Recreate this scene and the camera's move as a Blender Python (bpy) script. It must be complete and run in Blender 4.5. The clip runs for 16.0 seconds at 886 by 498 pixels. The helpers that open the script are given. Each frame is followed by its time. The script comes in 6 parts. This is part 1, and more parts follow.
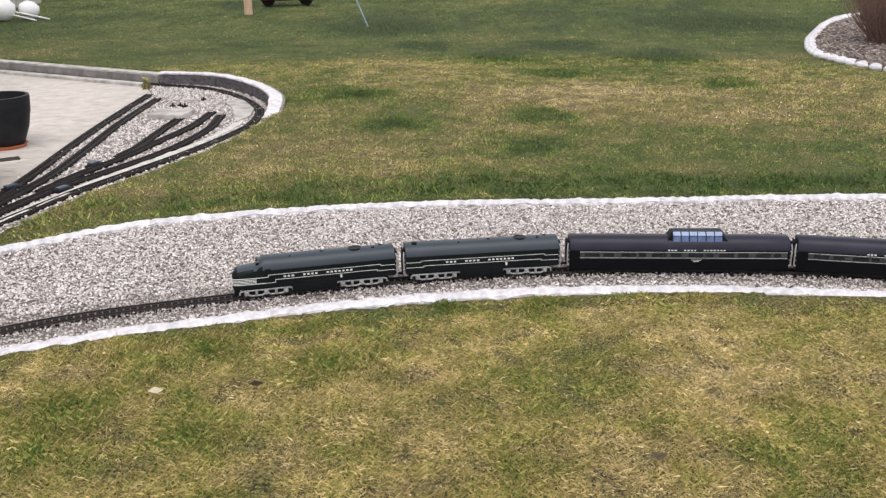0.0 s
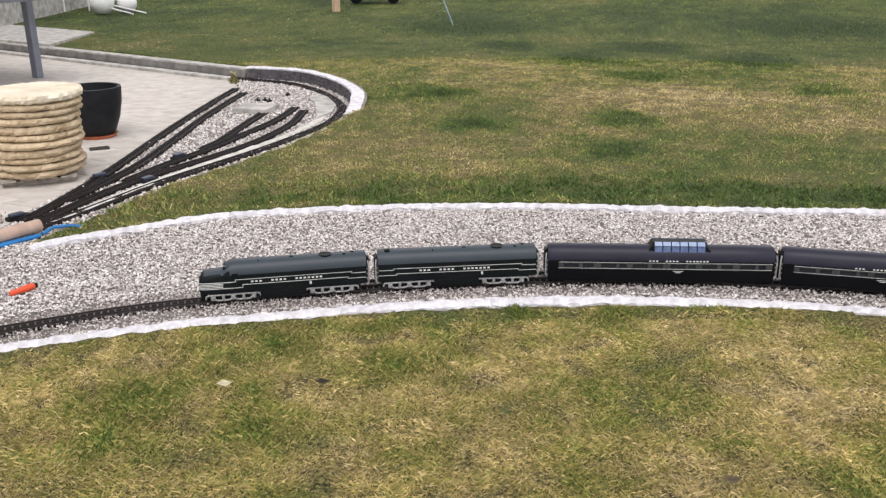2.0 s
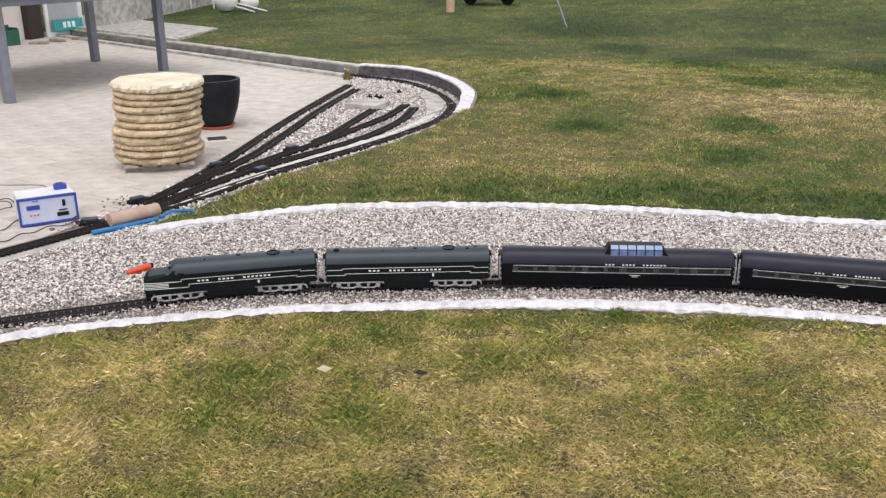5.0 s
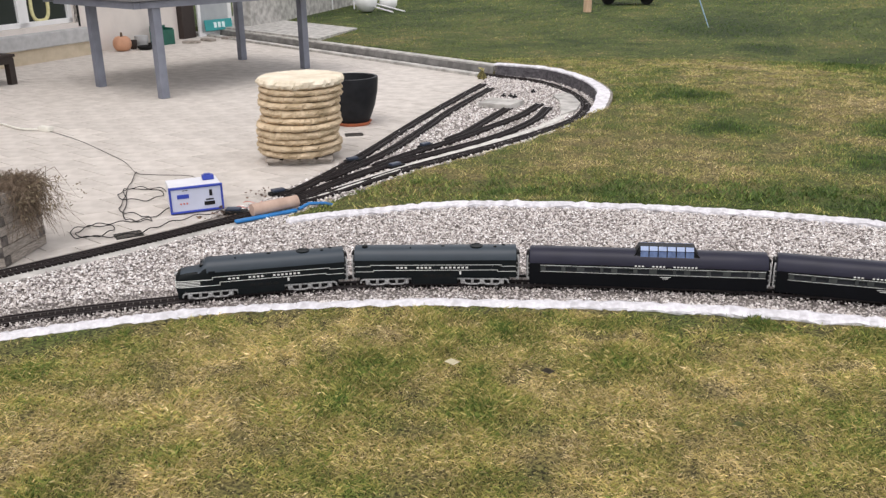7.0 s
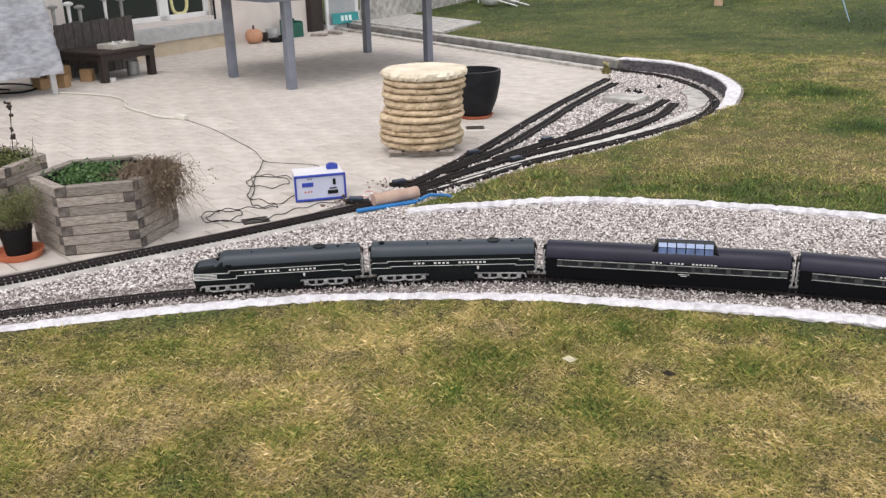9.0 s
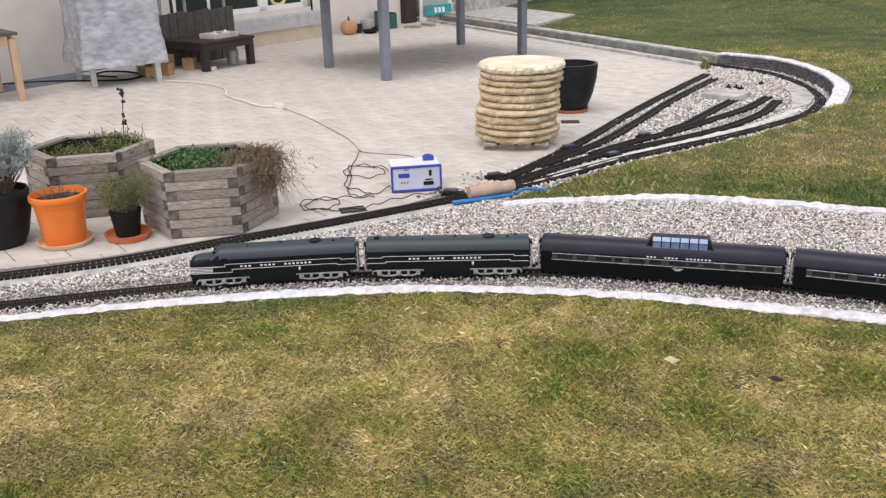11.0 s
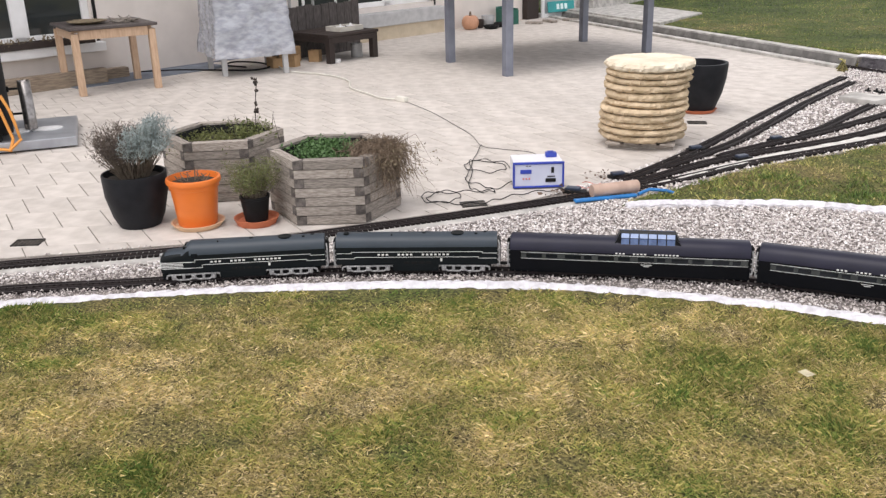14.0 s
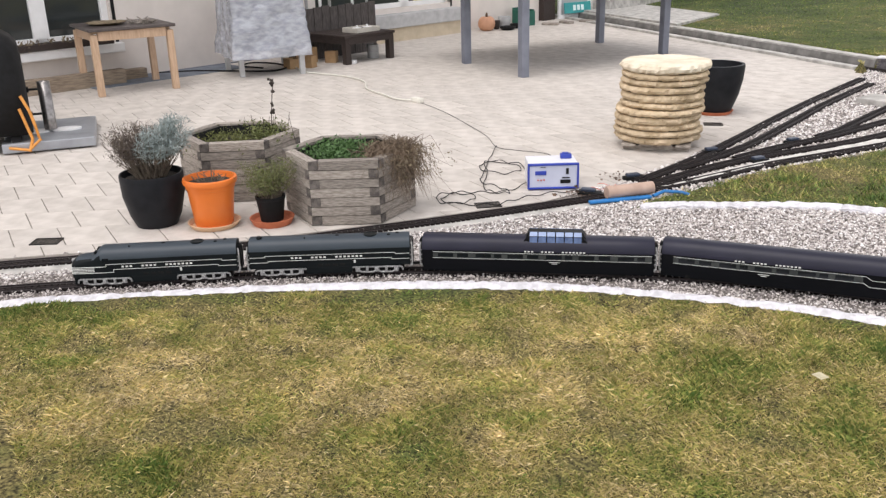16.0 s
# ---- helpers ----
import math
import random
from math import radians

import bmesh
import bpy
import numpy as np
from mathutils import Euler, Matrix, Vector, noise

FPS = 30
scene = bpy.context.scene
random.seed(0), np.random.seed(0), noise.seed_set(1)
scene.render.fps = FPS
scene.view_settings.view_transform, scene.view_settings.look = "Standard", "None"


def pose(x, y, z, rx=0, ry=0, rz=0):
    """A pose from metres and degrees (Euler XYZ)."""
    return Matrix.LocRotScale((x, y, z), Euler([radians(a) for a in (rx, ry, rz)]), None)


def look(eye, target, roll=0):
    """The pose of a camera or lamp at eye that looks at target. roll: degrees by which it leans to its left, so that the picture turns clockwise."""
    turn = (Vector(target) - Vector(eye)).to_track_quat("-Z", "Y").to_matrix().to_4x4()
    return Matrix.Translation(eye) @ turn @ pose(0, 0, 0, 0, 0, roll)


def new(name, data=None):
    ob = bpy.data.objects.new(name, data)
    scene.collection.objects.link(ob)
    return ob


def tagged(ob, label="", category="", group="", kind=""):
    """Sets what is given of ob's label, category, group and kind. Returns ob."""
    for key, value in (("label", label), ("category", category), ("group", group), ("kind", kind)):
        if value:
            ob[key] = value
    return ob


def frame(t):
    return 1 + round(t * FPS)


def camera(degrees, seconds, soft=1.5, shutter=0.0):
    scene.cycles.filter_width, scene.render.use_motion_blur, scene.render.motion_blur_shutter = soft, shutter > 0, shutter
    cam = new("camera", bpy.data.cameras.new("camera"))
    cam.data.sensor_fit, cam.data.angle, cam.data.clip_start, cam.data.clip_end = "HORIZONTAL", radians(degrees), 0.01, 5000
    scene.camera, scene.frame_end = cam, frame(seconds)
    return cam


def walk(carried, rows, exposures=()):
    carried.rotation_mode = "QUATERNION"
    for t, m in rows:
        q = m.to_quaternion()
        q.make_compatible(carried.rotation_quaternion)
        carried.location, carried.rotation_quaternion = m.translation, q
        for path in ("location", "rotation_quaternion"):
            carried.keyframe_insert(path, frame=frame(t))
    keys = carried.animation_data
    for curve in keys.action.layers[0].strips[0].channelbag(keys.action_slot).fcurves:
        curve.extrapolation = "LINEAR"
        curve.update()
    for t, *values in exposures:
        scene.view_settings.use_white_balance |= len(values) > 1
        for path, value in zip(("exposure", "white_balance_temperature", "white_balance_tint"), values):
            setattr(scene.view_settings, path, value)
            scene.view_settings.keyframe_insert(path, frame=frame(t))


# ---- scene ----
cam = camera(52.9, 16.0, soft=1.35)
PATH = [
    (0, (0.504, -0.4, 1.396), (0.377, 1.48, 0.724), -0.7),
    (0.5, (0.448, -0.378, 1.397), (0.298, 1.499, 0.725), -0.6),
    (1, (0.471, -0.364, 1.395), (0.266, 1.51, 0.725), -0.9),
    (1.5, (0.495, -0.356, 1.395), (0.241, 1.511, 0.725), -0.7),
    (2, (0.519, -0.349, 1.393), (0.218, 1.51, 0.721), -0.3),
    (2.5, (0.538, -0.346, 1.388), (0.192, 1.506, 0.716), 0.2),
    (3, (0.551, -0.344, 1.384), (0.167, 1.501, 0.714), 0.4),
    (5.3, (0.51, -0.335, 1.359), (-0.052, 1.466, 0.694), -0.2),
    (5.5, (0.514, -0.356, 1.365), (-0.075, 1.436, 0.7), -0.3),
    (6, (0.505, -0.363, 1.36), (-0.151, 1.407, 0.696), -0.4),
    (6.5, (0.502, -0.367, 1.358), (-0.221, 1.377, 0.696), -0.6),
    (7, (0.503, -0.352, 1.349), (-0.29, 1.361, 0.688), -0.9),
    (7.5, (0.501, -0.355, 1.352), (-0.355, 1.327, 0.688), -1.1),
    (8, (0.493, -0.354, 1.35), (-0.419, 1.296, 0.685), -1.2),
    (8.5, (0.486, -0.347, 1.344), (-0.48, 1.272, 0.678), -1.4),
    (9, (0.479, -0.345, 1.338), (-0.538, 1.242, 0.671), -1.5),
    (11.5, (0.408, -0.389, 1.339), (-0.788, 1.063, 0.66), -1.5),
    (12, (0.395, -0.397, 1.34), (-0.834, 1.027, 0.66), -1.4),
    (12.5, (0.388, -0.397, 1.34), (-0.876, 0.994, 0.657), -1.5),
    (13, (0.379, -0.4, 1.335), (-0.918, 0.961, 0.653), -1.5),
    (13.5, (0.369, -0.406, 1.336), (-0.953, 0.931, 0.654), -1.5),
    (14, (0.368, -0.408, 1.33), (-0.975, 0.91, 0.651), -1.5),
    (14.5, (0.363, -0.409, 1.33), (-0.993, 0.897, 0.654), -1.5),
    (15, (0.363, -0.407, 1.327), (-0.999, 0.892, 0.652), -1.5),
    (15.5, (0.371, -0.407, 1.329), (-0.994, 0.889, 0.654), -1.6),
    (16, (0.381, -0.411, 1.333), (-0.987, 0.882, 0.657), -1.6),
]
walk(cam, [(t, look(eye, target, roll)) for t, eye, target, roll in PATH], [(0, 0.8, 6600, 13), (9, 0.78, 6600, 13), (14.5, 0.93, 6600, 14), (16, 0.92, 6600, 13)])

# ---- world and sun ----
world = bpy.data.worlds.new("overcast_sky")
scene.world = world
world.use_nodes = True
_wn = world.node_tree.nodes
_sky = _wn.new("ShaderNodeTexSky")
_sky.sky_type = "NISHITA"
_sky.sun_disc = False
_sky.sun_elevation = radians(67)
_sky.sun_rotation = radians(173)
_hs = _wn.new("ShaderNodeHueSaturation")
_hs.inputs["Saturation"].default_value = 0.12
_wn["Background"].inputs["Strength"].default_value = 0.148
world.node_tree.links.new(_sky.outputs[0], _hs.inputs["Color"])
world.node_tree.links.new(_hs.outputs[0], _wn["Background"].inputs["Color"])
_sl = bpy.data.lights.new("sun", "SUN")
_sl.energy, _sl.angle, _sl.color = 0.75, radians(50), (1.0, 0.96, 0.91)
sun = new("sun", _sl)
sun.matrix_world = look((0.5, -4, 9.4), (0, 0, 0))


# ---- materials ----
def mat(name, c1, c2=None, scale=12.0, rough=0.7, bump=0.0, bscale=60.0, metal=0.0, spec=0.5, detail=6.0, vary=0.0, low=0.35, high=0.65, stretch=None):
    m = bpy.data.materials.new(name)
    m.use_nodes = True
    n, l = m.node_tree.nodes, m.node_tree.links
    p = n["Principled BSDF"]
    p.inputs["Roughness"].default_value = rough
    p.inputs["Metallic"].default_value = metal
    p.inputs["Specular IOR Level"].default_value = spec
    tc = n.new("ShaderNodeTexCoord")
    src = tc.outputs["Object"]
    if stretch:
        mp = n.new("ShaderNodeMapping")
        mp.inputs["Scale"].default_value = stretch
        l.new(src, mp.inputs["Vector"])
        src = mp.outputs[0]
    c2 = c2 or tuple(v * 0.82 for v in c1)
    nz = n.new("ShaderNodeTexNoise")
    nz.inputs["Scale"].default_value, nz.inputs["Detail"].default_value = scale, detail
    l.new(src, nz.inputs["Vector"])
    rp = n.new("ShaderNodeValToRGB")
    rp.color_ramp.elements[0].position, rp.color_ramp.elements[1].position = low, high
    rp.color_ramp.elements[0].color, rp.color_ramp.elements[1].color = (*c2, 1), (*c1, 1)
    l.new(nz.outputs["Fac"], rp.inputs["Fac"])
    out = rp.outputs["Color"]
    if vary:
        oi = n.new("ShaderNodeObjectInfo")
        hv = n.new("ShaderNodeHueSaturation")
        mr = n.new("ShaderNodeMapRange")
        mr.inputs["To Min"].default_value, mr.inputs["To Max"].default_value = 1 - vary, 1 + vary
        l.new(oi.outputs["Random"], mr.inputs["Value"])
        l.new(mr.outputs[0], hv.inputs["Value"])
        l.new(out, hv.inputs["Color"])
        out = hv.outputs[0]
    l.new(out, p.inputs["Base Color"])
    if bump:
        b = n.new("ShaderNodeTexNoise")
        b.inputs["Scale"].default_value, b.inputs["Detail"].default_value = bscale, 5
        l.new(src, b.inputs["Vector"])
        bp = n.new("ShaderNodeBump")
        bp.inputs["Strength"].default_value, bp.inputs["Distance"].default_value = bump, 0.004
        l.new(b.outputs["Fac"], bp.inputs["Height"])
        l.new(bp.outputs[0], p.inputs["Normal"])
    return m


def ramp_by_attr(name, attr, stops, rough=0.8, spec=0.3):
    """Colour by a per-piece attribute."""
    m = bpy.data.materials.new(name)
    m.use_nodes = True
    n, l = m.node_tree.nodes, m.node_tree.links
    p = n["Principled BSDF"]
    p.inputs["Roughness"].default_value = rough
    p.inputs["Specular IOR Level"].default_value = spec
    at = n.new("ShaderNodeAttribute")
    at.attribute_name = attr

    def ramp(st):
        r = n.new("ShaderNodeValToRGB")
        e = r.color_ramp.elements
        while len(e) < len(st):
            e.new(0.5)
        for k, (pos, c) in zip(e, st):
            k.position, k.color = pos, (*c, 1)
        l.new(at.outputs["Fac"], r.inputs["Fac"])
        return r.outputs["Color"]

    out = ramp(stops)
    l.new(out, p.inputs["Base Color"])
    return m


def turf(name, stops, speckle, lo, hi, rough, bump=0.0):
    """Colour by dryness (tone), broken up by fine speckle and, for blades, by each blade's own value."""
    m = ramp_by_attr(name, "tone", stops, rough)
    n, l = m.node_tree.nodes, m.node_tree.links
    p = n["Principled BSDF"]
    base = p.inputs["Base Color"].links[0].from_socket
    tc, nz, mr = n.new("ShaderNodeTexCoord"), n.new("ShaderNodeTexNoise"), n.new("ShaderNodeMapRange")
    nz.inputs["Scale"].default_value, nz.inputs["Detail"].default_value = speckle, 5
    l.new(tc.outputs["Object"], nz.inputs["Vector"])
    mr.inputs["From Min"].default_value, mr.inputs["From Max"].default_value = 0.36, 0.64
    mr.inputs["To Min"].default_value, mr.inputs["To Max"].default_value = lo, hi
    l.new(nz.outputs["Fac"], mr.inputs["Value"])
    val = mr.outputs[0]
    hv = n.new("ShaderNodeHueSaturation")
    if not bump:
        at, mul = n.new("ShaderNodeAttribute"), n.new("ShaderNodeMath")
        at.attribute_name, mul.operation = "value", "MULTIPLY"
        l.new(at.outputs["Fac"], mul.inputs[0])
        l.new(val, mul.inputs[1])
        val = mul.outputs[0]
    else:
        bp = n.new("ShaderNodeBump")
        bp.inputs["Strength"].default_value, bp.inputs["Distance"].default_value = bump, 0.006
        l.new(nz.outputs["Fac"], bp.inputs["Height"])
        l.new(bp.outputs[0], p.inputs["Normal"])
    l.new(base, hv.inputs["Color"])
    l.new(val, hv.inputs["Value"])
    l.new(hv.outputs[0], p.inputs["Base Color"])
    return m


GRASS = turf("grass", [(0.0, (0.055, 0.1, 0.024)), (0.25, (0.135, 0.195, 0.043)), (0.5, (0.355, 0.325, 0.1)), (0.72, (0.56, 0.445, 0.205)), (1.0, (0.74, 0.61, 0.37))], 5.0, 0.85, 1.15, 0.6)
SOIL = turf("lawn_thatch", [(0.0, (0.045, 0.068, 0.017)), (0.3, (0.105, 0.138, 0.031)), (0.6, (0.21, 0.175, 0.066)), (1.0, (0.33, 0.25, 0.12))], 85.0, 0.1, 1.05, 0.95, 1.0)
BARE = mat("bare_soil", (0.1, 0.085, 0.065), (0.05, 0.042, 0.03), 30, 0.95, 1.0, 120)
STONE = ramp_by_attr("gravel_stone", "tone", [(0.0, (0.17, 0.15, 0.145)), (0.22, (0.375, 0.337, 0.328)), (0.5, (0.555, 0.503, 0.468)), (0.8, (0.715, 0.672, 0.65)), (1.0, (0.9, 0.88, 0.87))], 0.8)
GRAVELBED = mat("gravel_bed", (0.34, 0.305, 0.275), (0.14, 0.124, 0.115), 160, 0.9, 1.0, 250)
WHITE_STONE = mat("whitewashed_stone", (0.74, 0.725, 0.76), (0.53, 0.515, 0.54), 30, 0.85, 0.6, 140, vary=0.06)
PAVER = mat("concrete_paver", (0.6, 0.555, 0.51), (0.48, 0.44, 0.4), 9, 0.9, 0.35, 300, vary=0.07)
JOINT = mat("paver_joint", (0.3, 0.275, 0.24), (0.15, 0.135, 0.115), 25, 0.95, 0.5, 200)
CONCRETE = mat("concrete", (0.54, 0.52, 0.49), (0.3, 0.29, 0.27), 10, 0.9, 0.5, 120)
SLEEPER = mat("sleeper_plastic", (0.022, 0.017, 0.016), (0.012, 0.01, 0.01), 60, 0.75, spec=0.12)
RAIL = mat("weathered_rail", (0.034, 0.026, 0.026), (0.018, 0.014, 0.014), 40, 0.55, spec=0.3)
SLATE = mat("slate_chip", (0.25, 0.235, 0.25), (0.11, 0.1, 0.115), 30, 0.85, 0.8, 150, vary=0.3)
PLASTER = mat("pale_plaster", (0.73, 0.67, 0.62), (0.66, 0.605, 0.56), 4, 0.9, 0.3, 400)
PLINTH = mat("plinth_cream", (0.62, 0.53, 0.4), (0.52, 0.44, 0.32), 8, 0.9, 0.3, 200)
LEDGE = mat("grey_ledge", (0.5, 0.5, 0.5), (0.4, 0.4, 0.4), 10, 0.85, 0.3, 200)
PVC = mat("white_pvc", (0.8, 0.8, 0.8), (0.74, 0.74, 0.74), 10, 0.35)
STEEL = mat("grey_painted_steel", (0.2, 0.215, 0.26), (0.16, 0.17, 0.21), 8, 0.5, 0.1, 100)
DARKWOOD = mat("dark_wood", (0.04, 0.026, 0.021), (0.02, 0.013, 0.011), 20, 0.65, 0.3, 80, stretch=(1, 8, 8))
BEECH = mat("beech_wood", (0.58, 0.405, 0.275), (0.47, 0.315, 0.205), 10, 0.55, 0.2, 60, stretch=(6, 6, 1))
GREYWOOD = mat("weathered_wood", (0.4, 0.355, 0.31), (0.2, 0.172, 0.148), 14, 0.9, 0.7, 60, vary=0.22, stretch=(2, 12, 12))
ENDGRAIN = mat("dark_end_grain", (0.16, 0.14, 0.125), (0.07, 0.06, 0.055), 60, 0.9, 0.5, 120, vary=0.2)
SANDSTONE = mat("sandstone", (0.64, 0.51, 0.35), (0.4, 0.305, 0.19), 14, 0.9, 1.0, 60, vary=0.1)
SANDTOP = mat("pale_sandstone", (0.8, 0.72, 0.58), (0.64, 0.55, 0.41), 9, 0.9, 0.8, 70)
ANTHRACITE = mat("anthracite_glaze", (0.018, 0.019, 0.022), (0.012, 0.0125, 0.015), 14, 0.5, 0.1, 90, spec=0.16)
ORANGE = mat("orange_plastic", (0.86, 0.22, 0.035), (0.75, 0.18, 0.03), 5, 0.42)
TERRACOTTA = mat("terracotta", (0.55, 0.17, 0.08), (0.45, 0.13, 0.06), 20, 0.8, 0.3, 100)
BUFF = mat("buff_clay", (0.72, 0.5, 0.32), (0.62, 0.41, 0.25), 12, 0.8, 0.3, 100)
EARTH = mat("potting_soil", (0.05, 0.04, 0.03), (0.02, 0.017, 0.013), 50, 1.0, 1.0, 90)
BLACK = mat("black_rubber", (0.012, 0.012, 0.013), (0.008, 0.008, 0.008), 20, 0.6, spec=0.2)
GLASS = bpy.data.materials.new("window_glass")
GLASS.use_nodes = True
_p = GLASS.node_tree.nodes["Principled BSDF"]
_p.inputs["Base Color"].default_value, _p.inputs["Roughness"].default_value = (0.03, 0.035, 0.035, 1), 0.06
_p.inputs["Specular IOR Level"].default_value = 0.6


# ---- mesh helpers ----
def box(bm, x0, x1, y0, y1, z0, z1, m=None, bevel=0.0):
    r = bmesh.ops.create_cube(bm, size=1.0)
    vs = r["verts"]
    bmesh.ops.scale(bm, vec=(abs(x1 - x0), abs(y1 - y0), abs(z1 - z0)), verts=vs)
    bmesh.ops.translate(bm, vec=((x0 + x1) / 2, (y0 + y1) / 2, (z0 + z1) / 2), verts=vs)
    if bevel:
        es = {e for v in vs for e in v.link_edges}
        out = bmesh.ops.bevel(bm, geom=list(es), offset=bevel, segments=2, affect="EDGES", profile=0.5)
        vs = list({v for f in out["faces"] for v in f.verts} | {v for v in vs if v.is_valid})
    if m is not None:
        bmesh.ops.transform(bm, matrix=m, verts=vs)
    return vs


def lathe(bm, profile, seg=32, cap=True, m=None, wob=0.0, seed=0):
    """Turn (radius, height) pairs about z."""
    rnd = random.Random(seed)
    rings = []
    for r, z in profile:
        ring = []
        for k in range(seg):
            a = 2 * math.pi * k / seg
            rr = r * (1 + wob * (rnd.random() - 0.5))
            v = Vector((rr * math.cos(a), rr * math.sin(a), z + wob * 0.06 * (rnd.random() - 0.5)))
            ring.append(bm.verts.new(m @ v if m is not None else v))
        rings.append(ring)
    for a, b in zip(rings, rings[1:]):
        for k in range(seg):
            bm.faces.new((a[k], a[(k + 1) % seg], b[(k + 1) % seg], b[k]))
    if cap:
        bm.faces.new(list(reversed(rings[0])))
        bm.faces.new(rings[-1])


def rod(bm, a, b, r0, r1=None, seg=8):
    a, b = Vector(a), Vector(b)
    d = b - a
    m = Matrix.Translation(a) @ d.to_track_quat("Z", "Y").to_matrix().to_4x4()
    lathe(bm, [(r0, 0), (r1 if r1 is not None else r0, d.length)], seg, True, m)


def tube(bm, pts, r, seg=6):
    for a, b in zip(pts, pts[1:]):
        rod(bm, a, b, r, r, seg)


def finish(bm, name, material, smooth=False):
    bmesh.ops.recalc_face_normals(bm, faces=bm.faces[:])
    me = bpy.data.meshes.new(name)
    bm.to_mesh(me)
    bm.free()
    for mt in material if isinstance(material, (list, tuple)) else [material]:
        me.materials.append(mt)
    if smooth:
        for f in me.polygons:
            f.use_smooth = True
    return me


def part(name, bm, material, parent=None, label="", smooth=False, at=None):
    ob = new(name, finish(bm, name, material, smooth))
    ob.parent = parent
    if at is not None:
        ob.matrix_basis = at
    return tagged(ob, label)


def thing(name, m, label, category, group="", kind=""):
    ob = new(name)
    ob.matrix_basis = m
    return tagged(ob, label, category, group, kind)


def mesh_np(name, verts, faces, material, tone=None, smooth=False):
    """A mesh from arrays; faces: an (n, k) array."""
    me = bpy.data.meshes.new(name)
    nv, (nf, k) = len(verts), faces.shape
    me.vertices.add(nv)
    me.vertices.foreach_set("co", np.asarray(verts, np.float32).ravel())
    me.loops.add(nf * k)
    me.loops.foreach_set("vertex_index", faces.astype(np.int32).ravel())
    me.polygons.add(nf)
    me.polygons.foreach_set("loop_start", np.arange(0, nf * k, k, dtype=np.int32))
    if tone is not None:
        me.attributes.new("tone", "FLOAT", "POINT").data.foreach_set("value", np.asarray(tone, np.float32))
    me.update(calc_edges=True)
    me.materials.append(material)
    me.polygons.foreach_set("use_smooth", np.full(nf, smooth))
    return me


def spline(points, n=24):
    """A smooth line through the points."""
    c = np.array(points, float)
    p = np.vstack([2 * c[0] - c[1], c, 2 * c[-1] - c[-2]])
    u = (np.arange(n) / n)[:, None]
    out = [0.5 * (2 * p[i] + (p[i + 1] - p[i - 1]) * u + (2 * p[i - 1] - 5 * p[i] + 4 * p[i + 1] - p[i + 2]) * u ** 2
                  + (3 * p[i] - p[i - 1] - 3 * p[i + 1] + p[i + 2]) * u ** 3) for i in range(1, len(p) - 2)]
    return np.vstack(out + [c[-1:]])


class Line:
    """A plan line walked by its length."""

    def __init__(self, points, n=24):
        self.q = spline(points, n)
        self.s = np.r_[0, np.cumsum(np.linalg.norm(np.diff(self.q, axis=0), axis=1))]
        self.length = float(self.s[-1])

    def at(self, s):
        return np.array([np.interp(s, self.s, self.q[:, 0]), np.interp(s, self.s, self.q[:, 1])])

    def way(self, s):
        d = self.at(min(s + 0.02, self.length)) - self.at(max(s - 0.02, 0))
        return d / max(np.linalg.norm(d), 1e-9)


def inside(poly, x, y):
    """Which points lie in the polygon."""
    res = np.zeros(np.shape(x), bool)
    p = np.asarray(poly)
    for (x0, y0), (x1, y1) in zip(p, np.roll(p, -1, 0)):
        c = (y0 > y) != (y1 > y)
        res ^= c & (x < (x1 - x0) * (y - y0) / (y1 - y0 + 1e-12) + x0)
    return res


def dist_to(line, x, y):
    """Distance of points to a polyline."""
    best = np.full(np.shape(x), 1e9)
    for a, b in zip(line, line[1:]):
        d = b - a
        t = np.clip(((x - a[0]) * d[0] + (y - a[1]) * d[1]) / (d @ d + 1e-12), 0, 1)
        best = np.minimum(best, np.hypot(x - a[0] - t * d[0], y - a[1] - t * d[1]))
    return best


# ---- plan ----
MAIN = Line([(-5.0, -2.6), (-4.5, -1.5), (-3.9, -0.35), (-3.265, 0.615), (-2.915, 1.045), (-2.51, 1.535), (-2.155, 1.90), (-1.70, 2.27), (-1.185, 2.62),
             (-0.635, 2.85), (0.05, 3.07), (0.72, 3.21), (1.3, 3.25), (2.0, 3.22), (2.8, 3.08), (3.6, 2.8), (4.6, 2.3)], 40)
EDGE_IN = Line([(-4.75, -2.7), (-4.25, -1.6), (-3.7, -0.5), (-3.08, 0.54), (-2.82, 0.88), (-2.55, 1.21), (-2.23, 1.57), (-1.94, 1.85), (-1.60, 2.12), (-1.24, 2.33),
                (-0.92, 2.49), (-0.53, 2.64), (-0.12, 2.79), (0.32, 2.9), (0.77, 2.97), (1.23, 3.0), (2.0, 2.97), (2.8, 2.82), (3.6, 2.52), (4.6, 2.02)])
EDGE_OUT = Line([(-2.02, 3.18), (-1.9, 3.32), (-1.72, 3.48), (-1.44, 3.72), (-1.17, 3.86), (-0.91, 3.95), (-0.6, 4.04), (-0.3, 4.11), (0.24, 4.2), (0.85, 4.24),
                 (1.47, 4.29), (1.93, 4.34), (2.58, 4.38), (3.5, 4.35), (5.0, 4.1)])
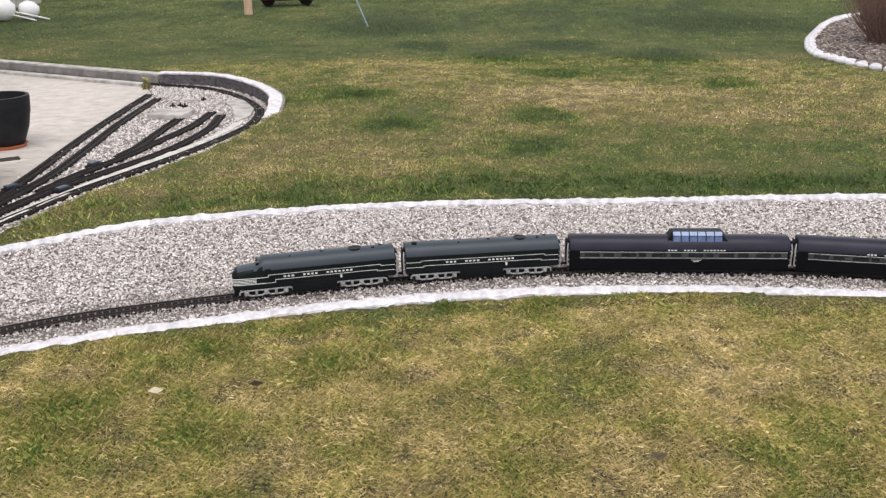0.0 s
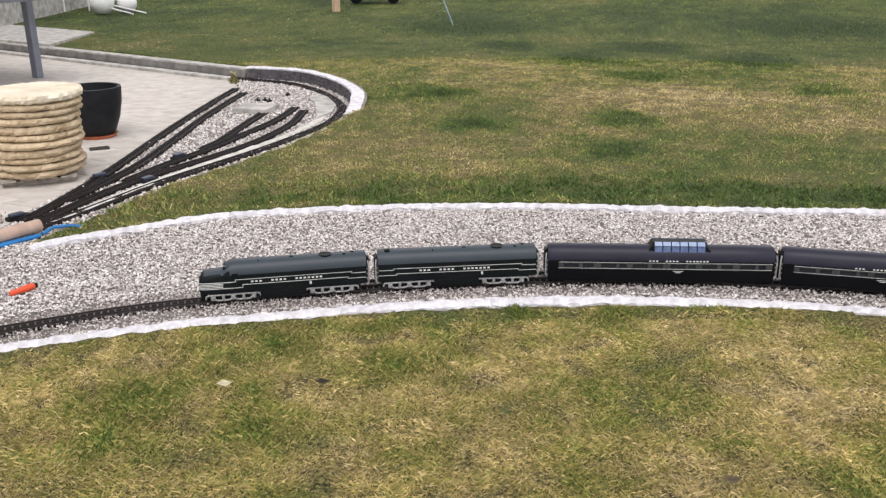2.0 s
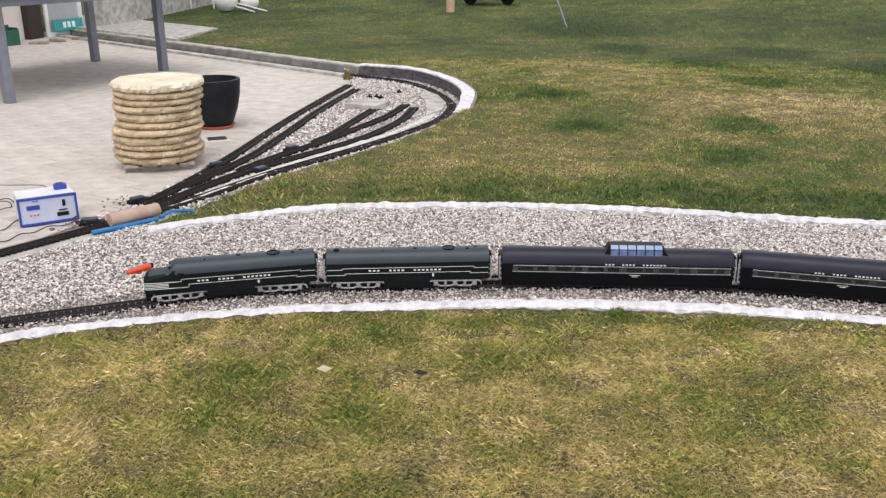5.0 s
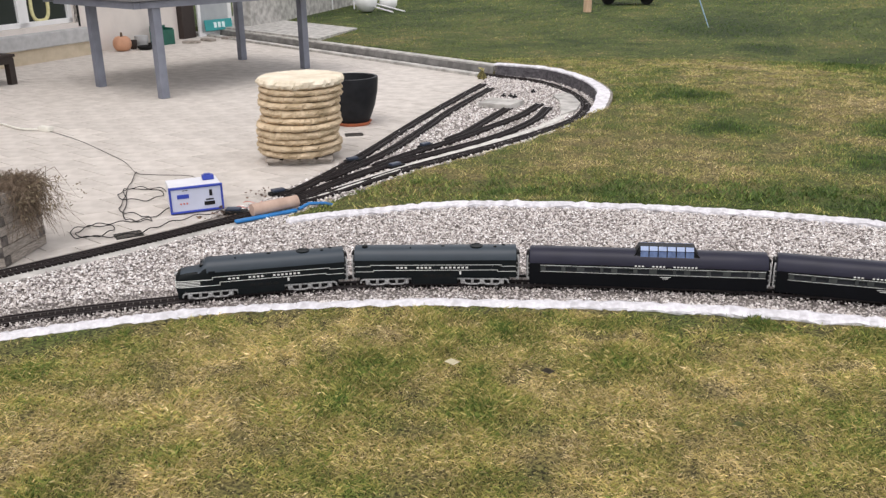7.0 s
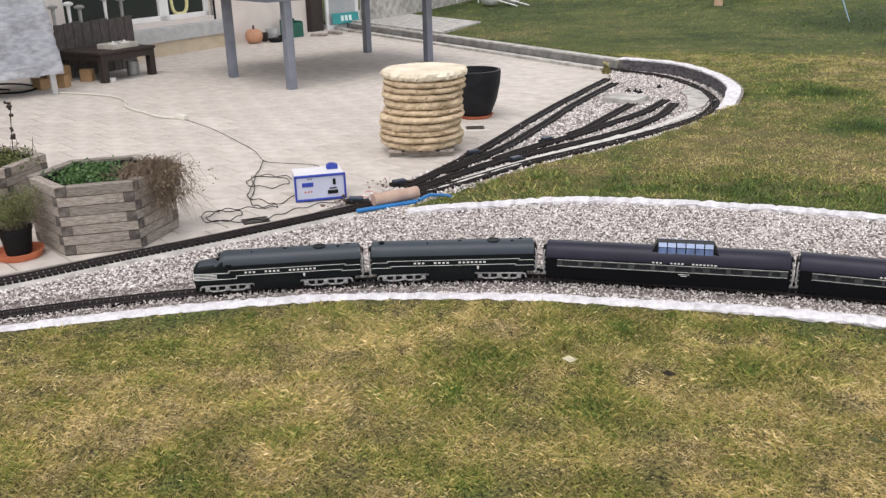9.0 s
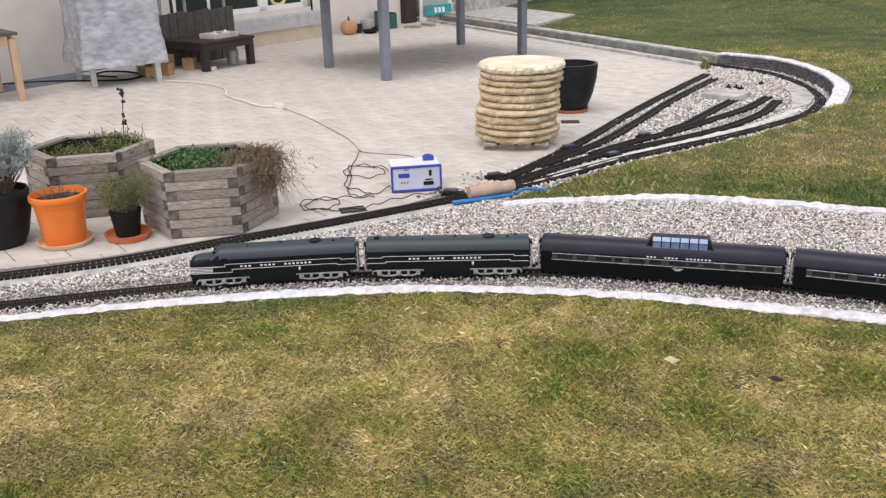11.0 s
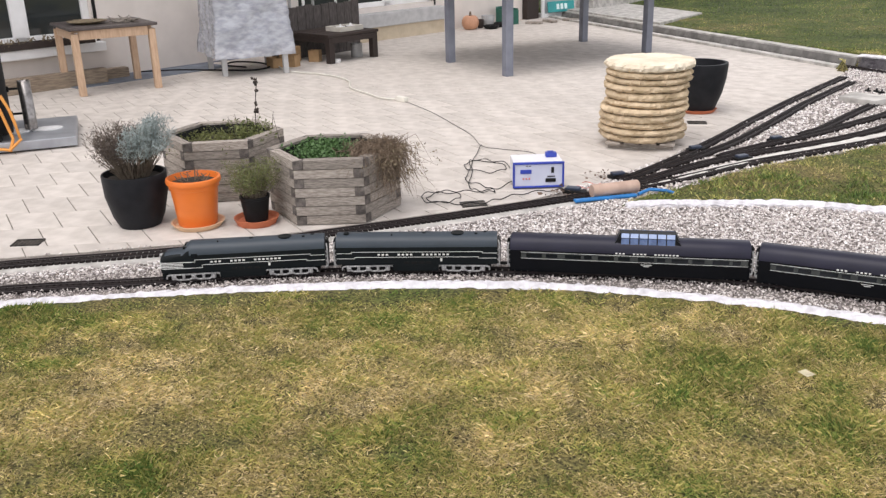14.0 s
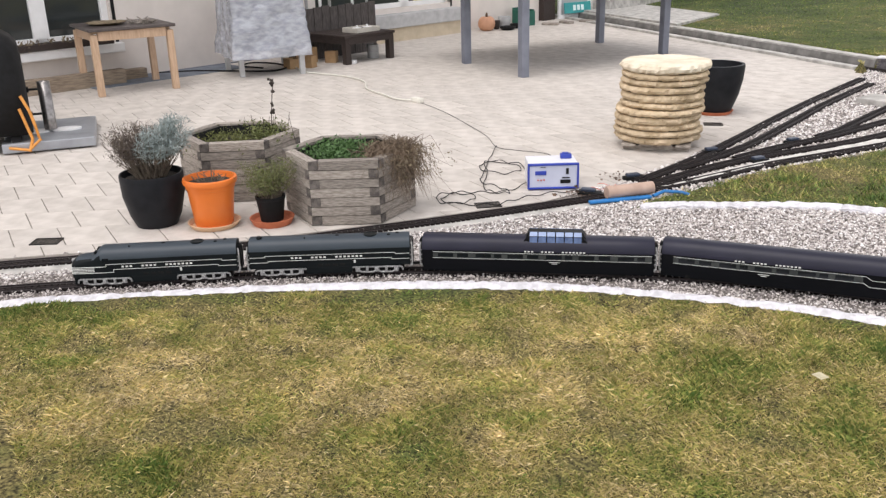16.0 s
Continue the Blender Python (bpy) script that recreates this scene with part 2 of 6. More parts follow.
TRACK2 = Line([(-5.3, -2.0), (-4.45, -0.62), (-3.58, 0.7), (-3.25, 1.17), (-2.97, 1.6), (-2.78, 2.02), (-2.56, 2.5), (-2.36, 2.98), (-2.22, 3.33), (-2.11, 3.65),
               (-2.03, 3.97), (-1.94, 4.36), (-1.79, 4.81), (-1.61, 5.36), (-1.46, 6.0), (-1.43, 6.4), (-1.5, 6.85),
               (-1.7, 7.27), (-1.98, 7.67), (-2.33, 7.99), (-2.7, 8.13), (-3.1, 8.3), (-4.0, 8.72), (-5.7, 9.5), (-7.75, 10.43)])
PATIO = [(-8.8, -3.5), (-6.35, -3.5), (-5.4, -2.0), (-4.55, -0.6), (-3.69, 0.74), (-3.07, 1.63), (-2.87, 2.05), (-2.65, 2.53), (-2.45, 3.0), (-2.37, 3.5), (-2.38, 4.0), (-2.4, 4.27),
         (-2.47, 5.02), (-2.58, 5.74), (-2.71, 6.79), (-2.83, 7.89), (-3.02, 8.16), (-7.75, 10.33), (-8.45, 10.65), (-8.8, 10.75)]
YARD = [(-2.45, 3.1), (-2.05, 3.3), (-1.98, 3.6), (-1.93, 3.98), (-1.85, 4.38), (-1.7, 4.82), (-1.52, 5.36), (-1.37, 6.0), (-1.33, 6.45), (-1.4, 6.93), (-1.6, 7.38),
        (-1.9, 7.79), (-2.23, 8.1), (-2.57, 8.24), (-2.84, 8.25), (-3.02, 8.3), (-2.83, 7.89), (-2.71, 6.79), (-2.58, 5.74), (-2.47, 5.02), (-2.4, 4.27), (-2.38, 4.0), (-2.37, 3.5)]
_ein, _eout, _t2 = EDGE_IN.q, EDGE_OUT.q, TRACK2.q
GRAVEL = np.vstack([_ein[::8], [(4.6, 2.02), (5.0, 2.2), (5.2, 4.05)], _eout[::-8], [(-2.05, 3.3), (-2.2, 3.3)], [TRACK2.at(s) + (-0.15, 0.09) for s in np.arange(6.4, 0.2, -0.2)], [(-5.4, -2.4)]])
CHANNEL = [(-3.02, 8.1), (-7.75, 10.27), (-8.95, 10.8), (-8.75, 11.2), (-7.62, 10.68), (-2.86, 8.5)]


def lawn_z(x, y):
    t = np.clip((y - 5.2 + 0.25 * np.clip(-x - 2, 0, 2)) / 3.0, 0, 1)
    far = np.clip((y - 9) / 20, 0, 1)
    return 0.015 + 0.065 * t * t * (3 - 2 * t) + 0.1 * far + 0.008 * np.sin(x * 2.1 + 1) * np.sin(y * 1.7)


LOOP = np.array([(-3.1, 8.3), (-2.86, 8.24), (-2.56, 8.22), (-2.23, 8.09), (-1.91, 7.79), (-1.62, 7.38), (-1.42, 6.95), (-1.36, 6.6)])


def by_loop(x, y):
    res = np.zeros(np.shape(x), bool)
    k = (x > -3.3) & (x < -1) & (y > 6.2) & (y < 8.7)
    res[k] = dist_to(LOOP, x[k], y[k]) < 0.085
    return res


def built_over(x, y):
    return by_loop(x, y) | (np.hypot(x + 2.95, y - 8.4) < 0.22) | inside(PATIO, x, y) | inside(YARD, x, y) | inside(GRAVEL, x, y) | inside(CHANNEL, x, y) | (x < -8.3)


# ---- ground ----
def soft_noise(x, y, seed):
    """Smooth values from about -1 to 1 on a unit lattice."""
    g = np.random.default_rng(seed).uniform(-1, 1, (256, 256))
    i, j = np.floor(x).astype(int), np.floor(y).astype(int)
    u, v = x - i, y - j
    u, v = u * u * (3 - 2 * u), v * v * (3 - 2 * v)
    a, b, c, d = g[i % 256, j % 256], g[(i + 1) % 256, j % 256], g[i % 256, (j + 1) % 256], g[(i + 1) % 256, (j + 1) % 256]
    return (a * (1 - u) + b * u) * (1 - v) + (c * (1 - u) + d * u) * v


# green tufts, straw patches and thin spots in the lawn: x, y, radius
TUFTS = [(0.81, 6.54, 0.24), (1.29, 10.6, 0.5), (0.47, 9.49, 0.5), (1.0, 8.4, 0.3), (2.22, 9.56, 0.5), (-0.46, 10.67, 0.4), (2.58, 7.75, 0.3), (0.66, 5.59, 0.3), (-1.2, 12.58, 0.9), (3.56, 12.93, 1.0),
         (-0.86, 7.34, 0.4), (-0.32, 6.2, 0.22), (-0.16, 2.63, 0.12), (-0.36, 1.88, 0.13), (-0.47, 2.38, 0.16), (-1.28, 1.52, 0.09), (-1.02, 1.22, 0.08), (-1.34, 0.91, 0.1), (-1.56, 0.5, 0.09),
         (-0.87, 1.82, 0.2), (0.0, 2.3, 0.16), (-0.72, 2.27, 0.16), (-0.86, 2.38, 0.14), (-2.83, 0.55, 0.2), (0.96, 2.92, 0.07),
         (0.26, 2.82, 0.07), (0.96, 2.92, 0.08), (0.63, 2.79, 0.1), (1.3, 2.91, 0.06)]
STRAW_SPOTS = [(1.22, 7.33, 0.75), (-0.45, 5.03, 0.5), (0.6, 7.3, 0.4), (0.35, 2.31, 0.26), (0.14, 1.89, 0.24), (-1.6, 1.23, 0.3), (0.3, 1.94, 0.25), (-1.03, 2.08, 0.28), (0.93, 1.7, 0.25), (1.24, 2.12, 0.3),
               (-2.05, 0.59, 0.3), (-1.04, 0.97, 0.2), (-0.95, 5.33, 0.5), (2.26, 6.38, 0.6)]
THIN_SPOTS = [(-0.21, 2.46, 0.07), (0.11, 2.55, 0.12), (-2.0, 1.06, 0.07), (-1.73, 0.95, 0.07), (-1.57, 0.91, 0.07), (-2.04, 1.57, 0.1), (-0.79, 1.24, 0.07), (0.88, 2.32, 0.05), (1.51, 1.91, 0.06),
              (2.47, 5.0, 0.3), (1.85, 4.95, 0.25), (-0.12, 2.72, 0.1), (1.58, 2.82, 0.16), (-1.0, 2.38, 0.1)]


def spots(x, y, table):
    """How far each point lies in the round soft-edged spots, 0 to 1."""
    res = np.zeros(np.shape(x))
    wx, wy = x + 0.09 * soft_noise(x * 4.1, y * 4.1, 21), y + 0.09 * soft_noise(x * 4.3, y * 4.3, 22)
    for a, b, r in table:
        k = (np.abs(x - a) < 2.5 * r + 0.1) & (np.abs(y - b) < 2.5 * r + 0.1)
        res[k] = np.maximum(res[k], np.exp(-(((wx[k] - a) ** 2 + (wy[k] - b) ** 2) / r ** 2) ** 1.3))
    return res


def dryness(x, y):
    """0: fresh green, 1: straw."""
    c, q = x * 0.8 + y * 0.6, y * 0.8 - x * 0.6
    far = np.clip((y - 8.0) / 4.5, 0, 1)
    out = np.clip((y - 3.8) / 1.0, 0, 1)
    d = 0.58 + 0.09 * soft_noise(c * 1.1, q * 1.1, 31) + 0.1 * soft_noise(c * 2.9, q * 2.9, 32) + 0.14 * soft_noise(c * 8.3, q * 8.3, 33) + 0.08 * soft_noise(c * 19, q * 19, 34)
    d = d - 0.23 * far - 0.14 * out + 0.13 * out * soft_noise(c * 0.75, q * 0.9, 35)
    return np.clip(d + (0.1 + 0.14 * out) * spots(x, y, STRAW_SPOTS) - (0.16 + 0.3 * out) * spots(x, y, TUFTS), 0, 1)


def make_ground():
    gx = np.unique(np.r_[-90, -60, -40, -25, -16, np.arange(-12, -9, 0.5), np.arange(-9, 5, 0.055), np.arange(5, 12, 0.5), 16, 25, 40, 60, 90])
    gy = np.unique(np.r_[-60, -30, -15, np.arange(-8, -3, 0.5), np.arange(-3, 9, 0.055), np.arange(9, 11.5, 0.055), np.arange(11.5, 30, 0.5), 35, 45, 60, 90, 130])
    x, y = np.meshgrid(gx, gy, indexing="ij")
    z = lawn_z(x, y)
    z[by_loop(x, y) | inside(PATIO, x, y) | inside(YARD, x, y) | inside(GRAVEL, x, y) | inside(CHANNEL, x, y)] = -0.03
    nx, ny = x.shape
    i = (np.arange(nx - 1)[:, None] * ny + np.arange(ny - 1)[None]).ravel()
    f = np.stack([i, i + ny, i + ny + 1, i + 1], 1)
    me = mesh_np("ground", np.stack([x, y, z], -1).reshape(-1, 3), f, SOIL, (dryness(x, y) - 0.05 * np.exp(-(dist_to(_ein[::8], x, y) / 0.16) ** 2) - 0.3 * np.exp(-(dist_to(_eout[::8], x, y) / 0.4) ** 2)).ravel(), smooth=True)
    tagged(new("ground", me), "mossy lawn soil between patchy winter grass", "ground", kind="structure")


def flat_poly(name, poly, z, thick, material, label, category):
    bm = bmesh.new()
    vs = [bm.verts.new((p[0], p[1], z)) for p in poly]
    f = bm.faces.new(vs)
    r = bmesh.ops.extrude_face_region(bm, geom=[f])
    bmesh.ops.translate(bm, vec=(0, 0, -thick), verts=[v for v in r["geom"] if isinstance(v, bmesh.types.BMVert)])
    return tagged(part(name, bm, material), label, category, kind="structure")


def make_grass():
    rng = np.random.default_rng(5)
    # radius from the near lawn's edge, number of blades, sides of the sector in degrees, triangles a blade
    bands = ((1.2, 3.7, 790000, -34, 77, 2), (3.7, 5.6, 180000, -34, 77, 1), (5.6, 10, 340000, -32, 48, 1), (10, 24, 230000, -32, 48, 1), (1.2, 6.5, 100000, 77, 326, 1))
    quads, tris = [], []
    for r0, r1, n, a0, a1, kind in bands:
        r = np.sqrt(rng.uniform(r0 ** 2, r1 ** 2, n))
        a = np.radians(rng.uniform(a0, a1, n))
        x, y = 0.45 - r * np.sin(a), -0.38 + r * np.cos(a)
        keep = ~built_over(x, y) & (x > -8.2) | ((y > 11.3) & (x > -13) & (x <= -8.2))
        x, y, r = x[keep], y[keep], r[keep]
        n = len(x)
        fine = soft_noise((x * 0.8 + y * 0.6) * 13, (y * 0.8 - x * 0.6) * 13, 1)
        din, near = dist_to(_ein[::8], x, y), dist_to(_eout[::8], x, y)
        green, thin = spots(x, y, TUFTS), spots(x, y, THIN_SPOTS)
        weedy = np.exp(-((near - 0.34) / 0.28) ** 2)
        keep = (din > 0.04 + 0.05 * rng.random(n)) & (near > 0.04 + 0.03 * rng.random(n))
        keep &= ~((din < 0.17) & (rng.random(n) < 0.85) & (soft_noise(x * 5, y * 5, 3) > -0.3) & (green < 0.3))
        keep &= rng.random(n) > 0.85 * thin
        keep &= (fine > -0.55) | (rng.random(n) < 0.35) | (green > 0.3)
        keep &= rng.random(n) > 0.55 * weedy * (soft_noise(x * 6, y * 6, 4) > 0.1)
        x, y, r, fine, din, near, green, weedy = (q[keep] for q in (x, y, r, fine, din, near, green, weedy))
        n = len(x)
        dry = dryness(x, y) - 0.47 * weedy - 0.13 * np.exp(-(din / 0.2) ** 2)
        tone = np.clip(dry + rng.normal(0, 0.155, n) - 0.08 * fine, 0, 1)
        value = np.clip(rng.normal(1.05 if kind == 2 else 1.0, 0.29, n) + 0.18 * fine, 0.3, 1.8)
        h = (0.005 + 0.0085 * rng.random(n)) * (1 + 0.45 * fine) * (1 + 0.03 * r) * (1 + 0.8 * green + 1.4 * weedy * rng.random(n))
        w = (0.0003 + 0.00021 * r) * rng.uniform(0.7, 1.35, n) * (1 + 0.7 * (kind == 1)) * (1 + 0.6 * weedy)
        yaw, turn = rng.uniform(0, 2 * np.pi, n), rng.uniform(0, 2 * np.pi, n)
        lean = rng.uniform(0.3, 1.4, n) * (0.8 + 1.0 * np.clip(tone, 0, 1)) * (1 - 0.4 * green)
        dx, dy = np.cos(yaw) * h * lean, np.sin(yaw) * h * lean
        base = np.stack([x, y, lawn_z(x, y) - 0.003], -1)
        side = np.stack([np.cos(turn) * w, np.sin(turn) * w, 0 * w], -1)
        tip = base + np.stack([dx, dy, h], -1)
        if kind == 2:
            mid = base + side * 0.9 + np.stack([dx * 0.38, dy * 0.38, h * 0.72], -1)
            quads.append((np.stack([base - side, base + side, mid, tip], 1), tone, value))
        else:
            tris.append((np.stack([base - side, base + side, tip], 1), tone, value))
    vs, fs, ts, ls, at = [], [], [], [], 0
    for group, k, shape in ((quads, 4, ((0, 1, 2), (0, 2, 3))), (tris, 3, ((0, 1, 2),))):
        for v, tone, value in group:
            i = at + np.arange(len(v))[:, None] * k
            fs += [i + q for q in np.array(shape)]
            vs.append(v.reshape(-1, 3))
            ts.append(np.repeat(tone, k))
            ls.append(np.repeat(value, k))
            at += len(v) * k
    me = mesh_np("lawn_grass", np.vstack(vs), np.vstack(fs), GRASS, np.concatenate(ts))
    me.attributes.new("value", "FLOAT", "POINT").data.foreach_set("value", np.concatenate(ls).astype(np.float32))
    tagged(new("lawn_grass", me), "short patchy winter grass, green and straw yellow", "grass", kind="stuff")


def chip():
    """An eight-sided angular chip."""
    v = np.array([(1, 0, 0), (0, 1, 0), (-1, 0, 0), (0, -1, 0), (0.25, 0.2, 1), (0.1, -0.15, -1)], float)
    f = np.array([(0, 1, 4), (1, 2, 4), (2, 3, 4), (3, 0, 4), (1, 0, 5), (2, 1, 5), (3, 2, 5), (0, 3, 5)])
    return v, f


def scatter_stones(name, x, y, z, size, label, seed, material=None, flat=0.7, tint=0.0):
    rng = np.random.default_rng(seed)
    v0, f0 = chip()
    n = len(x)
    sc = size[:, None] * rng.uniform(0.6, 1.25, (n, 3)) * np.array([1, 1, flat])
    yaw = rng.uniform(0, 6.3, n)
    v = v0[None] * sc[:, None] * rng.uniform(0.75, 1.35, (n, len(v0), 1))
    c, s = np.cos(yaw)[:, None], np.sin(yaw)[:, None]
    tilt = rng.uniform(-0.5, 0.5, (n, 1))
    vx, vy, vz = v[..., 0] * c - v[..., 1] * s, v[..., 0] * s + v[..., 1] * c, v[..., 2] + tilt * v[..., 0]
    v = np.stack([vx + x[:, None], vy + y[:, None], vz + z[:, None]], -1).reshape(-1, 3)
    f = (f0[None] + (np.arange(n) * len(v0))[:, None, None]).reshape(-1, 3)
    me = mesh_np(name, v, f, material or STONE, np.repeat(np.clip(rng.random(n) ** 0.85 + tint, 0, 1), len(v0)))
    return tagged(new(name, me), label, "gravel", kind="stuff")


def make_gravel():
    flat_poly("gravel_base", GRAVEL, -0.006, 0.05, GRAVELBED, "dark fines under the loose gravel", "gravel bed")
    flat_poly("yard_base", YARD, -0.002, 0.05, GRAVELBED, "grey fines under the siding ballast", "ballast bed")
    rng = np.random.default_rng(11)
    n = 370000
    x, y = rng.uniform(-4.0, 3.0, n), rng.uniform(0.1, 4.45, n)
    k = inside(GRAVEL, x, y) & ~inside(PATIO, x, y)
    x, y = x[k], y[k]
    k = (dist_to(MAIN.q[::12], x, y) > 0.03) & (dist_to(_t2[::12], x, y) > 0.11)
    x, y = x[k], y[k]
    by_track = dist_to(MAIN.q[::12], x, y) < 0.13
    size = np.where(by_track, 0.0046, 0.0057) * rng.uniform(0.7, 1.3, len(x))
    scatter_stones("gravel", x, y, 0.001 + 0.007 * rng.random(len(x)), size, "loose pale grey and beige crushed gravel", 3, tint=np.where(by_track, -0.2, 0.0))
    n = 26000
    x, y = rng.uniform(-3.1, -1.3, n), rng.uniform(3.3, 8.3, n)
    k = inside(YARD, x, y)
    x, y = x[k], y[k]
    scatter_stones("ballast", x, y, 0.001 + 0.004 * rng.random(len(x)), 0.009 * rng.uniform(0.7, 1.3, len(x)), "pale grey ballast between the siding tracks", 4)


# ---- edging ----
def make_edging(name, line, w, label, s0=0.0, s1=None, step=0.12, seed=1, z0=-0.02, top=0.03):
    root = thing(name, pose(0, 0, 0), label, "edging", kind="structure")
    rnd = random.Random(seed)
    protos = []
    for k in range(8):
        bm = bmesh.new()
        half = step * rnd.uniform(0.5, 0.62)
        box(bm, -half, half, -w / 2, w / 2, z0, top)
        bmesh.ops.subdivide_edges(bm, edges=bm.edges[:], cuts=5, use_grid_fill=True)
        for v in bm.verts:
            d = noise.noise_vector(v.co * 30 + Vector((k * 7.1, 0, 0)))
            e = noise.noise_vector(v.co * 75 + Vector((k * 3.1, 5, 0)))
            if v.co.z > top * 0.6:
                v.co.z -= 0.012 * (abs(v.co.y) / (w / 2)) ** 3 + 0.006 * (abs(v.co.x) / half) ** 6
            v.co += Vector((d.x * 0.006, d.y * 0.014, d.z * 0.008)) + Vector((e.x, e.y, e.z)) * 0.004
        protos.append(finish(bm, "edging_stone", WHITE_STONE))
    s = s0
    while s < (s1 or line.length):
        p, d = line.at(s), line.way(s)
        ob = new("edging_stone", rnd.choice(protos))
        ob.parent = root
        ob.matrix_basis = pose(p[0], p[1], 0, 0, 0, math.degrees(math.atan2(d[1], d[0])) + rnd.choice((0, 180)) + rnd.uniform(-3, 3))
        s += step * rnd.uniform(0.9, 1.05)
    return root


# ---- tracks ----
def make_track(line, s0, s1, z=0.0, near=None, name="railway_track", label="", step=0.026):
    """Two rails on sleepers along a plan line; sleepers in the near stretch are pieces of their own."""
    root = thing(name, pose(0, 0, 0), label, "track", kind="structure")
    bm = bmesh.new()
    box(bm, -0.0096, 0.0096, -0.04, 0.04, z - 0.004, z + 0.008, bevel=0.0012)
    sl = finish(bm, "sleeper", SLEEPER)
    rest = bmesh.new()
    s, count = s0, 0
    while s < s1:
        p, d = line.at(s), line.way(s)
        m = pose(p[0], p[1], 0, 0, 0, math.degrees(math.atan2(d[1], d[0])))
        if near and near[0] < s < near[1] and count < 290:
            ob = new("sleeper", sl)
            ob.parent, ob.matrix_basis = root, m
            count += 1
        else:
            vs = [rest.verts.new(m @ Vector(c)) for c in ((-0.009, -0.04, z + 0.008), (0.009, -0.04, z + 0.008), (0.009, 0.04, z + 0.008), (-0.009, 0.04, z + 0.008),
                                                          (-0.009, -0.04, z - 0.004), (0.009, -0.04, z - 0.004), (0.009, 0.04, z - 0.004), (-0.009, 0.04, z - 0.004))]
            for q in ((0, 1, 2, 3), (0, 4, 5, 1), (1, 5, 6, 2), (2, 6, 7, 3), (3, 7, 4, 0)):
                rest.faces.new([vs[i] for i in q])
        s += step
    if len(rest.verts):
        tagged(part("sleepers", rest, SLEEPER, root), kind="stuff")
    for off in (-0.0235, 0.0235):
        bm = bmesh.new()
        prev = None
        for s in np.arange(s0, s1 + 0.02, 0.05):
            p, d = line.at(s), line.way(s)
            nrm = Vector((-d[1], d[0], 0))
            c = Vector((p[0], p[1], 0)) + nrm * off
            ring = [bm.verts.new(c + nrm * a + Vector((0, 0, z + b))) for a, b in ((-0.0035, 0.008), (-0.0015, 0.0105), (-0.002, 0.0165), (0.002, 0.0165), (0.0015, 0.0105), (0.0035, 0.008))]
            if prev:
                for i in range(6):
                    bm.faces.new((prev[i], prev[(i + 1) % 6], ring[(i + 1) % 6], ring[i]))
            prev = ring
        part("rail", bm, RAIL, root)
    return root


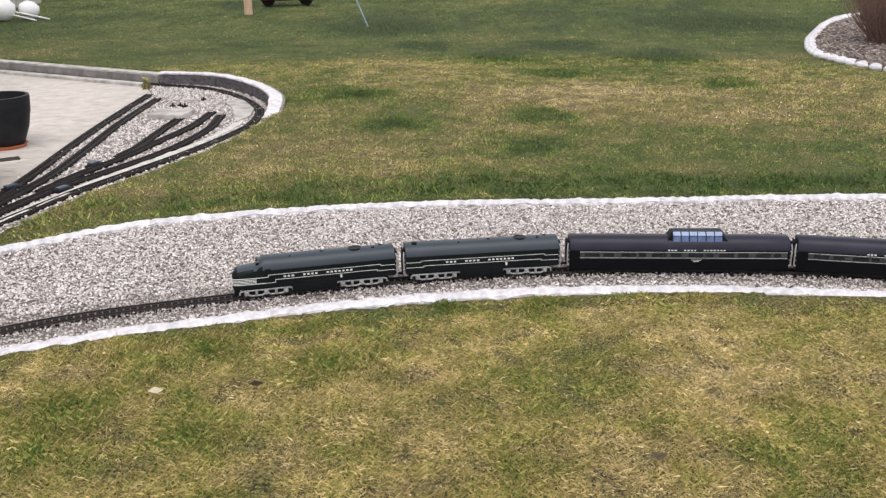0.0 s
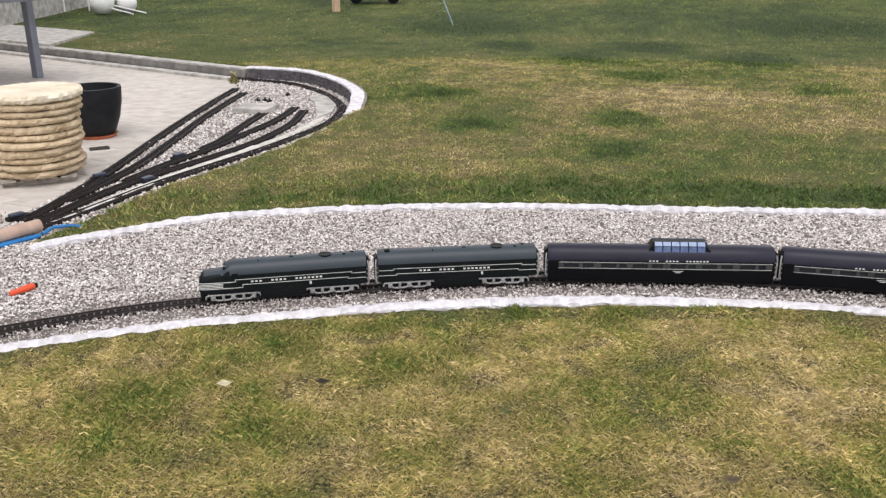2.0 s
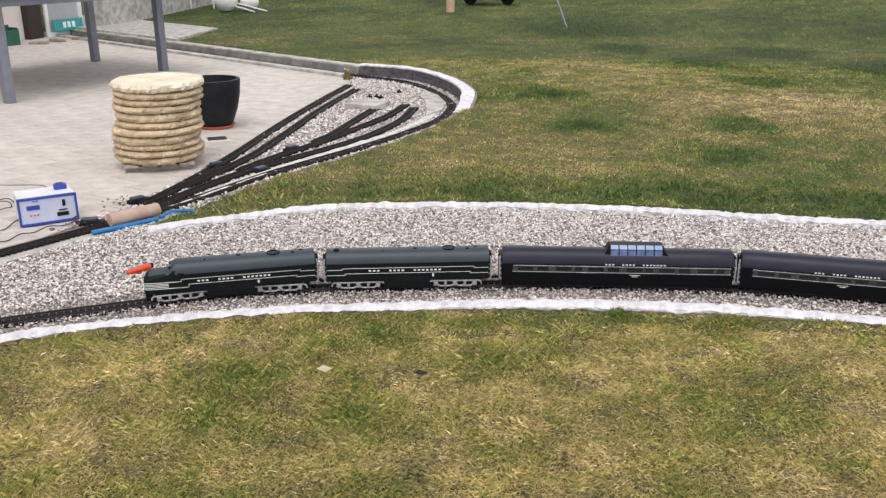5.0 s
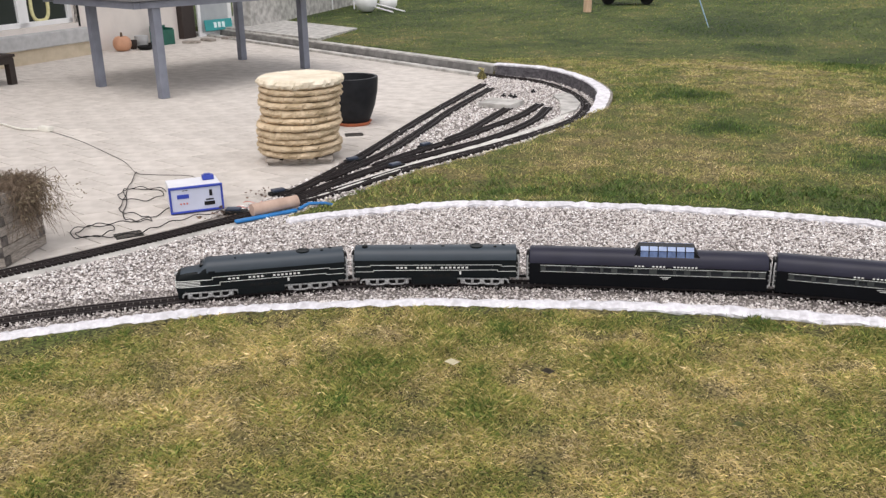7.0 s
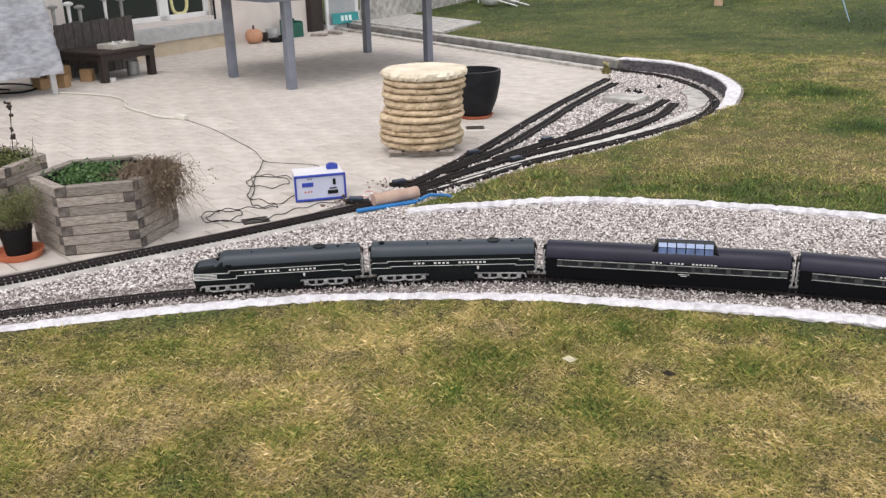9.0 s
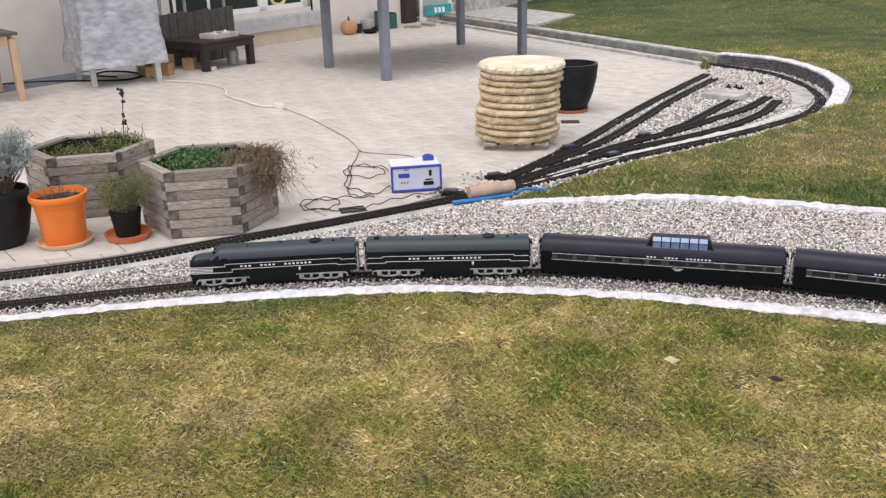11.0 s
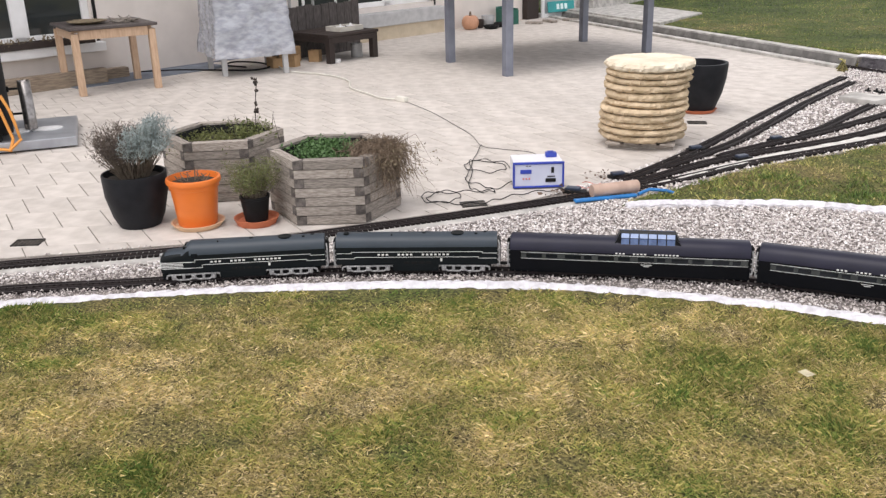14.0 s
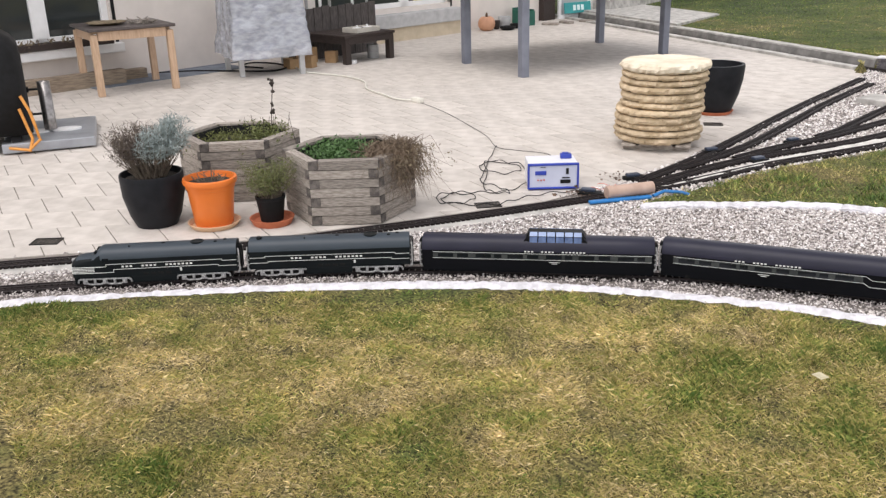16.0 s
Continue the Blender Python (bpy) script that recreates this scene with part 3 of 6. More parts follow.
# ---- patio ----
def make_patio():
    flat_poly("patio_bed", PATIO, -0.004, 0.05, JOINT, "dark sandy joints between concrete pavers", "patio")
    root = thing("patio", pose(0, 0, 0), "pale grey-beige concrete pavers in running bond", "pavement", kind="structure")
    # the two sides of a paver: across a course, and along it
    pu, pw = np.array([0.2975, -0.075]), np.array([0.1535, 0.179])
    ru, rw = 0.5 - 0.0035, 0.5 - 0.0125
    protos = []
    for k in range(4):
        bm = bmesh.new()
        low = [bm.verts.new((*(pu * a * ru + pw * b * rw), -0.03)) for a, b in ((-1, -1), (1, -1), (1, 1), (-1, 1))]
        mid = [bm.verts.new((*(pu * a * ru + pw * b * rw), -0.002)) for a, b in ((-1, -1), (1, -1), (1, 1), (-1, 1))]
        top = [bm.verts.new((*(pu * a * (ru - 0.004) + pw * b * (rw - 0.009)), 0.0)) for a, b in ((-1, -1), (1, -1), (1, 1), (-1, 1))]
        bm.faces.new(top)
        for lo, hi in ((low, mid), (mid, top)):
            for q in range(4):
                bm.faces.new((lo[q], lo[(q + 1) % 4], hi[(q + 1) % 4], hi[q]))
        protos.append(finish(bm, "paver", PAVER))
    o = np.array([-4.11, 1.119])
    rnd = random.Random(3)
    cells = []
    for i in range(-40, 40):
        for j in range(-60, 60):
            p = o + pu * i + pw * (j + 0.5 * (i % 2))
            if -8.8 < p[0] < -2.2 and -1.2 < p[1] < 10.6:
                cells.append(p)
    c = np.array(cells)
    border = np.array(PATIO + PATIO[:1])
    ok, off = inside(PATIO, c[:, 0], c[:, 1]), dist_to(border, c[:, 0], c[:, 1])
    cut = c[off < 0.18]
    c = c[ok & (off >= 0.18)]
    bm = bmesh.new()
    for p in cut:
        poly = [p + pu * a * ru + pw * b * rw for a, b in ((-1, -1), (1, -1), (1, 1), (-1, 1))]
        for a, b in zip(border, border[1:]):
            if dist_to(np.array([a, b]), p[0], p[1]) > 0.18:
                continue
            d = b - a
            side = lambda q: d[0] * (q[1] - a[1]) - d[1] * (q[0] - a[0])
            out = []
            for q, w in zip(poly, poly[1:] + poly[:1]):
                sq, sw = side(q), side(w)
                if sq >= 0:
                    out.append(q)
                if sq * sw < 0:
                    out.append(q + (w - q) * sq / (sq - sw))
            poly = out
            if len(poly) < 3:
                break
        if len(poly) >= 3:
            top = [bm.verts.new((q[0], q[1], 0.0)) for q in poly]
            low = [bm.verts.new((q[0], q[1], -0.02)) for q in poly]
            bm.faces.new(top)
            for k in range(len(poly)):
                bm.faces.new((top[k], low[k], low[(k + 1) % len(poly)], top[(k + 1) % len(poly)]))
    tagged(part("cut_pavers", bm, PAVER, root), kind="stuff")
    c = c[np.argsort(np.hypot(c[:, 0] + 3.4, (c[:, 1] - 2.2) * 0.8))]
    vs, fs = [], []
    for k, p in enumerate(c):
        z = rnd.uniform(-0.0004, 0.0004)
        m = pose(p[0], p[1], z, rnd.uniform(-0.06, 0.06), rnd.uniform(-0.06, 0.06), 0)
        if k < 300:
            ob = new("paver", protos[k % 4])
            ob.parent, ob.matrix_basis = root, m
        else:
            b = len(vs)
            for shrink, z in ((0.004, 0.0), (0.0, -0.005)):
                for q in ((-1, -1), (1, -1), (1, 1), (-1, 1)):
                    vs.append(m @ Vector((*(pu * q[0] * (0.4994 - shrink * 0.15) + pw * q[1] * (rw + 0.005 - shrink)), z)))
            fs += [(b, b + 1, b + 2, b + 3)] + [(b + 4 + i, b + 4 + (i + 1) % 4, b + (i + 1) % 4, b + i) for i in range(4)]
    me = mesh_np("pavers_far", np.array(vs), np.array(fs), PAVER)
    ob = tagged(new("pavers", me), kind="stuff")
    ob.parent = root


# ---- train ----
# roof grey with the sky's bluish reflection mixed into the colour
LOCO_ROOF_SKY = mat("loco_roof_grey_sky_tint", (0.029, 0.042, 0.056), (0.024, 0.035, 0.047), 8, 0.46, 0.05, 120)
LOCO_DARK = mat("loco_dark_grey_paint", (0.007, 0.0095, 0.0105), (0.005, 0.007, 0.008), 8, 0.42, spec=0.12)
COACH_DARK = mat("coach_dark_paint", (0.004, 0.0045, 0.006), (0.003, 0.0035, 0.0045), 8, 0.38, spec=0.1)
# coach roof lifted towards blue: reflected sky put into the colour
COACH_ROOF_SKY = mat("coach_roof_sky_tint", (0.0155, 0.0155, 0.031), (0.0115, 0.0115, 0.024), 8, 0.42, spec=0.32)
COACH_BAND = mat("coach_grey_band", (0.052, 0.056, 0.054), (0.03, 0.034, 0.034), 45, 0.4, spec=0.2)
TRIM = mat("white_trim", (0.72, 0.73, 0.7), (0.62, 0.63, 0.6), 40, 0.5)
SILVER = mat("silver_paint", (0.46, 0.46, 0.455), (0.2, 0.2, 0.2), 170, 0.4, 0.3, 200, metal=0.35)
WHEEL = mat("dark_wheel_metal", (0.07, 0.065, 0.06), (0.03, 0.03, 0.03), 60, 0.4, metal=0.8)
UNDER = mat("black_underframe", (0.014, 0.014, 0.014), (0.008, 0.008, 0.008), 40, 0.6, spec=0.1)
TINT = mat("tinted_window", (0.009, 0.011, 0.014), (0.006, 0.008, 0.01), 25, 0.1, spec=0.3)
DOMEGLASS = mat("blue_dome_glass", (0.07, 0.12, 0.26), (0.03, 0.06, 0.15), 30, 0.08)
# upper dome panes: same glass, with the pale sky reflection painted in
DOMEGLASS_SKY = mat("dome_glass_sky_reflection", (0.24, 0.32, 0.5), (0.18, 0.25, 0.42), 30, 0.1)

ZR = 0.0165


def section(x, w, zb, zt, shoulder=0.55, n=9):
    """A car body's outline across, from the lower edge up over the roof."""
    zs = zb + (zt - zb) * shoulder
    pts = [(-w / 2, zb), (-w / 2, zb + (zs - zb) * 0.5), (-w / 2, zs)]
    for k in range(1, n):
        a = math.pi * k / n
        pts.append((-w / 2 * math.copysign(abs(math.cos(a)) ** 0.8, math.cos(a)), zs + (zt - zs) * math.sin(a) ** 0.75))
    pts += [(w / 2, zs), (w / 2, zb + (zs - zb) * 0.5), (w / 2, zb)]
    return [Vector((x, y, z)) for y, z in pts]


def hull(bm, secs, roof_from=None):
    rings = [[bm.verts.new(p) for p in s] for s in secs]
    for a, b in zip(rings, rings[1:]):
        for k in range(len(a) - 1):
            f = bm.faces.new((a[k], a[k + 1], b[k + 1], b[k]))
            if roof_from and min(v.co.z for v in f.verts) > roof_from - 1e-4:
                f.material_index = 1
        bm.faces.new((a[-1], a[0], b[0], b[-1]))
    bm.faces.new(rings[0])
    bm.faces.new(list(reversed(rings[-1])))


def strip(bm, pts, y, t=0.0022, out=0.0006):
    """A thin raised line on a side wall; pts: (x, z)."""
    for (x0, z0), (x1, z1) in zip(pts, pts[1:]):
        d = Vector((x1 - x0, 0, z1 - z0))
        nrm = Vector((-d.z, 0, d.x)).normalized() * t / 2
        s = 1 if y > 0 else -1
        e = d.normalized() * t / 2
        c = [Vector((x0, y + s * out, z0)) - e - nrm, Vector((x1, y + s * out, z1)) + e - nrm, Vector((x1, y + s * out, z1)) + e + nrm, Vector((x0, y + s * out, z0)) - e + nrm]
        a = [bm.verts.new(q) for q in c]
        b = [bm.verts.new(q - Vector((0, s * out * 2, 0))) for q in c]
        bm.faces.new(a)
        for i in range(4):
            bm.faces.new((a[i], a[(i + 1) % 4], b[(i + 1) % 4], b[i]))


def letter_bars(bm, x0, x1, z, h, y, words=(3, 4, 7), gap=1.9):
    """Plain upright marks in the rhythm of three words."""
    u = (x1 - x0) / (sum(words) + gap * (len(words) - 1))
    k = 0.0
    for w in words:
        for i in range(w):
            a = x0 + (k + 0.2) * u
            box(bm, min(a, a + u * 0.58), max(a, a + u * 0.58), y - 0.0007, y + 0.0007, z - h / 2, z + h / 2)
            k += 1
        k += gap


def make_truck(parent, x, axles=3, length=0.2, silver=True):
    m = pose(x, 0, 0)
    bm = bmesh.new()
    box(bm, -length * 0.42, length * 0.42, -0.028, 0.028, ZR + 0.012, ZR + 0.03, bevel=0.002)
    truck = part("truck", bm, UNDER, parent, at=m)
    xs = [(-0.5 + k / (axles - 1)) * length * 0.74 for k in range(axles)]
    for xa in xs:
        bm = bmesh.new()
        for s in (-1, 1):
            rod(bm, (xa, s * 0.019, ZR + 0.016), (xa, s * 0.0245, ZR + 0.016), 0.0165, 0.0165, 20)
            rod(bm, (xa, s * 0.0175, ZR + 0.016), (xa, s * 0.019, ZR + 0.016), 0.0185, 0.0185, 20)
        rod(bm, (xa, -0.019, ZR + 0.016), (xa, 0.019, ZR + 0.016), 0.003, 0.003, 8)
        part("wheelset", bm, WHEEL, truck, "dark metal wheelset")
    for s in (-1, 1):
        bm = bmesh.new()
        y0, y1 = s * (0.043 if silver else 0.036), s * (0.05 if silver else 0.043)
        ym = (y0 + y1) / 2
        box(bm, -length * 0.46, length * 0.46, y0, y1, ZR + 0.0265, ZR + 0.033, bevel=0.0025)
        for k in range(axles - 1):
            a, b = xs[k], xs[k + 1]
            c = (a + b) / 2
            tube(bm, [(a + 0.006, ym, ZR + 0.014), (a + 0.016, ym, ZR + 0.0075), (b - 0.016, ym, ZR + 0.0075), (b - 0.006, ym, ZR + 0.014)], 0.0036, 6)
            rod(bm, (c, ym + s * 0.002, ZR + 0.008), (c, ym + s * 0.002, ZR + 0.028), 0.0055, 0.0055, 8)
        for xa in xs:
            box(bm, xa - 0.0095, xa + 0.0095, y0 - s * 0.001, y1 + s * 0.001, ZR + 0.008, ZR + 0.028, bevel=0.004)
            rod(bm, (xa, y1, ZR + 0.017), (xa, y1 + s * 0.005, ZR + 0.017), 0.008, 0.0065, 12)
        for e in (-1, 1):
            tube(bm, [(e * length * 0.44, ym, ZR + 0.03), (e * length * 0.49, ym, ZR + 0.026), (e * length * 0.5, ym, ZR + 0.014)], 0.0036, 6)
        part("side_frame", bm, SILVER if silver else UNDER, truck, "silver-painted side frame" if silver else "")
    return truck


def make_ends(car, xf, xr, w, zt, silver=True):
    """Diaphragms, handrails and couplers at the ends of a car."""
    for x, s in ((xf, 1), (xr, -1)):
        if x is None:
            continue
        bm = bmesh.new()
        for k in range(3):
            box(bm, x + s * (0.001 + 0.005 * k), x + s * (0.004 + 0.005 * k), -0.026, 0.026, ZR + 0.035, zt - 0.022, bevel=0.002)
        part("diaphragm", bm, BLACK, car, "black folded end diaphragm")
        for sy in (-1, 1):
            bm = bmesh.new()
            pts = [(x + s * 0.001, sy * (w / 2 - 0.005), ZR + 0.03), (x + s * 0.008, sy * (w / 2 - 0.004), ZR + 0.036), (x + s * 0.009, sy * (w / 2 - 0.004), zt - 0.05), (x + s * 0.006, sy * (w / 2 - 0.012), zt - 0.025)]
            tube(bm, pts, 0.0034, 6)
            for z in np.arange(ZR + 0.035, zt - 0.045, 0.02):
                box(bm, x, x + s * 0.009, sy * (w / 2 - 0.007), sy * (w / 2 - 0.003), z, z + 0.004)
            part("grab_rail", bm, SILVER, car, "silver end grab rail")
        bm = bmesh.new()
        box(bm, x, x + s * 0.03, -0.006, 0.006, ZR + 0.018, ZR + 0.028, bevel=0.002)
        part("coupler", bm, UNDER, car)


def make_loco(name, cab, label):
    """Length 0.66 m; the front is towards +x."""
    car = thing(name, pose(0, 0, 0), label, "model train", "train")
    w, zb, zt = 0.104, 0.054, 0.172
    if cab:
        secs = [section(x, ww, b, t, sh) for x, ww, b, t, sh in (
            (-0.325, w, zb, zt, 0.62), (0.205, w, zb, zt, 0.62), (0.212, w * 0.995, zb, zt - 0.001, 0.62), (0.226, w * 0.985, zb, zt - 0.012, 0.66), (0.238, w * 0.975, zb, 0.142, 0.72),
            (0.246, w * 0.97, zb, 0.139, 0.74), (0.29, w * 0.95, zb, 0.136, 0.72), (0.312, w * 0.92, zb, 0.132, 0.68), (0.325, w * 0.85, zb, 0.125, 0.62), (0.332, w * 0.7, zb + 0.002, 0.115, 0.6), (0.335, w * 0.5, zb + 0.006, 0.1, 0.6))]
    else:
        secs = [section(x, w, zb, zt, 0.62) for x in (-0.325, -0.1, 0.1, 0.325)]
    bm = bmesh.new()
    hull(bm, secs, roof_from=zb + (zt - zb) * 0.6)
    body = part("body", bm, [LOCO_DARK, LOCO_ROOF_SKY], car, smooth=True)
    body.data.set_sharp_from_angle(angle=radians(35))
    bm = bmesh.new()
    box(bm, -0.3, 0.3 if cab else 0.31, -0.04, 0.04, ZR + 0.012, ZR + 0.024)
    part("underframe", bm, UNDER, car)
    bm = bmesh.new()
    a, b = (-0.083, 0.1) if cab else (-0.088, 0.098)
    box(bm, a, b, -0.0505, 0.0505, ZR + 0.007, 0.0545, bevel=0.004)
    part("fuel_tank", bm, LOCO_DARK, car, "dark skirted fuel tank")
    if cab:
        bm = bmesh.new()
        box(bm, 0.306, 0.331, -0.036, 0.036, ZR + 0.004, 0.056, bevel=0.006)
        part("pilot", bm, LOCO_DARK, car)
    for s in (-1, 1):
        y = s * w / 2
        lo, hi = 0.08, 0.105
        up = [(-0.322, hi - 0.003), (-0.265, hi - 0.003), (-0.265, hi + 0.003), (0.192, hi + 0.003)] + ([(0.192, hi - 0.006), (0.205, hi - 0.006)] if cab else [(0.262, hi + 0.003), (0.262, hi - 0.003), (0.322, hi - 0.003)])
        dn = [(-0.322, lo), (-0.25, lo), (-0.25, lo + 0.006), (0.165, lo + 0.006)] + ([(0.165, lo - 0.006), (0.207, lo - 0.006)] if cab else [(0.25, lo + 0.006), (0.25, lo), (0.322, lo)])
        bm = bmesh.new()
        strip(bm, up, y, 0.0019)
        strip(bm, dn, y, 0.0019)
        part("side_stripe", bm, TRIM, car, "thin white side stripes")
        bm = bmesh.new()
        a, b = (0.135, -0.15) if cab else (0.16, -0.135)
        if s < 0:
            a, b = b, a
        letter_bars(bm, a, b, 0.0968, 0.0068, y)
        tagged(part("lettering", bm, TRIM, car, "white lettering shown as plain bars"), kind="stuff")
        bm = bmesh.new()
        strip(bm, [(-0.1, 0.073), (-0.1, 0.077)], y, 0.008)
        strip(bm, [(-0.1, 0.069), (-0.1, 0.0735)], y, 0.004)
        part("emblem", bm, TRIM, car)
        bm = bmesh.new()
        for k in range(4):
            box(bm, -0.06 + 0.03 * k, -0.04 + 0.03 * k, y - 0.001, y + s * 0.0008 if s > 0 else y + 0.001, 0.058, 0.068)
        part("louvre", bm, UNDER, car)
    if cab:
        bm = bmesh.new()
        for k in range(5):
            z = 0.074 + 0.0062 * k
            back = 0.205 if k in (0, 4) else 0.24
            for s in (-1, 1):
                tube(bm, [(x, s * (ww / 2 + 0.0004), z) for x, ww in ((back, w * (1.0 if k in (0, 4) else 0.974)), (0.246, w * 0.97), (0.29, w * 0.95), (0.312, w * 0.922), (0.325, w * 0.856), (0.3325, w * 0.71), (0.3355, w * 0.5))], 0.0014, 6)
            tube(bm, [(0.3355, -w * 0.25, z), (0.3355, w * 0.25, z)], 0.0014, 6)
        part("nose_stripe", bm, TRIM, car, "five thin white nose stripes")
        for s in (-1, 1):
            bm = bmesh.new()
            box(bm, 0.2225, 0.237, s * 0.008, s * 0.035, 0.148, 0.158, pose(0, 0, 0), 0.001)
            part("windshield", bm, TINT, car, "dark cab windshield")
            bm = bmesh.new()
            box(bm, 0.18, 0.205, s * (w / 2 - 0.004), s * (w / 2 + 0.0006), 0.117, 0.133, bevel=0.001)
            part("cab_window", bm, TINT, car, "dark cab side window")
        bm = bmesh.new()
        rod(bm, (0.315, 0, 0.118), (0.337, 0, 0.116), 0.009, 0.008, 14)
        part("headlight", bm, SILVER, car)
    for x in (-0.165, ) if cab else (-0.165, ):
        bm = bmesh.new()
        lathe(bm, [(0.027, 0), (0.027, 0.004), (0.024, 0.005), (0.02, 0.003), (0.004, 0.003)], 28, True, pose(x, 0, zt - 0.003))
        part("fan", bm, LOCO_DARK, car, "round roof fan")
    for x, y, r, h in ((-0.24, 0.012, 0.007, 0.007), (-0.275, -0.01, 0.009, 0.006), (-0.03, 0, 0.009, 0.006), (0.1, 0.022, 0.003, 0.007)) + (((0.285, 0.01, 0.012, 0.012),) if not cab else ()):
        bm = bmesh.new()
        lathe(bm, [(r, 0), (r, h * 0.6), (r * 0.6, h)], 12, True, pose(x, y, zt - 0.004))
        part("roof_vent", bm, LOCO_DARK, car)
    make_ends(car, None if cab else 0.325, -0.325, w, zt)
    return car, [make_truck(car, 0.205 if cab else 0.2, 3, 0.212), make_truck(car, -0.185 if cab else -0.19, 3, 0.212)]


def make_coach(name, length, dome, label):
    car = thing(name, pose(0, 0, 0), label, "model train", "train")
    h, w, zb, zt = length / 2, 0.104, ZR + 0.012, 0.17
    bm = bmesh.new()
    xs = [-h, -h + 0.006] + [-h + 0.006 + (length - 0.012) * k / 8 for k in range(1, 8)] + [h - 0.006, h]
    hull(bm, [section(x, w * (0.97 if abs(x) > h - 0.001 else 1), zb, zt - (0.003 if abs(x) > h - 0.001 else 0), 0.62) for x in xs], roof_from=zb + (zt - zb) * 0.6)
    body = part("body", bm, [COACH_DARK, COACH_ROOF_SKY], car, smooth=True)
    body.data.set_sharp_from_angle(angle=radians(35))
    lo, hi = 0.083, 0.109
    for s in (-1, 1):
        y = s * w / 2
        x0, x1 = h - 0.045, -h + 0.01
        bm = bmesh.new()
        if dome:
            strip(bm, [(x0, hi), (x1, hi)], y, 0.0014)
            strip(bm, [(x0, lo), (x1, lo)], y, 0.0014)
        else:
            xb = h - 0.73
            strip(bm, [(x0, hi), (xb, hi), (xb - 0.02, hi - 0.014), (x1, hi - 0.014)], y, 0.0014)
            strip(bm, [(x0, lo), (xb + 0.006, lo), (xb - 0.014, lo - 0.014), (x1, lo - 0.014)], y, 0.0014)
        part("side_stripe", bm, TRIM, car, "thin white side stripes")
        bm = bmesh.new()
        a, b = (x0, x1) if dome else (x0, h - 0.72)
        box(bm, b, a, y - 0.001, y + 0.001, lo + 0.002, hi - 0.002)
        part("window_band", bm, COACH_BAND, car, "dark grey window band")
        k, x = 0, a - 0.02
        while x - 0.05 > b:
            ln = (0.062, 0.045, 0.062, 0.03)[k % 4]
            bm = bmesh.new()
            box(bm, x - ln, x, y - 0.0012, y + s * 0.0016 if s > 0 else y + 0.0012, lo + 0.005, hi - 0.005, bevel=0.0) if s > 0 else box(bm, x - ln, x, y - 0.0016, y + 0.0012, lo + 0.005, hi - 0.005)
            part("window", bm, TINT, car, "dark coach window")
            x -= ln + (0.016, 0.03, 0.012, 0.024)[k % 4]
            k += 1
        bm = bmesh.new()
        a, b = ((h - 0.41), (h - 0.655)) if dome else ((h - 0.27), (h - 0.51))
        if s < 0:
            a, b = b, a
        letter_bars(bm, a, b, 0.1175, 0.0052, y)
        c = (a + b) / 2 + (0.0 if dome else 0.01)
        strip(bm, [(c - 0.02, 0.074), (c + 0.02, 0.074)], y, 0.002)
        strip(bm, [(c - 0.01, 0.068), (c + 0.01, 0.068)], y, 0.0025)
        tagged(part("lettering", bm, TRIM, car, "white lettering shown as plain bars"), kind="stuff")
    if dome:
        xc, dl, z0, z1 = h - 0.535, 0.125, zt - 0.01, zt + 0.022
        bm = bmesh.new()
        rings = []
        for x, hw, z in ((xc - dl, 0.036, z0 - 0.004), (xc - dl + 0.018, 0.03, z1), (xc + dl - 0.018, 0.03, z1), (xc + dl, 0.036, z0 - 0.004)):
            base = 0.043 if abs(x - xc) < dl - 0.001 else 0.04
            rings.append([bm.verts.new(q) for q in ((x, -base, z0 - 0.014), (x, -hw - 0.006, (z + z0) / 2), (x, -hw + 0.008, z), (x, hw - 0.008, z), (x, hw + 0.006, (z + z0) / 2), (x, base, z0 - 0.014))])
        for a, b in zip(rings, rings[1:]):
            for k in range(5):
                bm.faces.new((a[k], a[k + 1], b[k + 1], b[k]))
        bm.faces.new(rings[0])
        bm.faces.new(list(reversed(rings[-1])))
        dome_ob = part("dome", bm, COACH_DARK, car, "raised vista dome")
        x0, x1 = xc - dl + 0.021, xc + dl - 0.021
        st = (x1 - x0) / 6
        for s in (-1, 1):
            for k in range(6):
                for (ya, za), (yb, zb2), mt in (((0.0425, z0 - 0.011), (0.0365, (z1 + z0) / 2 - 0.001), DOMEGLASS), ((0.0355, (z1 + z0) / 2 + 0.002), (0.0235, z1 - 0.0005), DOMEGLASS_SKY)):
                    bm = bmesh.new()
                    a, b = x0 + st * k + 0.0022, x0 + st * (k + 1) - 0.0022
                    q = [(a, s * (ya + 0.0012), za), (b, s * (ya + 0.0012), za), (b, s * (yb + 0.0012), zb2 + 0.0006), (a, s * (yb + 0.0012), zb2 + 0.0006)]
                    o = [bm.verts.new(p) for p in q]
                    i = [bm.verts.new((p[0], p[1] - s * 0.003, p[2] - 0.002)) for p in q]
                    bm.faces.new(o)
                    for j in range(4):
                        bm.faces.new((o[j], o[(j + 1) % 4], i[(j + 1) % 4], i[j]))
                    part("dome_pane", bm, mt, dome_ob, "blue reflecting dome pane")
    for x in (h - 0.075, h - 0.3, -h + 0.075):
        bm = bmesh.new()
        box(bm, x - 0.02, x + 0.02, -0.022, -0.012, zt - 0.008, zt - 0.0015, bevel=0.002)
        part("roof_vent", bm, COACH_DARK, car)
    make_ends(car, h, -h, w, zt)
    return car, [make_truck(car, h - 0.14, 2, 0.12, False), make_truck(car, -h + 0.14, 2, 0.12, False)]


TRAIN = []


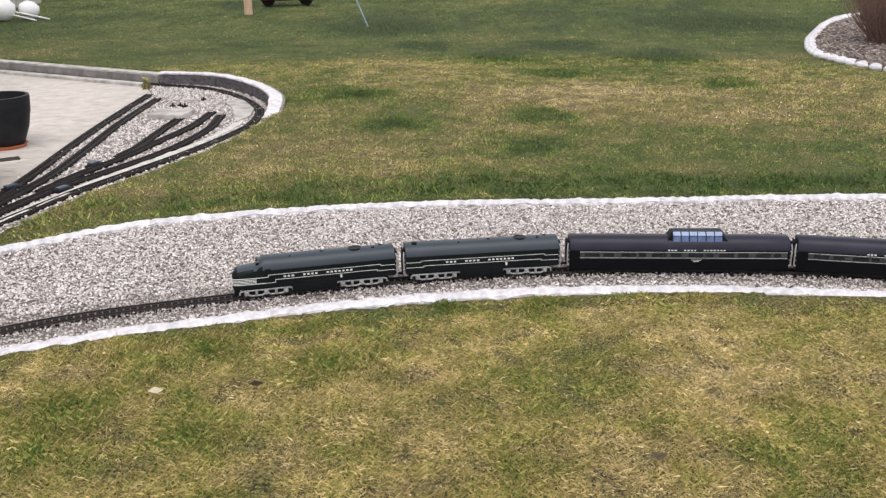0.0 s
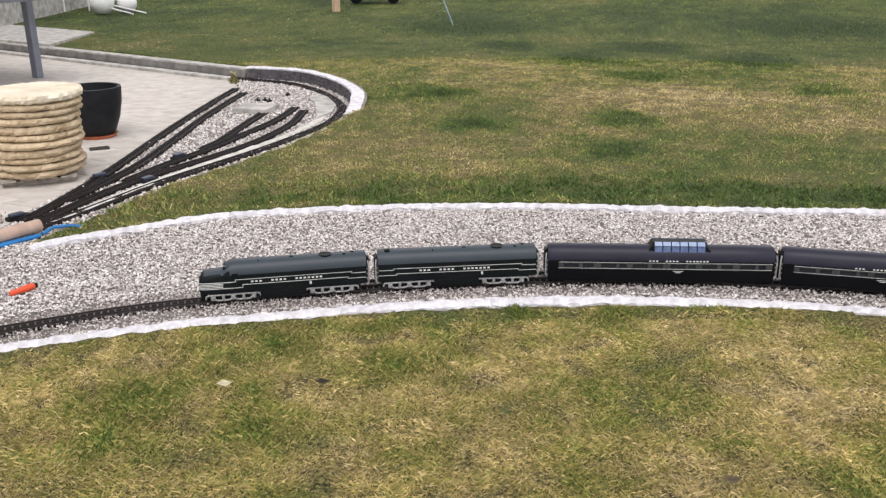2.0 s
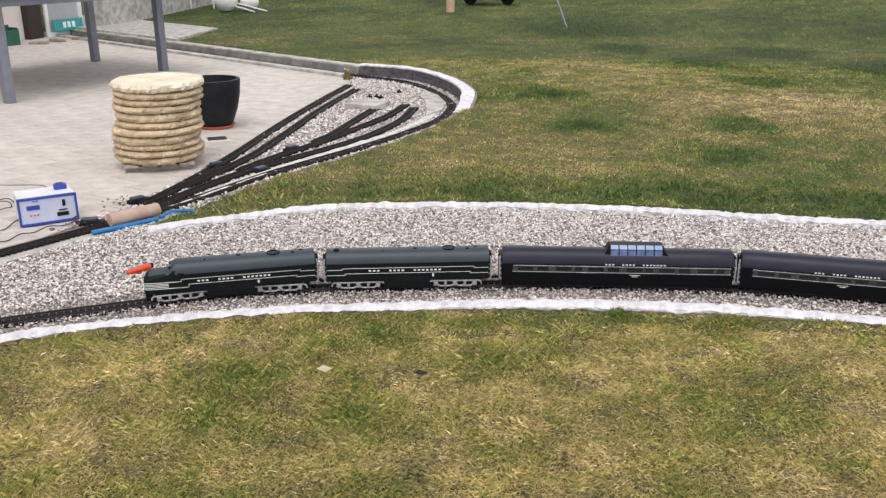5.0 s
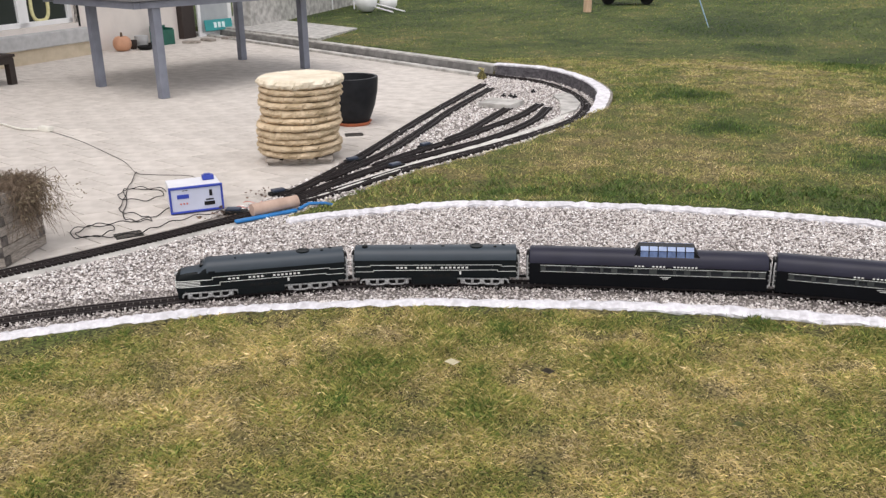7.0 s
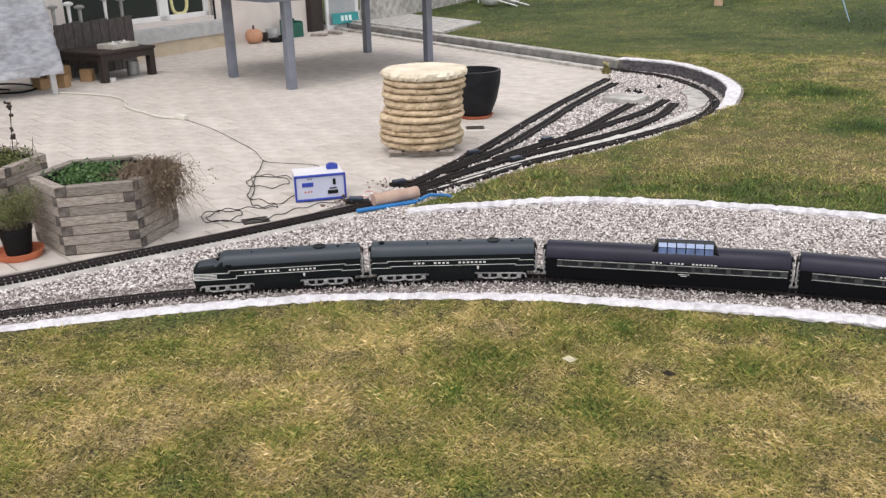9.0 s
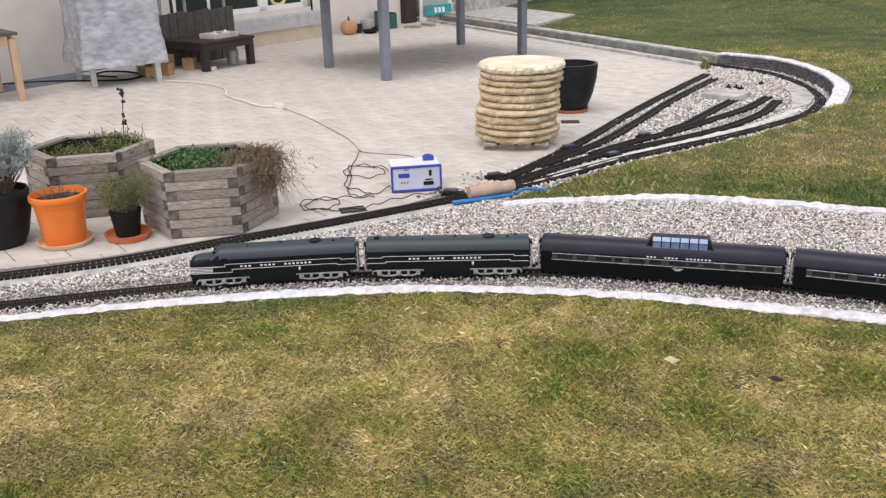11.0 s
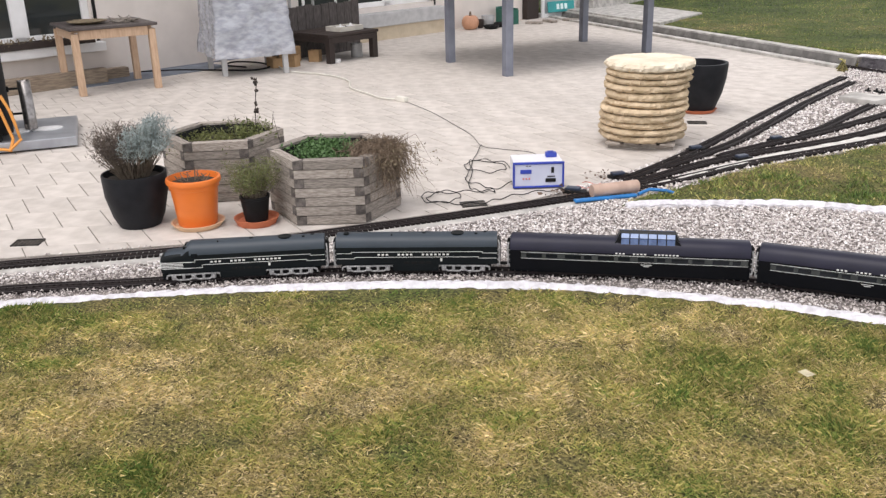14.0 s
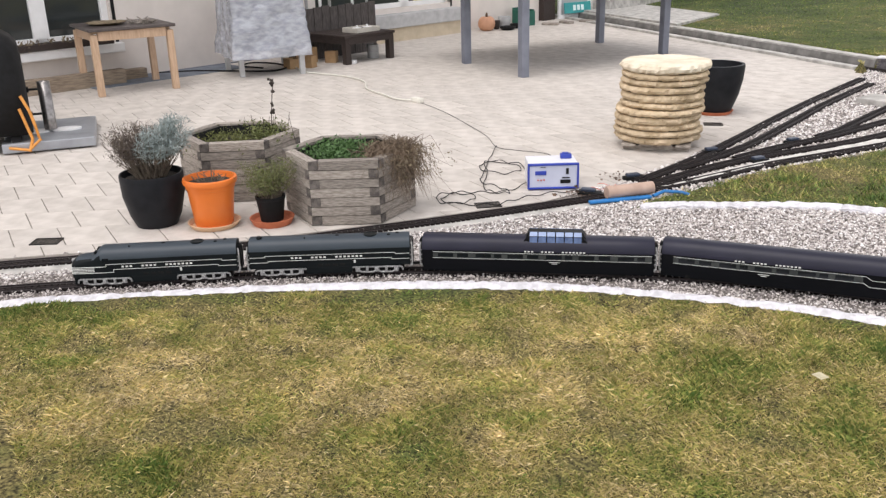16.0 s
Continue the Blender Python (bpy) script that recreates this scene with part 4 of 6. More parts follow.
def make_train():
    # offsets of the car centres behind the rear of the leading unit; half distance between trucks
    for maker, off, half in ((lambda: make_loco("lead_locomotive", True, "dark grey streamlined model diesel with white lightning stripes and silver trucks"), -0.325, 0.195),
                             (lambda: make_loco("booster_locomotive", False, "dark grey cabless model booster unit with silver trucks"), 0.375, 0.195),
                             (lambda: make_coach("dome_coach", 0.92, True, "black model passenger coach with blue glazed vista dome"), 1.217, 0.32),
                             (lambda: make_coach("passenger_coach", 0.97, False, "black model passenger coach with white striped window band"), 2.2, 0.345)):
        car, trucks = maker()
        TRAIN.append((car, trucks, off, half))


def motions():
    for car, trucks, off, half in TRAIN:
        rows, turns = [], ([], [])
        for k in range(0, 33):
            t = k * 0.5
            s = 7.897 - 0.2068 * t + off
            f, r = MAIN.at(s - half), MAIN.at(s + half)
            c, yaw = (f + r) / 2, math.degrees(math.atan2(f[1] - r[1], f[0] - r[0]))
            rows.append((t, pose(c[0], c[1], 0, 0, 0, yaw)))
            for q, tr, ss in ((0, trucks[0], s - half), (1, trucks[1], s + half)):
                d = -MAIN.way(ss)
                turn = (math.degrees(math.atan2(d[1], d[0])) - yaw + 180) % 360 - 180
                turns[q].append((t, pose(tr.matrix_basis.translation.x, 0, 0, 0, 0, turn)))
        walk(car, rows)
        walk(trucks[0], turns[0])
        walk(trucks[1], turns[1])


# ---- retaining wall, kerbs, sidings ----
def sweep(bm, line, s0, s1, prof, step=0.06):
    """Sweep (across, up) points along a plan line."""
    prev = None
    for s in np.append(np.arange(s0, s1, step), s1):
        p, d = line.at(s), line.way(s)
        nrm = Vector((-d[1], d[0], 0))
        ring = [bm.verts.new(Vector((p[0], p[1], 0)) + nrm * a + Vector((0, 0, b))) for a, b in prof]
        if prev:
            for i in range(len(prof)):
                bm.faces.new((prev[i], prev[(i + 1) % len(prof)], ring[(i + 1) % len(prof)], ring[i]))
        else:
            bm.faces.new(ring)
        prev = ring
    bm.faces.new(list(reversed(prev)))


def make_kerbs():
    strip_line = Line([(p[0] + 0.012, p[1] - 0.006) for p in ((-5.3, -2.0), (-4.45, -0.62), (-3.58, 0.7), (-3.25, 1.17), (-2.97, 1.6), (-2.78, 2.02), (-2.56, 2.5), (-2.36, 2.98), (-2.22, 3.33))])
    bm = bmesh.new()
    sweep(bm, strip_line, 0.3, strip_line.length, [(-0.1, -0.04), (-0.1, 0.001), (0.062, 0.001), (0.062, -0.04)])
    tagged(part("kerb_patio", bm, CONCRETE), "pale concrete strip carrying the track beside the patio", "kerb", kind="structure")
    line = Line([(-2.13, 3.6), (-2.07, 3.95), (-2.0, 4.3), (-1.89, 4.75), (-1.72, 5.3), (-1.6, 5.8), (-1.55, 6.2), (-1.57, 6.55), (-1.68, 6.95), (-1.86, 7.3)])
    bm = bmesh.new()
    sweep(bm, line, 0, line.length, [(-0.03, -0.03), (-0.03, 0.007), (-0.022, 0.011), (0.022, 0.011), (0.03, 0.007), (0.03, -0.03)])
    for v in bm.verts:
        v.co += noise.noise_vector(v.co * 17) * 0.007
    tagged(part("kerb_siding", bm, mat("pale_mortar", (0.66, 0.64, 0.6), (0.5, 0.48, 0.45), 14, 0.9, 0.6, 90)), "low whitish mortar kerb between sidings and loop track", "kerb", kind="structure")
    apron = [(-1.56, 6.35), (-1.51, 6.6), (-1.56, 6.9), (-1.74, 7.26), (-1.86, 7.4), (-1.9, 7.2), (-1.76, 6.95), (-1.66, 6.65)]
    flat_poly("apron", apron, 0.021, 0.05, CONCRETE, "worn pale concrete apron inside the loop", "apron")
    # far channel: a low patio kerb and a taller lawn kerb with the track between
    a = Line([(-8.9, 10.88), (-7.75, 10.34), (-5.0, 9.09), (-3.0, 8.17)])
    # the lawn kerb's face is coloured darker than its capping
    for k, (prof, nm, lab) in enumerate(([[(-0.055, -0.03), (-0.055, 0.026), (0.05, 0.026), (0.05, -0.03)], "kerb_channel_near", "flush pale concrete kerb at the patio edge"],
                                         [[(0.3, -0.03), (0.3, 0.068), (0.2, 0.068), (0.19, 0.02), (0.185, -0.03)], "kerb_channel_far", "grey concrete upstand kerb holding the lawn"],
                                         [[(0.33, 0.0), (0.33, 0.084), (0.206, 0.084), (0.203, 0.07), (0.302, 0.07), (0.302, 0.0)], "kerb_channel_top", "pale capping of the lawn kerb"])):
        bm = bmesh.new()
        sweep(bm, a, 0.0, a.length, prof, 0.25)
        tagged(part(nm, bm, mat("dark_grey_concrete", (0.27, 0.26, 0.245), (0.15, 0.143, 0.135), 9, 0.9, 0.5, 100) if k == 1 else CONCRETE), lab, "kerb", kind="structure")
    flat_poly("channel_bed", [(-3.0, 8.14), (-7.75, 10.32), (-8.9, 10.86), (-8.8, 11.06), (-7.66, 10.54), (-2.9, 8.37)], -0.008, 0.02, mat("dark_channel", (0.16, 0.15, 0.14), (0.08, 0.075, 0.07), 18, 0.9, 0.6, 120), "dark grey track channel", "channel")
    flat_poly("path", [(-8.9, 11.15), (-7.75, 10.62), (-6.0, 9.86), (-6.22, 11.3), (-8.0, 12.1), (-9.5, 12.6)], 0.112, 0.06, CONCRETE, "pale concrete path slab beyond the kerb", "path")
    # stone-faced wall round the loop
    arc = Line([(-2.86, 8.24), (-2.56, 8.22), (-2.23, 8.09), (-1.91, 7.79), (-1.62, 7.38), (-1.42, 6.95), (-1.36, 6.6), (-1.35, 6.4)])
    taper = lambda y: min(1.0, max(0.35, (y - 6.2) / 0.75))
    root = thing("wall_loop", pose(0, 0, 0), "low curved wall faced with thin dark slate", "wall", kind="structure")
    bm = bmesh.new()
    sweep(bm, arc, 0, arc.length, [(0.004, -0.05), (0.004, 0.108), (0.11, 0.108), (0.11, -0.05)])
    for v in bm.verts:
        v.co.z *= taper(v.co.y)
    part("core", bm, JOINT, root)
    rnd = random.Random(8)
    bm = bmesh.new()
    z = -0.02
    while z < 0.1:
        hgt = rnd.uniform(0.009, 0.015)
        s = rnd.uniform(0, 0.04)
        while s < arc.length - 0.02:
            ln = rnd.uniform(0.035, 0.09)
            p, d = arc.at(s + ln / 2), arc.way(s + ln / 2)
            box(bm, -ln / 2 + 0.002, ln / 2 - 0.002, rnd.uniform(-0.022, -0.008), 0.02, z, z + hgt - 0.002, pose(p[0], p[1], 0, 0, 0, math.degrees(math.atan2(d[1], d[0]))))
            s += ln
        z += hgt
    for v in bm.verts:
        v.co.z *= taper(v.co.y)
    tagged(part("slate", bm, SLATE, root, "thin stacked slate pieces"), kind="stuff")
    bm = bmesh.new()
    sweep(bm, arc, 0, arc.length, [(-0.016, 0.104), (-0.018, 0.116), (-0.01, 0.121), (0.07, 0.121), (0.085, 0.115), (0.085, 0.1)], 0.05)
    for v in bm.verts:
        d = noise.noise_vector(v.co * 22)
        v.co += Vector((d.x, d.y, d.z * 0.5)) * 0.014
        v.co.z *= taper(v.co.y)
    part("coping", bm, WHITE_STONE, root, "rough white mortar coping")


SIDINGS = {
    "a": [(-2.3, 3.6), (-2.29, 3.74), (-2.32, 4.22), (-2.39, 4.80), (-2.50, 5.53), (-2.61, 6.38), (-2.74, 7.66)],
    "b": [(-2.27, 3.95), (-2.25, 4.3), (-2.26, 4.79), (-2.35, 5.48), (-2.47, 6.29), (-2.58, 7.43)],
    "c": [(-2.03, 5.25), (-2.01, 5.5), (-2.05, 6.15), (-2.07, 6.58)],
    "d": [(-2.14, 4.4), (-2.08, 4.8), (-1.99, 5.2), (-1.92, 5.7), (-1.86, 6.25), (-1.88, 6.78)],
    "e": [(-2.2, 3.55), (-2.16, 3.95), (-2.12, 4.22), (-2.06, 4.48), (-1.98, 4.71), (-1.89, 4.96), (-1.8, 5.25), (-1.73, 5.6), (-1.7, 6.14), (-1.77, 6.67)],
}


def make_sidings():
    for k, pts in enumerate(SIDINGS.values()):
        line = Line(pts)
        make_track(line, 0, line.length - 0.01, 0.004 + 0.0008 * k, (0, 9) if k in (0, 4) else None, label="dark siding track in pale ballast", name="siding_track")
    for x, y, a in ((-2.35, 3.64, 62), (-2.35, 3.24, 25), (-2.34, 4.45, 60), (-2.02, 4.42, 70), (-2.09, 5.0, 70)):
        t = thing("point_motor", pose(x, y, 0.0, 0, 0, a), "blue-black point motor box beside the rails", "point motor", "point motors")
        bm = bmesh.new()
        box(bm, -0.06, 0.06, -0.025, 0.025, 0.0, 0.02, bevel=0.003)
        part("base", bm, BLACK, t)
        bm = bmesh.new()
        box(bm, -0.045, 0.03, -0.02, 0.02, 0.02, 0.036, bevel=0.005)
        part("cover", bm, mat("blue_black_plastic", (0.04, 0.055, 0.09), (0.03, 0.04, 0.065), 20, 0.4), t)
    bm = bmesh.new()
    box(bm, -0.15, 0.15, -0.13, 0.13, 0, 0.045, bevel=0.006)
    tagged(part("concrete_block", bm, CONCRETE, at=pose(-2.17, 6.63, 0, 0, 0, -6)), "flat grey concrete slab lying on the ballast", "slab")
    rnd = random.Random(4)
    for x, y in ((-2.31, 7.05), (-2.25, 7.07), (-2.2, 7.04), (-2.14, 7.36)):
        t = thing("signal_stub", pose(x, y, 0, 0, 0, rnd.uniform(0, 90)), "small black fitting standing on ballast", "fitting", "black fittings")
        bm = bmesh.new()
        box(bm, -0.022, 0.022, -0.015, 0.015, 0.003, 0.02, bevel=0.003)
        part("foot", bm, BLACK, t)
        bm = bmesh.new()
        rod(bm, (0, 0, 0.02), (0.004, 0, 0.036), 0.009, 0.006, 8)
        part("stem", bm, BLACK, t)


# ---- house ----
def make_house():
    turn = pose(-8.45, 5.0, 0, 0, 0, 1.2) @ pose(8.45, -5.0, 0)
    bm = bmesh.new()
    # walls run up to 5.6 m: unseen upper storey added to shade the patio
    x0, x1 = -8.75, -8.45
    opens = [(1.4, 3.5, 0.4, 2.3), (6.0, 8.26, 0.4, 2.3)]
    edges = [-3.5] + [v for o in opens for v in o[:2]] + [10.15]
    for a, b in zip(edges[::2], edges[1::2]):
        box(bm, x0, x1, a, b, -0.05, 5.6)
    for a, b, z0, z1 in opens:
        box(bm, x0, x1, a, b, -0.05, z0)
        box(bm, x0, x1, a, b, z1, 5.6)
    tagged(part("wall_house", bm, PLASTER, at=turn), "off-white rendered house wall beside the patio", "wall", kind="structure")
    bm = bmesh.new()
    box(bm, -11.5, -8.75, 10.0, 10.15, -0.05, 5.6)
    box(bm, -11.6, -11.5, -3.5, 10.15, -0.05, 5.6)
    box(bm, -11.5, -8.45, -3.6, -3.5, -0.05, 5.6)
    tagged(part("wall_inner", bm, PLASTER, at=turn), "plain rendered walls closing the house", "wall", kind="structure")
    # overhanging eaves out of view, added to dim the wall and patio
    bm = bmesh.new()
    box(bm, -11.6, -7.75, -3.6, 10.6, 5.6, 5.75)
    tagged(part("roof", bm, CONCRETE, at=turn), "unseen eaves slab added to shade the wall and patio", "roof", kind="structure")
    for i, (a, b, z0, z1) in enumerate(opens):
        w = thing(f"window_{i + 1}", turn, "white framed glazed patio window in rendered wall", "window", kind="structure")
        mid = 2.82 if i == 0 else 7.5
        for y0, y1, za, zb in ((a, b, z0, z0 + 0.06), (a, b, z1 - 0.06, z1), (a, a + 0.06, z0, z1), (b - 0.07, b, z0, z1), (mid - 0.075, mid + 0.075, z0, z1)):
            bm = bmesh.new()
            box(bm, -8.6, -8.53, y0, y1, za, zb, bevel=0.006)
            part("window_frame", bm, PVC, w)
        for y0, y1 in ((a + 0.06, mid - 0.075), (mid + 0.075, b - 0.07)):
            bm = bmesh.new()
            box(bm, -8.575, -8.565, y0, y1, z0 + 0.06, z1 - 0.06)
            part("pane", bm, GLASS, w, "dark reflecting glass")
            bm = bmesh.new()
            box(bm, -8.64, -8.63, y0 - 0.02, y1 + 0.02, z0, z1)
            part("blind", bm, mat("dim_curtain", (0.2, 0.21, 0.21), (0.1, 0.105, 0.11), 3, 0.9, stretch=(1, 6, 0.3)), w, "grey curtain behind the glass")
        bm = bmesh.new()
        box(bm, -8.5, -8.448, b, b + 0.035, z0 - 0.05, z1)
        part("jamb_rail", bm, BLACK, w, "dark shutter rail")
    # ledges under the windows
    bm = bmesh.new()
    box(bm, -8.46, -8.3, 6.4, 8.36, 0.17, 0.34, bevel=0.01)
    tagged(part("sill_2", bm, LEDGE, at=turn), "grey concrete ledge under the patio window", "ledge", kind="structure")
    bm = bmesh.new()
    box(bm, -8.46, -8.34, 6.4, 8.34, -0.02, 0.168, bevel=0.004)
    tagged(part("plinth_2", bm, PLINTH, at=turn), "cream base block under the ledge", "plinth", kind="structure")
    bm = bmesh.new()
    box(bm, -8.46, -8.36, 1.4, 3.55, 0.27, 0.36, bevel=0.01)
    tagged(part("sill_1", bm, PVC, at=turn), "white sill under the garden window", "sill", kind="structure")
    bm = bmesh.new()
    box(bm, -8.449, -8.43, 3.6, 6.3, -0.01, 0.012)
    tagged(part("baseboard", bm, STEEL, at=turn), "blue-grey sealing strip along the wall foot", "trim", kind="structure")
    bm = bmesh.new()
    for k in range(4):
        box(bm, -8.428, -7.98, 3.02 + 0.42 * k, 3.435 + 0.42 * k, -0.02, 0.007, bevel=0.003)
    tagged(part("wall_strip", bm, mat("blue_grey_slab", (0.2, 0.225, 0.27), (0.15, 0.17, 0.205), 9, 0.85, 0.3, 120), at=turn), "blue-grey slab strip at the foot of the house wall", "slab", kind="structure")
    # oval ornament behind the glass of window 2
    bm = bmesh.new()
    pts = []
    for k in range(29):
        a = 2 * math.pi * k / 28
        pts.append((-8.555, 7.78 + 0.13 * math.copysign(abs(math.cos(a)) ** 0.7, math.cos(a)), 0.65 + 0.19 * math.copysign(abs(math.sin(a)) ** 0.7, math.sin(a))))
    tube(bm, pts, 0.022, 8)
    tagged(part("wreath", bm, mat("pale_yellow_wreath", (0.72, 0.68, 0.36), (0.6, 0.55, 0.28), 30, 0.7, 0.5, 90), at=turn), "pale yellow oval wreath hanging in the window", "wreath")
    # corner post, glazed side door and returning wall
    bm = bmesh.new()
    box(bm, -8.62, -8.46, 10.15, 10.42, -0.03, 2.6, bevel=0.008)
    tagged(part("post", bm, DARKWOOD), "dark brown timber post at the house corner", "post", kind="structure")
    d = thing("door_1", pose(-8.45, 10.47, 0, 0, 0, -14), "white framed glazed door standing at the house corner", "door", kind="structure")
    for a, b, z0, z1 in ((0, 0.05, 0, 2.0), (0.55, 0.62, 0, 2.0), (0.05, 0.55, 0, 0.06), (0.05, 0.55, 1.94, 2.0)):
        bm = bmesh.new()
        box(bm, -0.02, 0.02, a, b, z0, z1, bevel=0.004)
        part("door_frame", bm, PVC, d)
    bm = bmesh.new()
    box(bm, -0.006, 0.006, 0.05, 0.55, 0.06, 1.94)
    part("pane", bm, mat("grey_glass", (0.45, 0.47, 0.48), (0.36, 0.38, 0.4), 3, 0.15), d, "pale reflecting glass")
    sg = thing("teal_sign", pose(-8.34, 10.5, 0.04, 0, -8, -14), "teal name board with pale marks leaning on the door", "sign")
    bm = bmesh.new()
    box(bm, -0.008, 0.008, 0, 0.5, 0.04, 0.2, bevel=0.003)
    part("board", bm, mat("teal_paint", (0.02, 0.3, 0.3), (0.015, 0.24, 0.25), 10, 0.4), sg)
    for k in range(3):
        bm = bmesh.new()
        box(bm, 0.008, 0.0105, 0.16 + 0.075 * k, 0.21 + 0.075 * k, 0.08, 0.16)
        part("mark", bm, mat("pale_mark", (0.7, 0.85, 0.85), (0.6, 0.75, 0.75), 10, 0.5), sg)
    bm = bmesh.new()
    sweep(bm, Line([(-7.98, 11.13), (-8.08, 12.2), (-8.33, 13.4), (-8.6, 15.1), (-8.9, 18.0)]), 0, 6.8, [(0.0, 0.0), (0.0, 0.6), (0.3, 0.6), (0.3, 0.0)], 0.4)
    tagged(part("wall_garden", bm, CONCRETE), "low grey concrete garden wall behind the path", "wall", kind="structure")


# ---- loose things on the patio ----
def make_steel_table():
    t = thing("steel_table", pose(-5.68, 7.2, 0, 0, 0, -17.5), "large grey painted steel table on square legs", "table")
    inv = t.matrix_basis.inverted()
    for x, y in ((-5.2, 5.97), (-6.28, 6.3), (-6.19, 8.48), (-5.04, 8.07)):
        p = inv @ Vector((x, y, 0))
        bm = bmesh.new()
        box(bm, p.x - 0.04, p.x + 0.04, p.y - 0.04, p.y + 0.04, 0, 0.8, bevel=0.006)
        part("leg", bm, STEEL, t)
    for y0, y1, x0, x1 in ((-1.26, -1.2, -0.6, 0.9), (1.0, 1.06, -0.95, 0.9), (-1.2, 1.06, 0.84, 0.9), (-1.2, 1.06, -0.95, -0.89)):
        bm = bmesh.new()
        box(bm, x0, x1, y0, y1, 0.8, 0.86, bevel=0.005)
        part("rail", bm, STEEL, t)
    bm = bmesh.new()
    box(bm, -1.0, 0.95, -1.3, 1.12, 0.865, 0.9, bevel=0.005)
    part("tabletop", bm, mat("grey_board", (0.2, 0.2, 0.21), (0.14, 0.14, 0.15), 8, 0.8, 0.3, 60), t, "grey board tabletop")


def make_stack():
    p = thing("small_pallet", pose(-2.72, 4.43, 0, 0, 0, 30), "low weathered wooden pallet under the stone discs", "pallet")
    for k in range(3):
        bm = bmesh.new()
        box(bm, -0.2, 0.2, -0.17 + 0.15 * k, -0.1 + 0.15 * k, 0.0, 0.03, bevel=0.003)
        part("bearer", bm, GREYWOOD, p)
    for k in range(4):
        bm = bmesh.new()
        box(bm, -0.21 + 0.11 * k, -0.12 + 0.11 * k, -0.21, 0.21, 0.031, 0.046, bevel=0.002)
        part("slat", bm, GREYWOOD, p)
    rnd = random.Random(21)
    z = 0.047
    hs = [0.046, 0.038, 0.04, 0.048, 0.042, 0.04, 0.053, 0.043, 0.04, 0.038, 0.06]
    for k, h in enumerate(hs):
        bm = bmesh.new()
        r = (0.272 if k < 5 else 0.264 if k < 10 else 0.272) + rnd.uniform(-0.008, 0.006)
        lathe(bm, [(r * 0.35, 0), (r * 0.9, 0.002), (r * 0.975, h * 0.25), (r, h * 0.55), (r * 0.975, h * 0.85), (r * 0.93, h * 0.97), (r * 0.55, h * 0.99), (r * 0.5, h * 0.955), (r * 0.2, h * 0.96)], 110, True)
        for v in bm.verts:
            d = noise.noise_vector(v.co * 48 + Vector((k * 9.3, 0, 0)))
            e = noise.noise_vector(v.co * 9 + Vector((k * 4.7, 3, 0)))
            out = v.co.xy.length / r
            if out > 0.6:
                v.co += Vector((d.x, d.y, d.z * 0.35)) * 0.014 * out + Vector((e.x, e.y, e.z * 0.25)) * 0.011
        lean = 0.0035 * max(0, k - 2)
        ob = part("stone_disc", bm, SANDTOP if k == len(hs) - 1 else SANDSTONE, at=pose(-2.725 + lean * 0.85 + rnd.uniform(-0.008, 0.008), 4.43 + lean * 0.9 + rnd.uniform(-0.008, 0.008), z, 0, rnd.uniform(-0.4, 0.4), rnd.uniform(0, 360)))
        tagged(ob, "rough round sandstone stepping disc stacked with others" if k < len(hs) - 1 else "pale round sandstone disc topping the stack", "stepping stone", "stack of stone discs")
        z += h


def round_pot(name, at, prof, material, label, category="pot", soil=None, soil_r=None):
    t = thing(name, at, label, category)
    bm = bmesh.new()
    lathe(bm, prof, 40, True)
    part("body", bm, material, t, smooth=True).data.set_sharp_from_angle(angle=radians(40))
    if soil:
        bm = bmesh.new()
        lathe(bm, [(soil_r, soil - 0.01), (soil_r * 0.98, soil), (soil_r * 0.5, soil + 0.008), (0.01, soil + 0.01)], 24, True, wob=0.05)
        part("soil", bm, EARTH, t)
    return t


def saucer(at, r, h, material, label):
    bm = bmesh.new()
    lathe(bm, [(r * 0.85, 0), (r, h), (r * 0.94, h), (r * 0.82, h * 0.45), (0.01, h * 0.45)], 36, True)
    tagged(part("saucer", bm, material, at=at, smooth=True), label, "saucer").data.set_sharp_from_angle(angle=radians(40))


def twigs(bm, rnd, n, base_r, h, spread, r=0.0015, bend=0.3):
    tips = []
    for _ in range(n):
        a, q = rnd.uniform(0, 6.28), base_r * math.sqrt(rnd.random())
        p = Vector((q * math.cos(a), q * math.sin(a), 0))
        b = rnd.uniform(0, 6.28)
        out = Vector((math.cos(a), math.sin(a), 0)) * spread * rnd.uniform(0.2, 1.0) + Vector((math.cos(b), math.sin(b), 0)) * spread * 0.35
        top = p + out + Vector((0, 0, h * rnd.uniform(0.55, 1.0)))
        mid = p.lerp(top, 0.5) + Vector((rnd.uniform(-1, 1), rnd.uniform(-1, 1), rnd.uniform(-0.5, 1))) * bend * 0.06
        rod(bm, p, mid, r, r * 0.8, 4)
        rod(bm, mid, top, r * 0.8, r * 0.4, 4)
        tips.append((p, mid, top))
    return tips


def leaves(bm, rnd, spots, size, n, jitter, thin=0.3, up=0.5):
    for c in spots:
        for _ in range(n):
            p = Vector(c) + Vector((rnd.gauss(0, jitter), rnd.gauss(0, jitter), rnd.gauss(0, jitter * 0.7)))
            d = Vector((rnd.uniform(-1, 1), rnd.uniform(-1, 1), rnd.uniform(-0.4, 1) * up * 2)).normalized() * size * rnd.uniform(0.6, 1.3)
            s = d.cross(Vector((rnd.uniform(-1, 1), rnd.uniform(-1, 1), rnd.uniform(-1, 1)))).normalized() * d.length * thin * 0.5
            vs = [bm.verts.new(q) for q in (p, p + d * 0.45 + s, p + d, p + d * 0.45 - s)]
            bm.faces.new(vs)


